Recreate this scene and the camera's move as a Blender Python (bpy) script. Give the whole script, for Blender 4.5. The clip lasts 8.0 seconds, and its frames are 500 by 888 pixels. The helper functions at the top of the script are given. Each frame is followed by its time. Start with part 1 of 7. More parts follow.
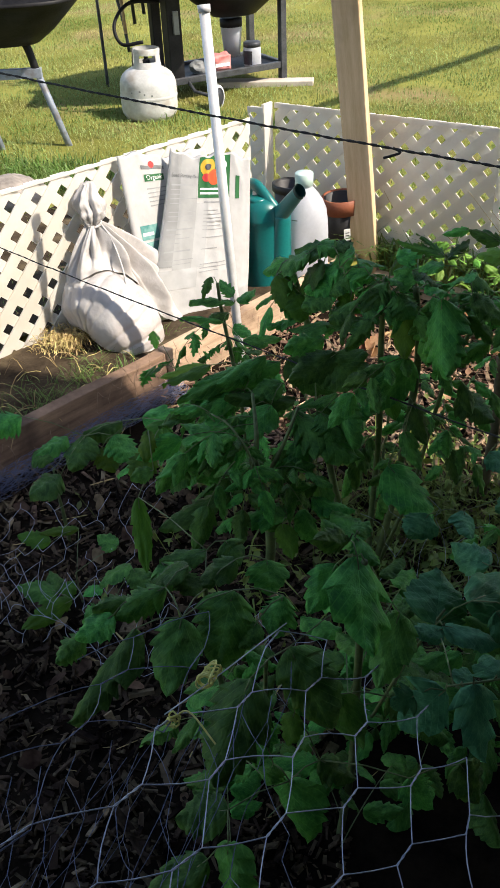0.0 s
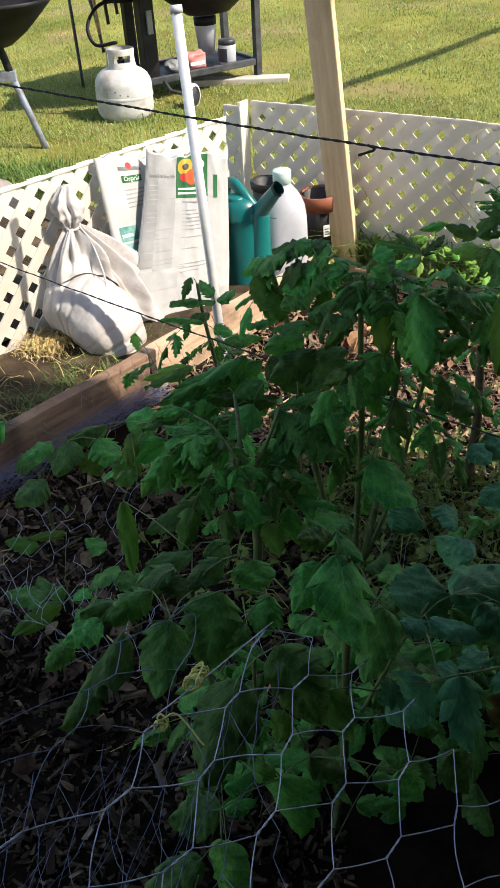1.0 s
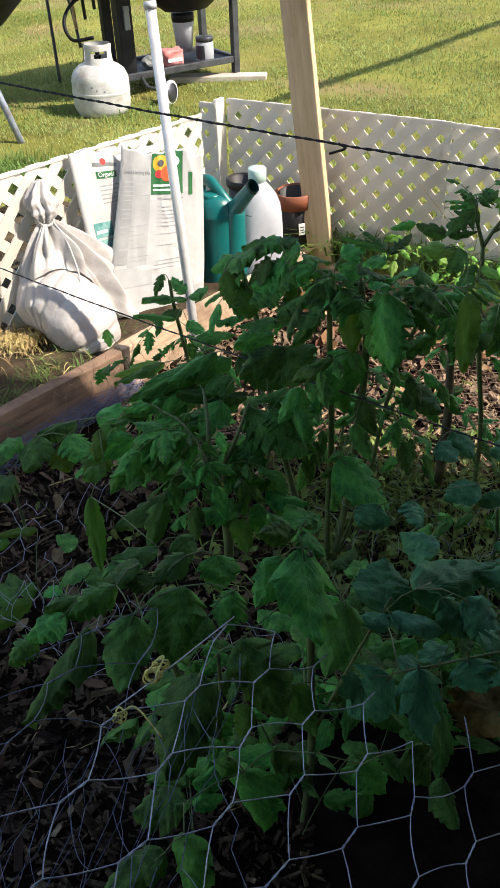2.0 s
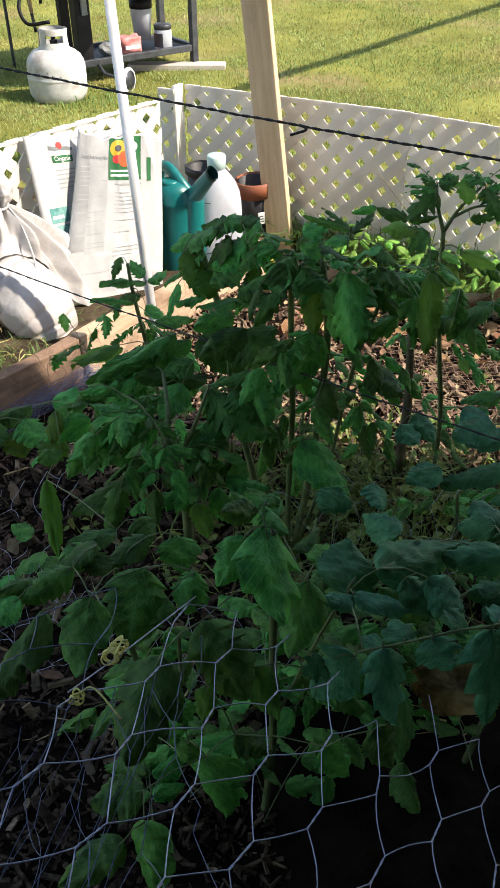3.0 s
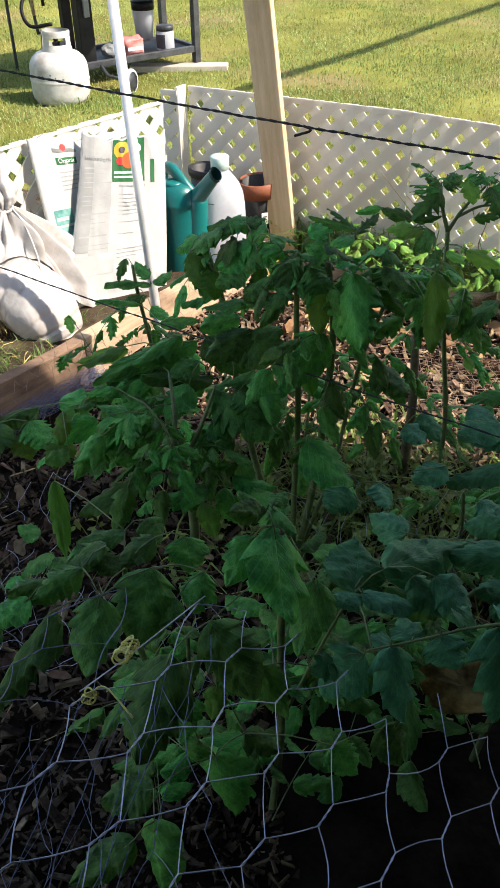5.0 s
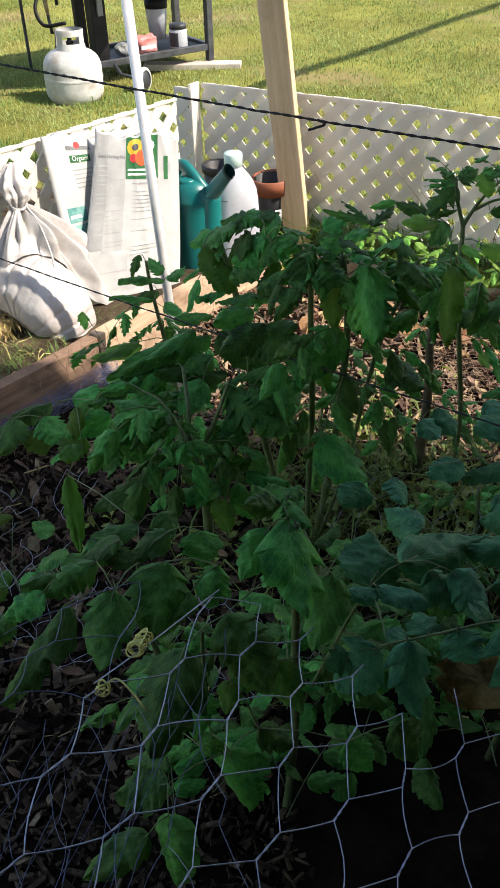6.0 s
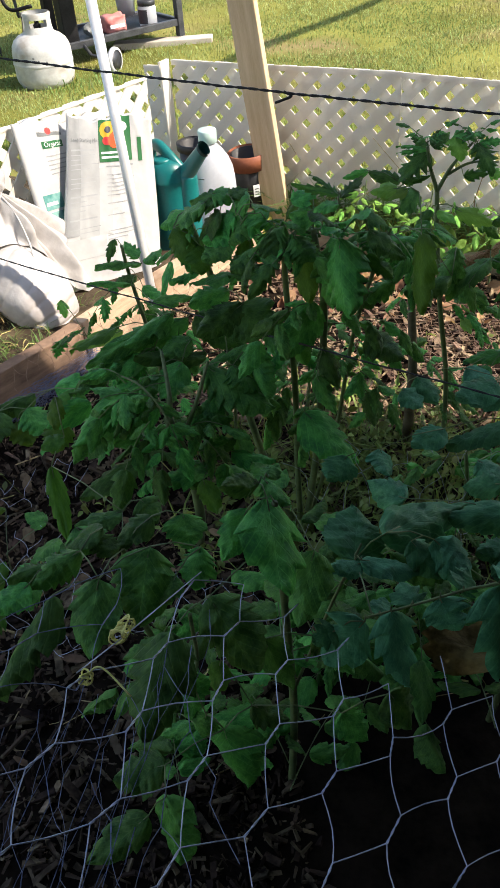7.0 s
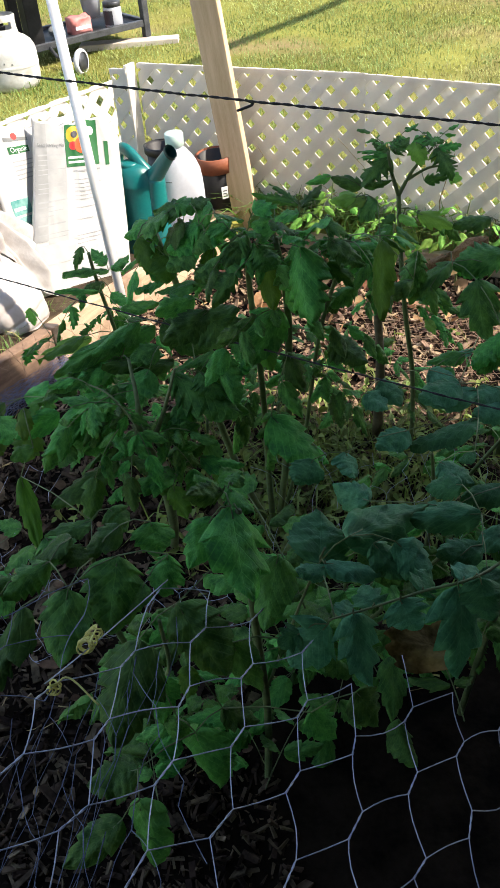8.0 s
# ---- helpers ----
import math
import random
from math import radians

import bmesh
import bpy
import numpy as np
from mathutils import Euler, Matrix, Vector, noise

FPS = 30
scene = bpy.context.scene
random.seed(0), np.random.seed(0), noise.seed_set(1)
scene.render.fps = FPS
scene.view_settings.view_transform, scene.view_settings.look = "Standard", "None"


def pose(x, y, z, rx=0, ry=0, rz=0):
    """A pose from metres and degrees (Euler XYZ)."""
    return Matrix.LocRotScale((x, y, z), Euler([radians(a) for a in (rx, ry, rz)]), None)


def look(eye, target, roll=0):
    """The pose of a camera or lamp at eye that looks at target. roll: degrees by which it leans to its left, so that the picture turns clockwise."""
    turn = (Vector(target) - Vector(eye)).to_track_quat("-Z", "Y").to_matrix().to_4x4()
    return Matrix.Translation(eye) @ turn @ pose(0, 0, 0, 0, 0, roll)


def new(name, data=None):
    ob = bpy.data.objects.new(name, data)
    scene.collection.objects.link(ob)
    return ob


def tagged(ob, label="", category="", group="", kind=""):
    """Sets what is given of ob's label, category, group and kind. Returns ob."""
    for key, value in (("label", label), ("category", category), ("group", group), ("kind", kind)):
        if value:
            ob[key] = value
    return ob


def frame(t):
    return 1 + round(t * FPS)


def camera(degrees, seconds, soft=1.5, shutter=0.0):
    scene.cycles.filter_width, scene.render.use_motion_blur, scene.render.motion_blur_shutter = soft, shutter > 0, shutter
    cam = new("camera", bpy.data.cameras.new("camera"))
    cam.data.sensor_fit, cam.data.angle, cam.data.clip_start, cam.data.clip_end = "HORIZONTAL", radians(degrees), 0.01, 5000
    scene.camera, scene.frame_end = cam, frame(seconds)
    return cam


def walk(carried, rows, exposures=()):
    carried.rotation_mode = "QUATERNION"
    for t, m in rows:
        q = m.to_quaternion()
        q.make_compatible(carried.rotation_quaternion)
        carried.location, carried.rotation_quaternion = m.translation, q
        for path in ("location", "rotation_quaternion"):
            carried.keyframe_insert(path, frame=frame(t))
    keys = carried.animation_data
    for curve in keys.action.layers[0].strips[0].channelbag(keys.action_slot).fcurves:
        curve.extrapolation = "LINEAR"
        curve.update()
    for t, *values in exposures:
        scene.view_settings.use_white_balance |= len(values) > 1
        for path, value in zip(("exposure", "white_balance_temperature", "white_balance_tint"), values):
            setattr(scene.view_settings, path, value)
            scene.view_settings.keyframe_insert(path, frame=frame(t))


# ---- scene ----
cam = camera(33.9, 8.0)
PATH = [
    (0, (0.009, 0.009, 1.187), (-0.037, 1.630, 0.016), -2.7),
    (0.5, (0.016, 0.011, 1.182), (0.001, 1.628, 0.004), -3.3),
    (1, (0.015, 0.007, 1.193), (-0.001, 1.623, 0.015), -3.8),
    (1.2, (0.016, 0.004, 1.196), (0.004, 1.619, 0.017), -3.5),
    (2.3, (0.033, 0.002, 1.187), (0.117, 1.607, -0.002), -1.9),
    (2.5, (0.035, 0.003, 1.176), (0.157, 1.601, -0.02), -1.3),
    (3, (0.025, 0.007, 1.169), (0.161, 1.604, -0.027), -0.4),
    (3.5, (0.031, 0.006, 1.171), (0.173, 1.603, -0.025), -0.4),
    (4, (0.032, 0.004, 1.169), (0.174, 1.601, -0.027), -0.7),
    (4.5, (0.028, 0.006, 1.165), (0.166, 1.603, -0.032), -0.7),
    (4.7, (0.021, 0.004, 1.174), (0.158, 1.602, -0.022), -0.7),
    (5.8, (0.021, 0.005, 1.16), (0.115, 1.605, -0.036), -1.6),
    (6, (0.02, 0.005, 1.164), (0.115, 1.605, -0.033), -1.6),
    (6.5, (0.022, 0.008, 1.159), (0.115, 1.595, -0.054), -2.0),
    (7, (0.04, 0.005, 1.165), (0.135, 1.571, -0.076), -4.9),
    (7.5, (0.041, 0.006, 1.169), (0.133, 1.569, -0.076), -5.8),
    (8, (0.053, -0.004, 1.183), (0.202, 1.551, -0.066), -4.9),
]
walk(cam, [(t, look(eye, target, roll)) for t, eye, target, roll in PATH],
     exposures=[(0, 1.43), (1.2, 1.50), (2.5, 1.54), (3, 1.64), (4, 1.72), (4.7, 1.73), (6, 1.58), (7, 1.65), (8, 1.84)])

# ---- world, sun, exposure ----
SUN = Vector((0.671, -0.246, 0.699)).normalized()
world = bpy.data.worlds.new("sky")
scene.world = world
world.use_nodes = True
wn = world.node_tree
sky = wn.nodes.new("ShaderNodeTexSky")
sky.sky_type, sky.sun_disc = "NISHITA", False
sky.sun_elevation = math.asin(SUN.z)
sky.sun_rotation = math.atan2(SUN.x, SUN.y)
wn.nodes["Background"].inputs["Strength"].default_value = 0.092
wn.links.new(sky.outputs["Color"], wn.nodes["Background"].inputs["Color"])
sun = new("sun", bpy.data.lights.new("sun", "SUN"))
sun.data.energy, sun.data.angle, sun.data.color = 2.85, radians(0.53), (1.0, 0.945, 0.855)
sun.matrix_world = look(SUN * 20, (0, 0, 0))
scene.view_settings.use_white_balance = True
scene.view_settings.white_balance_temperature = 7050
scene.view_settings.white_balance_tint = 13


# ---- materials ----
def material(name, dark, light, rough=0.6, scale=12.0, fine=160.0, bump=0.15, metal=0.0, through_light=0.0,
             island=0.0, each=0.0, stretch=(1, 1, 1), stain=None, stain_scale=3.0, veins=False, coat=0.0, spec=0.5):
    """Two scales of colour variation with bump; island / each: brightness steps by piece."""
    m = bpy.data.materials.new(name)
    m.use_nodes = True
    nt = m.node_tree
    N, L = nt.nodes.new, nt.links.new
    bsdf = nt.nodes["Principled BSDF"]
    tc, mp = N("ShaderNodeTexCoord"), N("ShaderNodeMapping")
    mp.inputs["Scale"].default_value = stretch
    L(tc.outputs["Object"], mp.inputs["Vector"])
    big, small = N("ShaderNodeTexNoise"), N("ShaderNodeTexNoise")
    for n, s in ((big, scale), (small, fine)):
        n.inputs["Scale"].default_value, n.inputs["Detail"].default_value = s, 4.0
        L(mp.outputs["Vector"], n.inputs["Vector"])
    ramp = N("ShaderNodeValToRGB")
    ramp.color_ramp.elements[0].position, ramp.color_ramp.elements[1].position = 0.32, 0.68
    ramp.color_ramp.elements[0].color, ramp.color_ramp.elements[1].color = (*dark, 1), (*light, 1)
    both = N("ShaderNodeMath")
    both.operation = "MULTIPLY_ADD"
    both.inputs[1].default_value, both.inputs[2].default_value = 0.35, -0.17
    L(small.outputs["Fac"], both.inputs[0])
    plus = N("ShaderNodeMath")
    plus.operation = "ADD"
    L(big.outputs["Fac"], plus.inputs[0]), L(both.outputs[0], plus.inputs[1])
    L(plus.outputs[0], ramp.inputs["Fac"])
    colour = ramp.outputs["Color"]
    if stain:
        spots, cut, mix = N("ShaderNodeTexNoise"), N("ShaderNodeValToRGB"), N("ShaderNodeMix")
        spots.inputs["Scale"].default_value, spots.inputs["Detail"].default_value = stain_scale, 6.0
        cut.color_ramp.elements[0].position, cut.color_ramp.elements[1].position = 0.52, 0.68
        mix.data_type = "RGBA"
        L(tc.outputs["Object"], spots.inputs["Vector"]), L(spots.outputs["Fac"], cut.inputs["Fac"])
        L(cut.outputs["Color"], mix.inputs["Factor"]), L(colour, mix.inputs["A"])
        mix.inputs["B"].default_value = (*stain, 1)
        colour = mix.outputs["Result"]
    if veins:
        # side veins and midrib, from the leaf's own axes
        sep, ax = N("ShaderNodeSeparateXYZ"), N("ShaderNodeMath")
        ax.operation = "ABSOLUTE"
        L(tc.outputs["Object"], sep.inputs[0]), L(sep.outputs["X"], ax.inputs[0])
        slope, run, wave, rib, top = (N("ShaderNodeMath") for _ in range(5))
        slope.operation, slope.inputs[1].default_value = "MULTIPLY", -0.9
        L(ax.outputs[0], slope.inputs[0])
        run.operation = "ADD"
        L(sep.outputs["Y"], run.inputs[0]), L(slope.outputs[0], run.inputs[1])
        wave.operation, wave.inputs[1].default_value, wave.inputs[2].default_value = "PINGPONG", 0.07, 0
        L(run.outputs[0], wave.inputs[0])
        rib.operation = "MINIMUM"
        L(wave.outputs[0], rib.inputs[0]), L(ax.outputs[0], rib.inputs[1])
        top.operation, top.use_clamp, top.inputs[1].default_value, top.inputs[2].default_value = "MULTIPLY_ADD", True, -70.0, 0.8
        L(rib.outputs[0], top.inputs[0])
        mix = N("ShaderNodeMix")
        mix.data_type = "RGBA"
        half = N("ShaderNodeMath")
        half.operation, half.inputs[1].default_value = "MULTIPLY", 0.34
        L(top.outputs[0], half.inputs[0]), L(half.outputs[0], mix.inputs["Factor"]), L(colour, mix.inputs["A"])
        mix.inputs["B"].default_value = (light[0] * 1.5, light[1] * 1.35, light[2] * 1.4, 1)
        colour = mix.outputs["Result"]
        relief = N("ShaderNodeMath")
        relief.operation, relief.inputs[1].default_value = "MULTIPLY_ADD", -0.9
        L(top.outputs[0], relief.inputs[0]), L(plus.outputs[0], relief.inputs[2])
        plus = relief
    if island or each:
        hsv, rng = N("ShaderNodeHueSaturation"), N("ShaderNodeMapRange")
        src = N("ShaderNodeNewGeometry").outputs["Random Per Island"] if island else N("ShaderNodeObjectInfo").outputs["Random"]
        rng.inputs["To Min"].default_value, rng.inputs["To Max"].default_value = 1 - (island or each), 1 + (island or each)
        L(src, rng.inputs["Value"]), L(rng.outputs["Result"], hsv.inputs["Value"])
        hue = N("ShaderNodeMapRange")
        hue.inputs["To Min"].default_value, hue.inputs["To Max"].default_value = 0.478, 0.524
        L(src, hue.inputs["Value"]), L(hue.outputs["Result"], hsv.inputs["Hue"])
        L(colour, hsv.inputs["Color"])
        colour = hsv.outputs["Color"]
    L(colour, bsdf.inputs["Base Color"])
    bsdf.inputs["Roughness"].default_value, bsdf.inputs["Metallic"].default_value = rough, metal
    bsdf.inputs["Specular IOR Level"].default_value = spec
    bsdf.inputs["Coat Weight"].default_value = coat
    if bump:
        bm_ = N("ShaderNodeBump")
        bm_.inputs["Strength"].default_value, bm_.inputs["Distance"].default_value = bump, 0.01
        L(plus.outputs[0], bm_.inputs["Height"]), L(bm_.outputs["Normal"], bsdf.inputs["Normal"])
    if through_light:
        tl, mixs = N("ShaderNodeBsdfTranslucent"), N("ShaderNodeMixShader")
        gain = N("ShaderNodeHueSaturation")
        gain.inputs["Saturation"].default_value, gain.inputs["Value"].default_value = 1.05, 1.5
        L(colour, gain.inputs["Color"]), L(gain.outputs["Color"], tl.inputs["Color"])
        mixs.inputs[0].default_value = through_light
        L(bsdf.outputs[0], mixs.inputs[1]), L(tl.outputs[0], mixs.inputs[2])
        L(mixs.outputs[0], nt.nodes["Material Output"].inputs["Surface"])
    return m


M_LAWN = material("lawn_soil", (0.13, 0.135, 0.030), (0.26, 0.26, 0.066), 0.95, 1.6, 60, 0.6, spec=0.05, stain=(0.24, 0.19, 0.09), stain_scale=1.1)
M_GRASS = material("grass_blades", (0.132, 0.200, 0.050), (0.318, 0.370, 0.140), 0.7, 0.9, 8, 0.0, through_light=0.10, island=0.35, spec=0.1, stain=(0.38, 0.33, 0.14), stain_scale=1.3)
M_TUFT = material("tuft_blades", (0.07, 0.14, 0.03), (0.17, 0.26, 0.06), 0.55, 3, 12, 0.0, through_light=0.35, island=0.4)
# soil colour deepened to carry the dense shade under the leaves
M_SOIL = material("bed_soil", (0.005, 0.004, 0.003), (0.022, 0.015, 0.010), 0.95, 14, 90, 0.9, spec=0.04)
# verge dirt; behind the lattice its darkness stands in for the fence shadow
M_DARKDIRT = material("dark_dirt", (0.030, 0.022, 0.015), (0.085, 0.064, 0.042), 0.95, 10, 90, 0.8, spec=0.05, stain=(0.13, 0.10, 0.06), stain_scale=7)
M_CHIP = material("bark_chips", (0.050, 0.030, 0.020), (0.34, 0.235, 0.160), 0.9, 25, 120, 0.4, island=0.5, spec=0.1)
# darker copy of the bark colours, with the near bed's shade put in
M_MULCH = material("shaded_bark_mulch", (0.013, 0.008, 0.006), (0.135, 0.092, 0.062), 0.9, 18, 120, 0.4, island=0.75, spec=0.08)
M_STRAW = material("straw", (0.32, 0.23, 0.09), (0.60, 0.46, 0.20), 0.7, 20, 90, 0.1, island=0.35)
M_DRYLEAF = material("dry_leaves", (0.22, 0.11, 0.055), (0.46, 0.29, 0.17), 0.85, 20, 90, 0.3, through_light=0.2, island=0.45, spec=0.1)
# darker copy of the dry leaf colours
M_BROWNLEAF = material("brown_leaves", (0.06, 0.035, 0.022), (0.24, 0.16, 0.10), 0.85, 20, 90, 0.3, through_light=0.1, island=0.5, spec=0.1)
M_BOARD = material("weathered_board", (0.40, 0.275, 0.178), (0.60, 0.44, 0.30), 0.8, 6, 70, 0.35, stretch=(1, 1, 9), stain=(0.15, 0.085, 0.05), stain_scale=5)
# same tan wood as above; the shade on the near board is coloured in
M_BOARD_SHADED = material("shaded_board", (0.145, 0.088, 0.056), (0.32, 0.205, 0.135), 0.85, 6, 70, 0.35, stretch=(1, 1, 9), stain=(0.08, 0.05, 0.035), stain_scale=5)
M_PINE = material("new_pine", (0.56, 0.38, 0.205), (0.72, 0.53, 0.33), 0.65, 5, 60, 0.2, stretch=(9, 9, 0.7), stain=(0.30, 0.19, 0.10), stain_scale=2.6)
M_VINYL = material("white_vinyl", (0.73, 0.695, 0.635), (0.80, 0.765, 0.705), 0.45, 6, 90, 0.08, through_light=0.28, stain=(0.69, 0.64, 0.56), stain_scale=2.2)
M_POLE = material("galvanised_pole", (0.62, 0.62, 0.62), (0.76, 0.76, 0.76), 0.35, 30, 200, 0.05, metal=0.25)
M_ROPE = material("black_cord", (0.012, 0.012, 0.014), (0.03, 0.03, 0.033), 0.7, 60, 400, 0.3)
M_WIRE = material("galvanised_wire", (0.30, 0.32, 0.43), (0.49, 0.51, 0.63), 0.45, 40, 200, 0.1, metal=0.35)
# the same wire, with bluish shade put into a darker colour
M_WIRE_SHADED = material("shaded_wire", (0.09, 0.11, 0.19), (0.17, 0.19, 0.29), 0.5, 40, 200, 0.1, metal=0.3)
M_TEXT = material("pale_grey_print", (0.28, 0.29, 0.29), (0.35, 0.36, 0.36), 0.6, 12, 90, 0.0)
M_RUSTWIRE = material("rusty_wire", (0.22, 0.13, 0.08), (0.42, 0.30, 0.22), 0.6, 40, 200, 0.1, metal=0.3)
M_TIE = material("yellow_twine", (0.70, 0.66, 0.20), (0.88, 0.84, 0.36), 0.8, 90, 400, 0.3)
M_LEAF = material("tomato_leaf", (0.033, 0.138, 0.027), (0.128, 0.360, 0.070), 0.5, 3, 26, 0.3, through_light=0.16, each=0.5, veins=True, spec=0.22)
# leaf colour with the blue of skylight in the shade mixed in
M_LEAF_BLUE = material("skylit_tomato_leaf", (0.034, 0.150, 0.062), (0.095, 0.310, 0.128), 0.5, 3, 26, 0.3, through_light=0.16, each=0.35, veins=True, spec=0.25)
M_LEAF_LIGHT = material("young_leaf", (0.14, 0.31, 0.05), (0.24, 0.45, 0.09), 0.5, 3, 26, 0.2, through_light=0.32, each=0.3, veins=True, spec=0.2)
M_LEAF_YELLOW = material("yellowing_leaf", (0.050, 0.130, 0.016), (0.098, 0.215, 0.030), 0.5, 3, 26, 0.2, through_light=0.32, each=0.2, veins=True, spec=0.2)
M_STEM = material("hairy_stem", (0.085, 0.125, 0.045), (0.185, 0.24, 0.095), 0.6, 15, 120, 0.3)
M_WEED = material("bed_weed", (0.080, 0.125, 0.024), (0.23, 0.28, 0.062), 0.6, 3, 12, 0.0, through_light=0.3, island=0.4)
M_DEADLEAF = material("dead_leaf", (0.075, 0.045, 0.012), (0.28, 0.19, 0.07), 0.8, 28, 140, 0.4, through_light=0.15, spec=0.1)
M_WOODY = material("woody_stem", (0.09, 0.07, 0.04), (0.19, 0.15, 0.09), 0.85, 20, 120, 0.5)
M_TEAL = material("teal_plastic", (0.000, 0.125, 0.122), (0.003, 0.170, 0.165), 0.34, 5, 120, 0.05, through_light=0.06)
# the same teal darkened, as the shade in the spout opening
M_TEAL_SHADED = material("teal_plastic_shaded", (0.0, 0.03, 0.03), (0.0, 0.045, 0.045), 0.6, 5, 120, 0.05)
M_JUG = material("milky_plastic", (0.50, 0.52, 0.56), (0.60, 0.62, 0.66), 0.4, 5, 100, 0.05, through_light=0.3)
M_JUGCAP = material("pale_green_cap", (0.50, 0.66, 0.60), (0.60, 0.76, 0.70), 0.4, 5, 100, 0.05)
M_BLACKPOT = material("black_pot_plastic", (0.018, 0.018, 0.020), (0.04, 0.04, 0.042), 0.5, 8, 100, 0.1)
M_TERRA = material("terracotta_plastic", (0.23, 0.065, 0.032), (0.31, 0.105, 0.05), 0.6, 8, 100, 0.15)
M_BAG = material("white_poly_bag", (0.46, 0.46, 0.45), (0.56, 0.56, 0.55), 0.38, 5, 40, 0.35, through_light=0.12)
M_BAGGREY = material("grey_printed_panel", (0.26, 0.265, 0.26), (0.35, 0.355, 0.35), 0.4, 5, 40, 0.15)
M_BAGMID = material("light_grey_printed_panel", (0.315, 0.32, 0.315), (0.40, 0.405, 0.40), 0.4, 5, 40, 0.15)
M_BAGPALE = material("pale_printed_panel", (0.38, 0.385, 0.38), (0.47, 0.475, 0.47), 0.4, 5, 40, 0.15)
M_SACK = material("white_sack_film", (0.44, 0.42, 0.405), (0.57, 0.55, 0.535), 0.45, 14, 60, 0.5, through_light=0.12, stain=(0.46, 0.40, 0.37), stain_scale=4)
M_PRINT_GREEN = material("green_print", (0.008, 0.10, 0.025), (0.016, 0.14, 0.04), 0.5, 12, 90, 0.0)
M_PRINT_GREY = material("grey_print", (0.13, 0.14, 0.14), (0.20, 0.21, 0.21), 0.6, 12, 90, 0.0)
M_PRINT_TEAL = material("teal_print", (0.05, 0.22, 0.20), (0.22, 0.40, 0.37), 0.5, 25, 90, 0.0)
M_PRINT_RED = material("red_print", (0.45, 0.03, 0.03), (0.60, 0.06, 0.05), 0.5, 12, 90, 0.0)
M_PRINT_ORANGE = material("orange_print", (0.50, 0.075, 0.015), (0.62, 0.14, 0.03), 0.5, 12, 90, 0.0)
M_PRINT_YELLOW = material("yellow_print", (0.50, 0.30, 0.015), (0.62, 0.40, 0.04), 0.5, 12, 90, 0.0)
M_PRINT_WHITE = material("white_print", (0.75, 0.75, 0.74), (0.82, 0.82, 0.81), 0.5, 12, 90, 0.0)
M_PRINT_DARK = material("dark_print", (0.03, 0.03, 0.04), (0.07, 0.07, 0.08), 0.5, 12, 90, 0.0)
M_TANK = material("white_enamel", (0.40, 0.405, 0.395), (0.56, 0.56, 0.54), 0.45, 14, 90, 0.1, stain=(0.36, 0.33, 0.29), stain_scale=11)
M_BLACK = material("black_enamel", (0.006, 0.006, 0.007), (0.020, 0.020, 0.022), 0.5, 10, 120, 0.15, spec=0.15)
M_STEEL = material("dark_steel", (0.035, 0.038, 0.045), (0.085, 0.09, 0.10), 0.45, 15, 120, 0.1, metal=0.4)
M_BLUEGREY = material("blue_grey_paint", (0.17, 0.20, 0.25), (0.26, 0.295, 0.35), 0.5, 10, 120, 0.15, stain=(0.13, 0.12, 0.12), stain_scale=12)
M_RED = material("faded_red_box", (0.50, 0.16, 0.15), (0.62, 0.26, 0.24), 0.55, 10, 100, 0.05)
M_CONCRETE = material("pale_plank", (0.42, 0.36, 0.30), (0.58, 0.52, 0.45), 0.85, 8, 90, 0.3)
M_ROCK = material("tan_rock", (0.16, 0.14, 0.12), (0.34, 0.30, 0.26), 0.9, 9, 60, 0.8)
M_TYRE = material("black_rubber", (0.015, 0.015, 0.016), (0.035, 0.035, 0.036), 0.8, 15, 120, 0.2)
M_RIM = material("pale_wheel", (0.45, 0.46, 0.48), (0.60, 0.61, 0.63), 0.5, 15, 120, 0.1)
# for the added light blockers, dark so that they bounce little
M_WALL = material("blocker_dark", (0.035, 0.030, 0.026), (0.07, 0.06, 0.05), 0.8, 4, 60, 0.2)


# ---- builders ----
def mesh_of(bm, name, mat, smooth=True):
    me = bpy.data.meshes.new(name)
    bm.to_mesh(me)
    bm.free()
    for p in me.polygons:
        p.use_smooth = smooth
    me.materials.append(mat)
    return me


def thing(name, m, label, category, group="", kind=""):
    """A thing: an Empty at its base, which parents its parts."""
    ob = new(name)
    ob.empty_display_size = 0.05
    ob.matrix_world = m
    return tagged(ob, label, category, group, kind)


def part(name, bm, mat, parent, label="", smooth=True, m=None):
    ob = new(name, bm if isinstance(bm, bpy.types.Mesh) else mesh_of(bm, name, mat, smooth))
    ob.parent = parent
    if m is not None:
        ob.matrix_basis = m
    return tagged(ob, label)


def single(name, bm, mat, label, category, group="", kind="", smooth=True, m=None):
    ob = new(name, mesh_of(bm, name, mat, smooth))
    if m is not None:
        ob.matrix_basis = m
    return tagged(ob, label, category, group, kind)


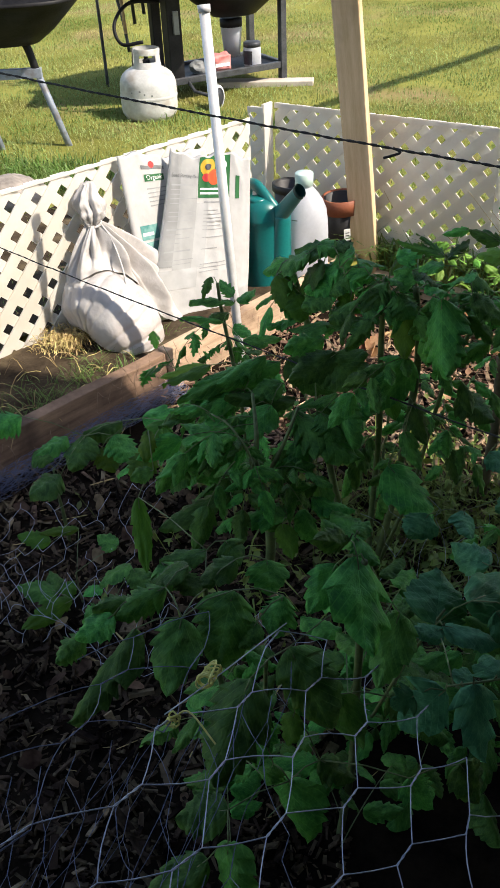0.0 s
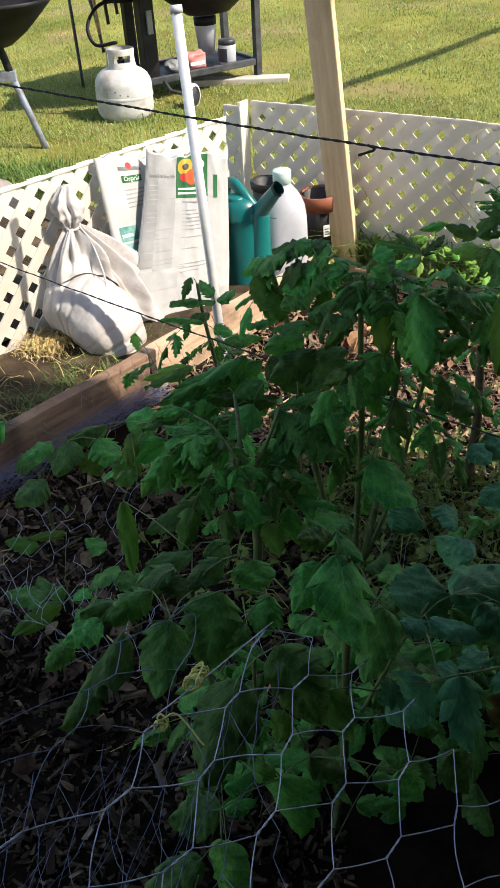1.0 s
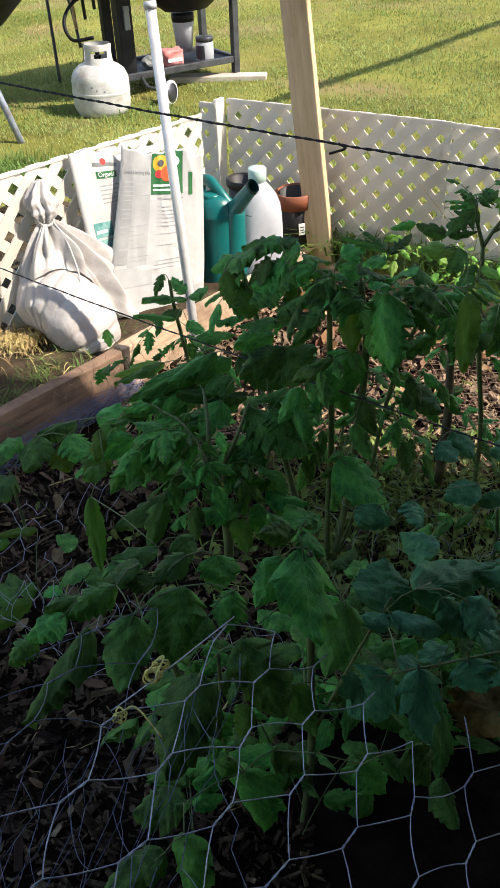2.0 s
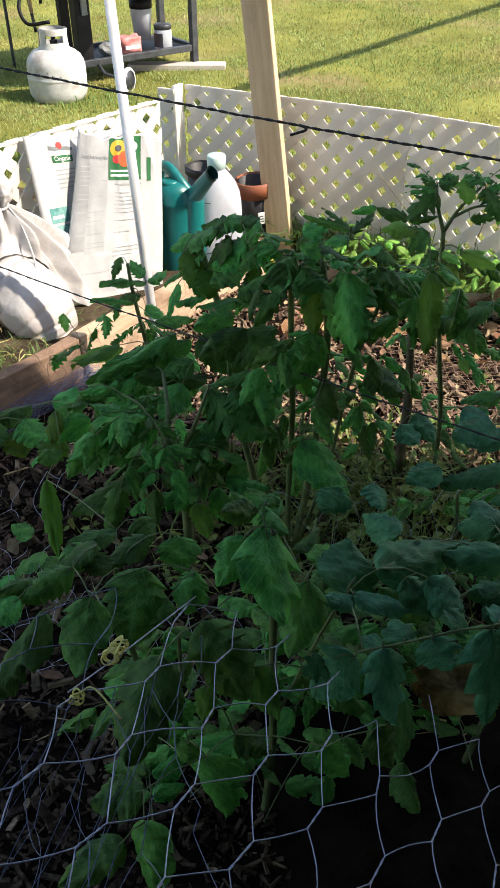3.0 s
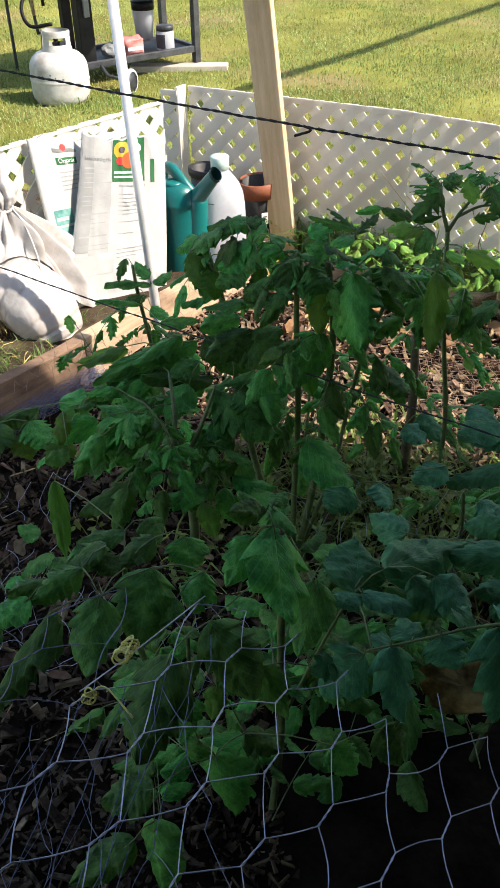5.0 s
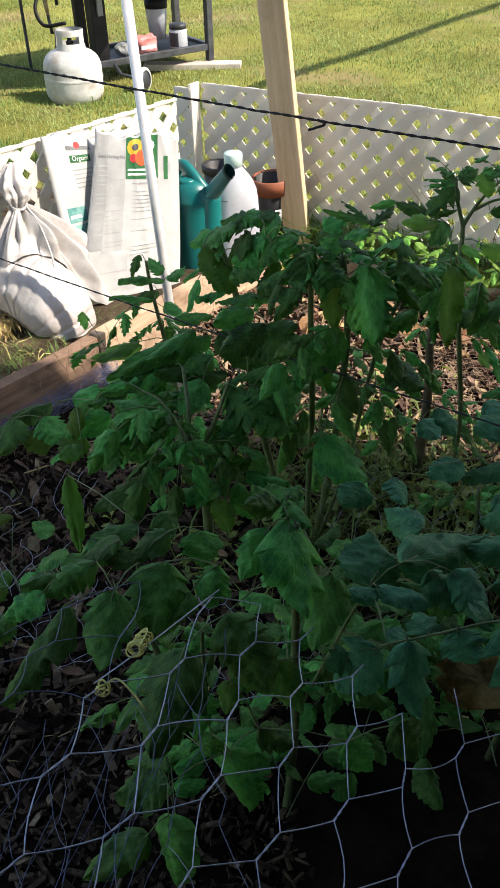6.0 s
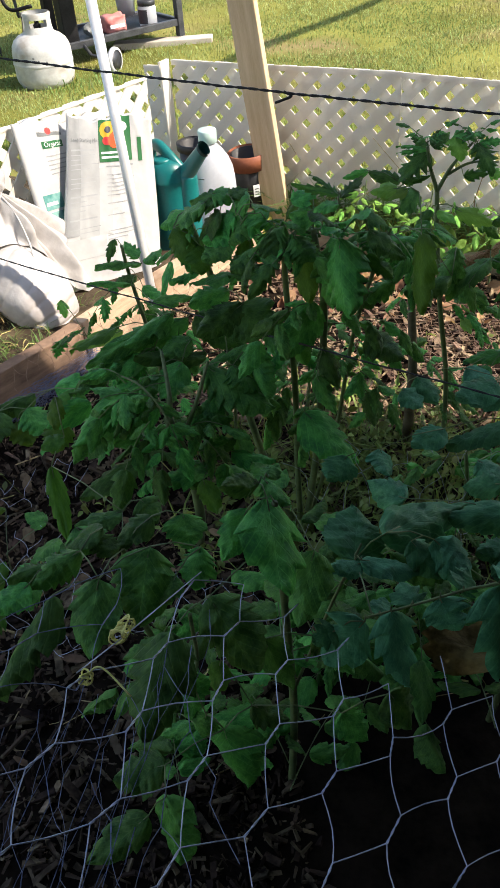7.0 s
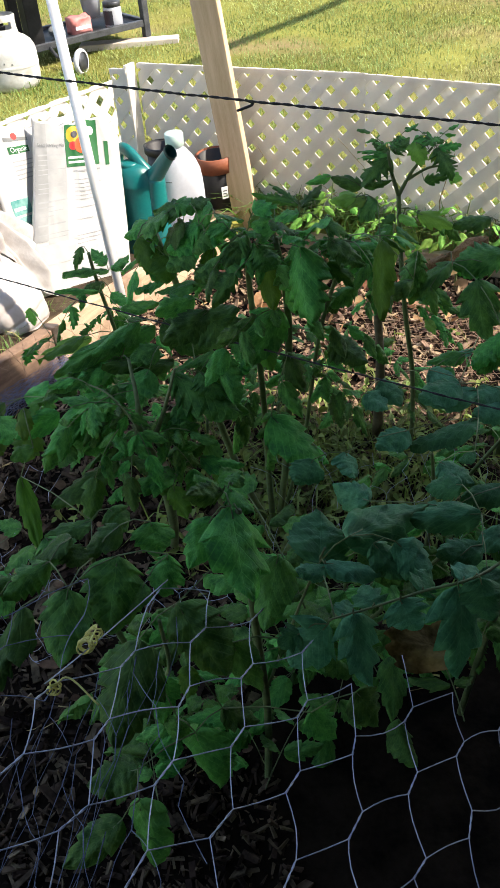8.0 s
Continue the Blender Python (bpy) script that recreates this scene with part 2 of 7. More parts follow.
def tube(bm, pts, r, sides=6, r_end=None, cap=True):
    """A round bar along pts, with a radius that may change."""
    pts = [Vector(p) for p in pts]
    n = len(pts)
    rings, side = [], None
    for i, p in enumerate(pts):
        d = (pts[min(i + 1, n - 1)] - pts[max(i - 1, 0)]).normalized()
        if side is None:
            side = d.orthogonal().normalized()
        side = (side - d * side.dot(d)).normalized()
        up = d.cross(side)
        rr = r + ((r if r_end is None else r_end) - r) * i / max(n - 1, 1)
        rings.append([bm.verts.new(p + (side * math.cos(a) + up * math.sin(a)) * rr) for a in (2 * math.pi * k / sides for k in range(sides))])
    for a, b in zip(rings, rings[1:]):
        for k in range(sides):
            bm.faces.new((a[k], a[(k + 1) % sides], b[(k + 1) % sides], b[k]))
    if cap:
        bm.faces.new(rings[0][::-1]), bm.faces.new(rings[-1])
    return bm


def box(bm, x0, y0, z0, x1, y1, z1, bevel=0.0):
    v = [bm.verts.new((x, y, z)) for x in (x0, x1) for y in (y0, y1) for z in (z0, z1)]
    f = [bm.faces.new([v[i] for i in q]) for q in ((0, 1, 3, 2), (4, 6, 7, 5), (0, 4, 5, 1), (2, 3, 7, 6), (0, 2, 6, 4), (1, 5, 7, 3))]
    if bevel:
        edges = list({e for q in f for e in q.edges})
        bmesh.ops.bevel(bm, geom=edges, offset=bevel, segments=2, affect="EDGES", profile=0.6)
    return bm


def revolve(bm, profile, sides=32, sx=1.0, sy=1.0, cap=True):
    """profile: (radius, height) from the bottom up."""
    rings = [[bm.verts.new((r * sx * math.cos(2 * math.pi * k / sides), r * sy * math.sin(2 * math.pi * k / sides), z)) for k in range(sides)] for r, z in profile]
    for a, b in zip(rings, rings[1:]):
        for k in range(sides):
            bm.faces.new((a[k], a[(k + 1) % sides], b[(k + 1) % sides], b[k]))
    if cap:
        bm.faces.new(rings[0][::-1]), bm.faces.new(rings[-1])
    return bm


def curve_pts(ctrl, n=16):
    """A smooth line through control points (Catmull-Rom)."""
    c = [Vector(p) for p in ctrl]
    c = [c[0] * 2 - c[1], *c, c[-1] * 2 - c[-2]]
    out = []
    for i in range(1, len(c) - 2):
        for k in range(n):
            t = k / n
            out.append(0.5 * ((2 * c[i]) + (c[i + 1] - c[i - 1]) * t + (2 * c[i - 1] - 5 * c[i] + 4 * c[i + 1] - c[i + 2]) * t * t + (3 * c[i] - c[i - 1] - 3 * c[i + 1] + c[i + 2]) * t ** 3))
    return out + [c[-2]]


def mesh_from(name, verts, faces, mat, smooth=False):
    me = bpy.data.meshes.new(name)
    me.from_pydata([tuple(v) for v in verts], [], faces)
    me.update()
    if smooth:
        for p in me.polygons:
            p.use_smooth = True
    me.materials.append(mat)
    return me


# ---- ground ----
BOARD_A, BOARD_D, BOARD_N = Vector((-0.28, 2.09)), Vector((0.69, 0.72)).normalized(), Vector((0.72, -0.69)).normalized()
BACK_A, BACK_D = Vector((0.36, 2.78)), Vector((0.83, -0.56)).normalized()
BACK_N = Vector((-0.56, -0.83)).normalized()


def in_bed(x, y):
    p = Vector((x, y))
    return (p - BOARD_A).dot(BOARD_N) > 0 and (p - BACK_A).dot(BACK_N) > 0


def bump_at(x, y, s=1.0):
    return noise.noise(Vector((x * s, y * s, 3.7)))


def soil_z(x, y):
    return -0.115 + 0.018 * bump_at(x, y, 4) + 0.010 * bump_at(x, y, 13)


def lawn_z(x, y):
    z = 0.02 * bump_at(x, y, 0.9) * min(1, max(0, (y - 3.2) / 2))
    p = Vector((x, y))
    if (p - BOARD_A).dot(BOARD_N) > -0.03 and (p - BACK_A).dot(BACK_N) > -0.03:
        return -0.24
    if (p - Vector((0.067, 3.133))).dot(BACK_N) > 0 and (p - Vector((-0.707, 2.223))).dot(BOARD_N) > 0:
        return -0.035 + 0.012 * bump_at(x, y, 9)
    return z


def axis_steps(lo, hi, a, b, fine):
    mid = list(np.arange(a, b, fine))
    left = [lo, lo / 2, lo / 5, (lo / 5 + a) / 2, a - 0.6]
    right = [b + 0.3, b + 1, b + 2.5, b + 6, b + 14, hi / 4, hi / 2, hi]
    return left + mid + right


def ground():
    xs, ys = axis_steps(-300, 300, -2.2, 3.2, 0.09), axis_steps(-300, 300, -1.0, 8.0, 0.09)
    verts = [(x, y, lawn_z(x, y)) for y in ys for x in xs]
    w = len(xs)
    faces = [(j * w + i, j * w + i + 1, (j + 1) * w + i + 1, (j + 1) * w + i) for j in range(len(ys) - 1) for i in range(w - 1)]
    ob = new("ground", mesh_from("ground", verts, faces, M_LAWN, True))
    tagged(ob, "dry yellow-green mown lawn", "lawn", kind="structure")
    # soil in the bed
    xs, ys = np.arange(-1.6, 2.3, 0.035), np.arange(-0.6, 3.0, 0.035)
    idx, verts, faces = {}, [], []
    for j, y in enumerate(ys):
        for i, x in enumerate(xs):
            p = Vector((x, y))
            if (p - BOARD_A).dot(BOARD_N) > -0.05 and (p - BACK_A).dot(BACK_N) > -0.06:
                idx[i, j] = len(verts)
                verts.append((x, y, soil_z(x, y)))
    for i, j in idx:
        q = [(i, j), (i + 1, j), (i + 1, j + 1), (i, j + 1)]
        if all(k in idx for k in q):
            faces.append([idx[k] for k in q])
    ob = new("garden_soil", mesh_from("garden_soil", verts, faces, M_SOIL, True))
    tagged(ob, "bed soil under bark mulch, its near-black colour deepened for the shade", "soil", kind="structure")


ground()


def blades(name, places, h0, h1, w, mat, label, lean=0.5, curl=0.5):
    """Many bent grass blades, joined into one mesh."""
    verts, faces = [], []
    for x, y, z in places:
        a, h = random.uniform(0, 2 * math.pi), random.uniform(h0, h1)
        ww = w * random.uniform(0.6, 1.3)
        dx, dy = math.cos(a), math.sin(a)
        k = lean * random.uniform(0.1, 1.0) * h
        c = curl * random.random() * h
        n = len(verts)
        sx, sy = -dy * ww, dx * ww
        verts += [(x - sx, y - sy, z - 0.004), (x + sx, y + sy, z - 0.004), (x + dx * k - sx * 0.8, y + dy * k - sy * 0.8, z + h * 0.6), (x + dx * k + sx * 0.8, y + dy * k + sy * 0.8, z + h * 0.6), (x + dx * (k * 2 + c), y + dy * (k * 2 + c), z + h - c * 0.4)]
        faces += [(n, n + 1, n + 3, n + 2), (n + 2, n + 3, n + 4)]
    ob = new(name, mesh_from(name, verts, faces, mat))
    return tagged(ob, label, "grass", kind="stuff")


def lawn():
    pts = []
    rnd = random.Random(5)
    while len(pts) < 230000:
        y = 2.4 + 9.5 * rnd.random() ** 1.5
        x = rnd.uniform(-0.42 * y - 0.25, 0.47 * y + 0.5)
        p = Vector((x, y))
        q = p - Vector((-0.707, 2.223))
        if -1.02 < q.dot(BOARD_N) < 0.05 and q.dot(BOARD_D) < 0.95 and rnd.random() < 0.93:
            continue
        if (p - Vector((0.067, 3.133))).dot(BACK_N) > -0.03 and (p - Vector((-0.707, 2.223))).dot(BOARD_N) > -0.03:
            continue
        if bump_at(x, y, 1.7) > 0.33 and rnd.random() < 0.6:
            continue
        pts.append((x, y, lawn_z(x, y)))
    blades("lawn_grass", pts, 0.008, 0.027, 0.0017, M_GRASS, "short sunlit yellow-green lawn grass", 0.6)
    # taller tufts by the fence and the cart
    pts = []
    for cx, cy, s, n in ((-0.98, 3.85, 0.22, 700), (-0.85, 3.7, 0.2, 500), (-1.25, 3.9, 0.25, 600), (-0.45, 4.66, 0.16, 60), (-0.15, 4.75, 0.2, 60)):
        for _ in range(n):
            x, y = rnd.gauss(cx, s * 0.6), rnd.gauss(cy, s * 0.4)
            p = Vector((x, y))
            if (p - Vector((-0.707, 2.223))).dot(BOARD_N) < -0.04:
                pts.append((x, y, lawn_z(x, y)))
    blades("tall_grass", pts, 0.03, 0.07, 0.0024, M_TUFT, "taller green grass tufts beside the lattice fence", 0.5)


lawn()


# ---- unseen walls and roof, added to shade the near half of the bed ----
def light_blockers():
    bm = bmesh.new()
    box(bm, 1.95, -3.2, -0.3, 2.15, 1.02, 3.6)
    # block added to the wall's end, to set the shade edge on the board
    box(bm, 1.96, 1.02, 2.02, 2.14, 1.10, 2.50)
    single("shade_wall_east", bm, M_WALL, "plain dark unseen wall added to shade the bed", "wall", kind="structure", smooth=False)
    bm = bmesh.new()
    box(bm, 1.15, -3.0, -0.3, 1.30, 0.68, 1.50)
    single("shade_wall_side", bm, M_WALL, "plain dark unseen side wall added to block light", "wall", kind="structure", smooth=False)
    bm = bmesh.new()
    box(bm, -0.75, -3.2, -0.3, 1.95, -3.0, 3.0)
    single("shade_wall_south", bm, M_WALL, "plain dark unseen wall added behind the bed to block light", "wall", kind="structure", smooth=False)
    # unseen roof slab, stepped to darken the near right of the bed
    bm = bmesh.new()
    box(bm, -0.60, -3.0, 1.50, 1.95, 0.73, 1.68)
    box(bm, 0.08, 0.73, 1.50, 1.95, 0.97, 1.68)
    single("shade_roof", bm, M_WALL, "plain unseen roof added to shade the near end of the bed", "roof", kind="structure", smooth=False)
    bm = bmesh.new()
    box(bm, -0.75, -3.0, -0.3, -0.60, -0.30, 1.68)
    single("shade_wall_west", bm, M_WALL, "plain dark unseen wall added to block light from the left", "wall", kind="structure", smooth=False)
    # unseen overhead cable, added to cast the shadow line across the lawn
    d, off = Vector((0.683, 0.73, 0)), Vector((SUN.x, SUN.y, SUN.z)) * (2.7 / SUN.z)
    a = Vector((0.63, 5.162, 0)) + off
    bm = bmesh.new()
    tube(bm, [a - d * 4.0, a + d * 14], 0.036, 8)
    single("shadow_cable", bm, M_ROPE, "unseen thick black cable added to cast a line of shadow on the lawn", "cable", kind="structure")


light_blockers()


# ---- bed boards and stake ----
def bed_boards():
    ang = math.degrees(math.atan2(BOARD_D.y, BOARD_D.x))
    for k, (a, b, z) in enumerate(((-1.9, -0.004, 0.018), (0.0, 0.86, 0.022))):
        bm = bmesh.new()
        box(bm, a, 0.0, -0.20, b, 0.04, z, 0.004)
        bmesh.ops.subdivide_edges(bm, edges=[e for e in bm.edges if abs(e.verts[0].co.x - e.verts[1].co.x) > 0.3], cuts=24)
        for v in bm.verts:
            v.co.z += 0.004 * noise.noise(Vector((v.co.x * 5, k, 0)))
            v.co.y += 0.004 * noise.noise(Vector((v.co.x * 3, k, v.co.z * 8)))
        single("bed_board", bm, M_BOARD if k else M_BOARD_SHADED, "weathered tan wooden board edging the garden bed" if k else "tan wooden board edging the garden bed, coloured red-brown for the shade", "board", "boards edging the bed", smooth=False,
               m=pose(BOARD_A.x, BOARD_A.y, 0, 0, 0, ang))
    bm = bmesh.new()
    box(bm, 0.0, -0.02, -0.22, 2.4, 0.02, -0.06, 0.004)
    single("bed_board", bm, M_BOARD, "low weathered wooden board at the back of the bed", "board", "boards edging the bed", smooth=False,
           m=pose(BACK_A.x + 0.05, BACK_A.y, 0, 0, 0, math.degrees(math.atan2(BACK_D.y, BACK_D.x))))


bed_boards()


# ---- lattice fence ----
def clip_rect(poly, w, z0, z1):
    for ax, lim, keep in ((0, 0.0, 1), (0, w, -1), (1, z0, 1), (1, z1, -1)):
        out = []
        for i, p in enumerate(poly):
            q = poly[(i + 1) % len(poly)]
            ip, iq = (p[ax] - lim) * keep >= 0, (q[ax] - lim) * keep >= 0
            if ip:
                out.append(p)
            if ip != iq:
                t = (lim - p[ax]) / (q[ax] - p[ax])
                out.append(tuple(p[k] + (q[k] - p[k]) * t for k in (0, 1)))
        poly = out
        if not poly:
            return []
    return poly


def lattice_panel(a, b, z0, z1, label, pitch, gap_down, gap_up, slat=0.305, edge=0.017):
    """A panel of crossing vinyl slats from a to b, between the heights z0 and z1."""
    a, b = Vector(a), Vector(b)
    w = (b - a).length
    ob = thing("lattice_fence", pose(a.x, a.y, 0, 0, 0, math.degrees(math.atan2(b.y - a.y, b.x - a.x))), label, "fence panel", "panels of the lattice fence")
    half = pitch * slat
    h = z1 - z0
    for lay, s in ((0, 1), (1, -1)):
        n = int((w + 2 * h) / pitch) + 4
        for k in range(-1, n):
            if s > 0:
                x = k * pitch + (gap_down + pitch / 2 + z0) % pitch - pitch * math.ceil(h / pitch)
            else:
                x = k * pitch + (gap_up + pitch / 2 - z0) % pitch
            poly = [(x - half, z0), (x + half, z0), (x + half + s * h, z1), (x - half + s * h, z1)]
            poly = clip_rect(poly, w, z0, z1)
            if len(poly) < 3:
                continue
            bm = bmesh.new()
            y0, y1 = (0.0, 0.0055) if lay == 0 else (0.0055, 0.011)
            lo, hi = [bm.verts.new((p[0], y0, p[1])) for p in poly], [bm.verts.new((p[0], y1, p[1])) for p in poly]
            bm.faces.new(lo), bm.faces.new(hi[::-1])
            for i in range(len(poly)):
                j = (i + 1) % len(poly)
                bm.faces.new((lo[j], lo[i], hi[i], hi[j]))
            bmesh.ops.recalc_face_normals(bm, faces=bm.faces)
            part("slat", bm, M_VINYL, ob, smooth=False)
    bm = bmesh.new()
    box(bm, 0, -0.003, z1 - edge, w, -0.0004, z1 + 0.001, 0.0008)
    part("top_edge", bm, M_VINYL, ob, "closed top edge of the lattice", smooth=False)
    return ob


def fence():
    A, C = (-0.023, 2.893), (0.067, 3.133)
    d = (Vector(A) - Vector((-0.707, 2.223))).normalized()
    start = Vector((-0.707, 2.223)) - d * 0.75
    lattice_panel(start, A, -0.065, 0.460, "sunlit white vinyl lattice fence panel", 0.087, 0.0149, 0.0556, 0.272, 0.010)
    lattice_panel((-0.031, 3.130), (0.026, 3.093), -0.05, 0.440, "narrow shaded end of white lattice folded at the corner", 0.0845, 0.03, 0.01)
    bm = bmesh.new()
    box(bm, 0, 0, -0.05, (Vector((0.060, 3.132)) - Vector((0.028, 3.092))).length, 0.012, 0.452, 0.002)
    single("lattice_post", bm, M_VINYL, "narrow sunlit white vinyl strip at the fence corner", "fence post", smooth=False,
           m=pose(0.028, 3.092, 0, 0, 0, math.degrees(math.atan2(0.040, 0.032))))
    m = Vector(C) + Vector((0.85, -0.53)).normalized() * 0.84
    lattice_panel(C, m, -0.06, 0.447, "shaded white vinyl lattice fence panel backlit by the sun", 0.0845, 0.078, 0.011)
    e = m + Vector((0.78, -0.63)).normalized() * 1.3
    lattice_panel(m, e, -0.06, 0.445, "shaded white vinyl lattice fence panel backlit by the sun", 0.0845, 0.0285, 0.0415)


fence()


# ---- post, pole and cords ----
def posts():
    # 2x4 that leans to the left
    bm = bmesh.new()
    box(bm, -0.0445, -0.019, -0.3, 0.0445, 0.019, 1.45, 0.003)
    single("wooden_post", bm, M_PINE, "leaning new pine two-by-four post at the bed corner", "post", smooth=False,
           m=pose(0.385, 2.83, -0.05, 0, 0, 0) @ pose(0, 0, 0, 0, -6.9, -24))
    bm = bmesh.new()
    base, tip = Vector((-0.050, 1.983, -0.20)), Vector((-0.108, 2.095, 0.906))
    tube(bm, [base, base.lerp(tip, 0.5), tip], 0.0125, 20)
    ob = single("metal_pole", bm, M_POLE, "leaning shiny galvanised metal pole in the bed", "pole")
    bm = bmesh.new()
    tube(bm, [tip - (tip - base).normalized() * 0.012, tip + (tip - base).normalized() * 0.004], 0.0148, 20)
    part("cap", bm, M_RIM, ob, "pale rounded pole cap")


def cord(name, y0, dy, z0, dz, sag, label, r, knot):
    bm = bmesh.new()
    pts = []
    for i in range(121):
        x = -1.3 + 2.6 * i / 120
        pts.append((x, y0 + dy * x + 0.0015 * bump_at(x, 0, 20), z0 + dz * x + sag * x * x + 0.0015 * bump_at(x, 1, 25)))
    for k in range(2):
        strand = []
        for i, p in enumerate(pts):
            for s in range(3):
                q = Vector(p).lerp(Vector(pts[min(i + 1, 120)]), s / 3)
                a = (i * 3 + s) * 1.25 + k * math.pi
                strand.append(q + Vector((0, math.cos(a), math.sin(a))) * r * 0.55)
        tube(bm, strand, r * 0.62, 5)
    ob = single(name, bm, M_ROPE, label, "cord", "cords strung across the bed")
    if knot is not None:
        p = Vector((knot, y0 + dy * knot, z0 + dz * knot + sag * knot * knot))
        bm = bmesh.new()
        tube(bm, curve_pts([p + Vector((-0.012, 0, 0.004)), p + Vector((0, -0.004, -0.003)), p + Vector((-0.015, -0.004, -0.008)), p + Vector((-0.026, 0, -0.012))], 5), 0.0022, 6)
        part("knot", bm, M_ROPE, ob, "knot with a loose end")
    # the posts that carry the cord, outside the view
    for i in (0, 120):
        q = Vector(pts[i])
        bm = bmesh.new()
        tube(bm, [(q.x, q.y, -0.3), (q.x, q.y, q.z + 0.03)], 0.012, 10)
        single("thin_stake", bm, M_STEEL, "thin dark stake that carries a cord", "stake")


posts()
cord("black_cord", 1.5, -0.597, 0.801, -0.064, 0.024, "taut black cord strung above the plants", 0.0022, 0.235)
cord("black_cord", 1.1, -0.945, 0.575, 0.06, 0.034, "lower thin black cord strung through the plants", 0.0013, None)


# ---- bags ----
LAT_A, LAT_D, LAT_N = Vector((-0.707, 2.223, 0)), Vector((0.7144, 0.6998, 0)), Vector((0.6998, -0.7144, 0))


def by_lattice(along, out, z):
    """A place given along the sunlit lattice, out from it into the bed, and up."""
    return LAT_A + LAT_D * along + LAT_N * out + Vector((0, 0, z))


def surface_bag(name, corners, depth, label, seed, mat):
    """A slack poly bag leaning on the lattice: corners as (along, out, up), from the lower left one round.
    Returns the thing and its front face as a function."""
    rnd = random.Random(seed)
    ph = [rnd.uniform(0, 6) for _ in range(8)]
    bl, br, tr, tl = (Vector((a, -o, z)) for a, o, z in corners)
    mid = (bl + br) / 2
    mid.z = 0
    bl, br, tr, tl = (p - mid for p in (bl, br, tr, tl))

    def front(u, v):
        """u, v in 0..1 across and up."""
        p = bl.lerp(br, u).lerp(tl.lerp(tr, u), v)
        edge = max(0.0, 1 - abs(2 * u - 1) ** 6) ** 0.6
        full = math.sin(math.pi * (0.10 + 0.62 * (1 - v))) ** 1.3 * min(1, v * 6 + 0.2)
        y = -depth * edge * full
        y += 0.008 * noise.noise(Vector((u * 3 + seed, v * 2.6, ph[0]))) * edge * (1 - v * 0.5)
        y += 0.003 * noise.noise(Vector((u * 7, v * 4 + u * 3, ph[1]))) * edge
        crease = math.sin(u * 21 + ph[2] + 5 * v + 3 * noise.noise(Vector((u * 4, v * 4, ph[5]))))
        y -= 0.0018 * max(0, crease) ** 3 * edge
        sag = math.sin(v * 30 + ph[6] + 4 * u + 3 * noise.noise(Vector((u * 5, v * 5, ph[7]))))
        y -= 0.005 * max(0, sag) ** 4 * edge * max(0, 0.62 - v)
        return p + Vector((0.004 * noise.noise(Vector((v * 3, ph[3], u * 2))), y, -0.010 * v ** 12 * math.sin(u * 9 + ph[4]) - 0.004 * v ** 20 * math.sin(u * 31 + ph[1])))

    ob = thing(name, pose(*(LAT_A + LAT_D * mid.x + LAT_N * -mid.y), 0, 0, math.degrees(math.atan2(LAT_D.y, LAT_D.x))), label, "bag", "bags against the fence")
    bm = bmesh.new()
    nu, nv = 56, 72
    fr = [[bm.verts.new(front(i / nu, j / nv)) for i in range(nu + 1)] for j in range(nv + 1)]
    bk = [[bm.verts.new(Vector((v.co.x, bl.lerp(tl, j / nv).y * (1 - i / nu) + br.lerp(tr, j / nv).y * i / nu + 0.006 + 0.012 * math.sin(math.pi * i / nu) * (1 - j / nv), v.co.z))) for i, v in enumerate(fr[j])] for j in range(nv + 1)]
    for g, flip in ((fr, 1), (bk, -1)):
        for j in range(nv):
            for i in range(nu):
                bm.faces.new((g[j][i], g[j][i + 1], g[j + 1][i + 1], g[j + 1][i])[::flip])
    for j in range(nv):
        bm.faces.new((bk[j][0], fr[j][0], fr[j + 1][0], bk[j + 1][0])), bm.faces.new((fr[j][nu], bk[j][nu], bk[j + 1][nu], fr[j + 1][nu]))
    for i in range(nu):
        bm.faces.new((fr[nv][i], fr[nv][i + 1], bk[nv][i + 1], bk[nv][i])), bm.faces.new((bk[0][i], bk[0][i + 1], fr[0][i + 1], fr[0][i]))
    part("film", bm, mat, ob)
    return ob, front


def print_patch(ob, front, u0, v0, u1, v1, mat, name="printed_panel", label="", nu=4, nv=1, oval=False, lift=0.003):
    """Ink on the bag: a thin sheet that follows its front."""
    nu, nv = max(nu, int((u1 - u0) * 60)), max(nv, int((v1 - v0) * 76))
    lift = 0.0006 + 0.25 * lift
    bm = bmesh.new()
    g = []
    for j in range(nv + 1):
        row = []
        for i in range(nu + 1):
            a, b = i / nu * 2 - 1, j / nv * 2 - 1
            if oval:
                a, b = a * math.sqrt(1 - b * b / 2), b * math.sqrt(1 - a * a / 2)
            p = front(u0 + (u1 - u0) * (a + 1) / 2, v0 + (v1 - v0) * (b + 1) / 2)
            row.append(bm.verts.new(p + Vector((0, -lift, 0))))
        g.append(row)
    for j in range(nv):
        for i in range(nu):
            bm.faces.new((g[j][i], g[j][i + 1], g[j + 1][i + 1], g[j + 1][i]))
    return part(name, bm, mat, ob, label)


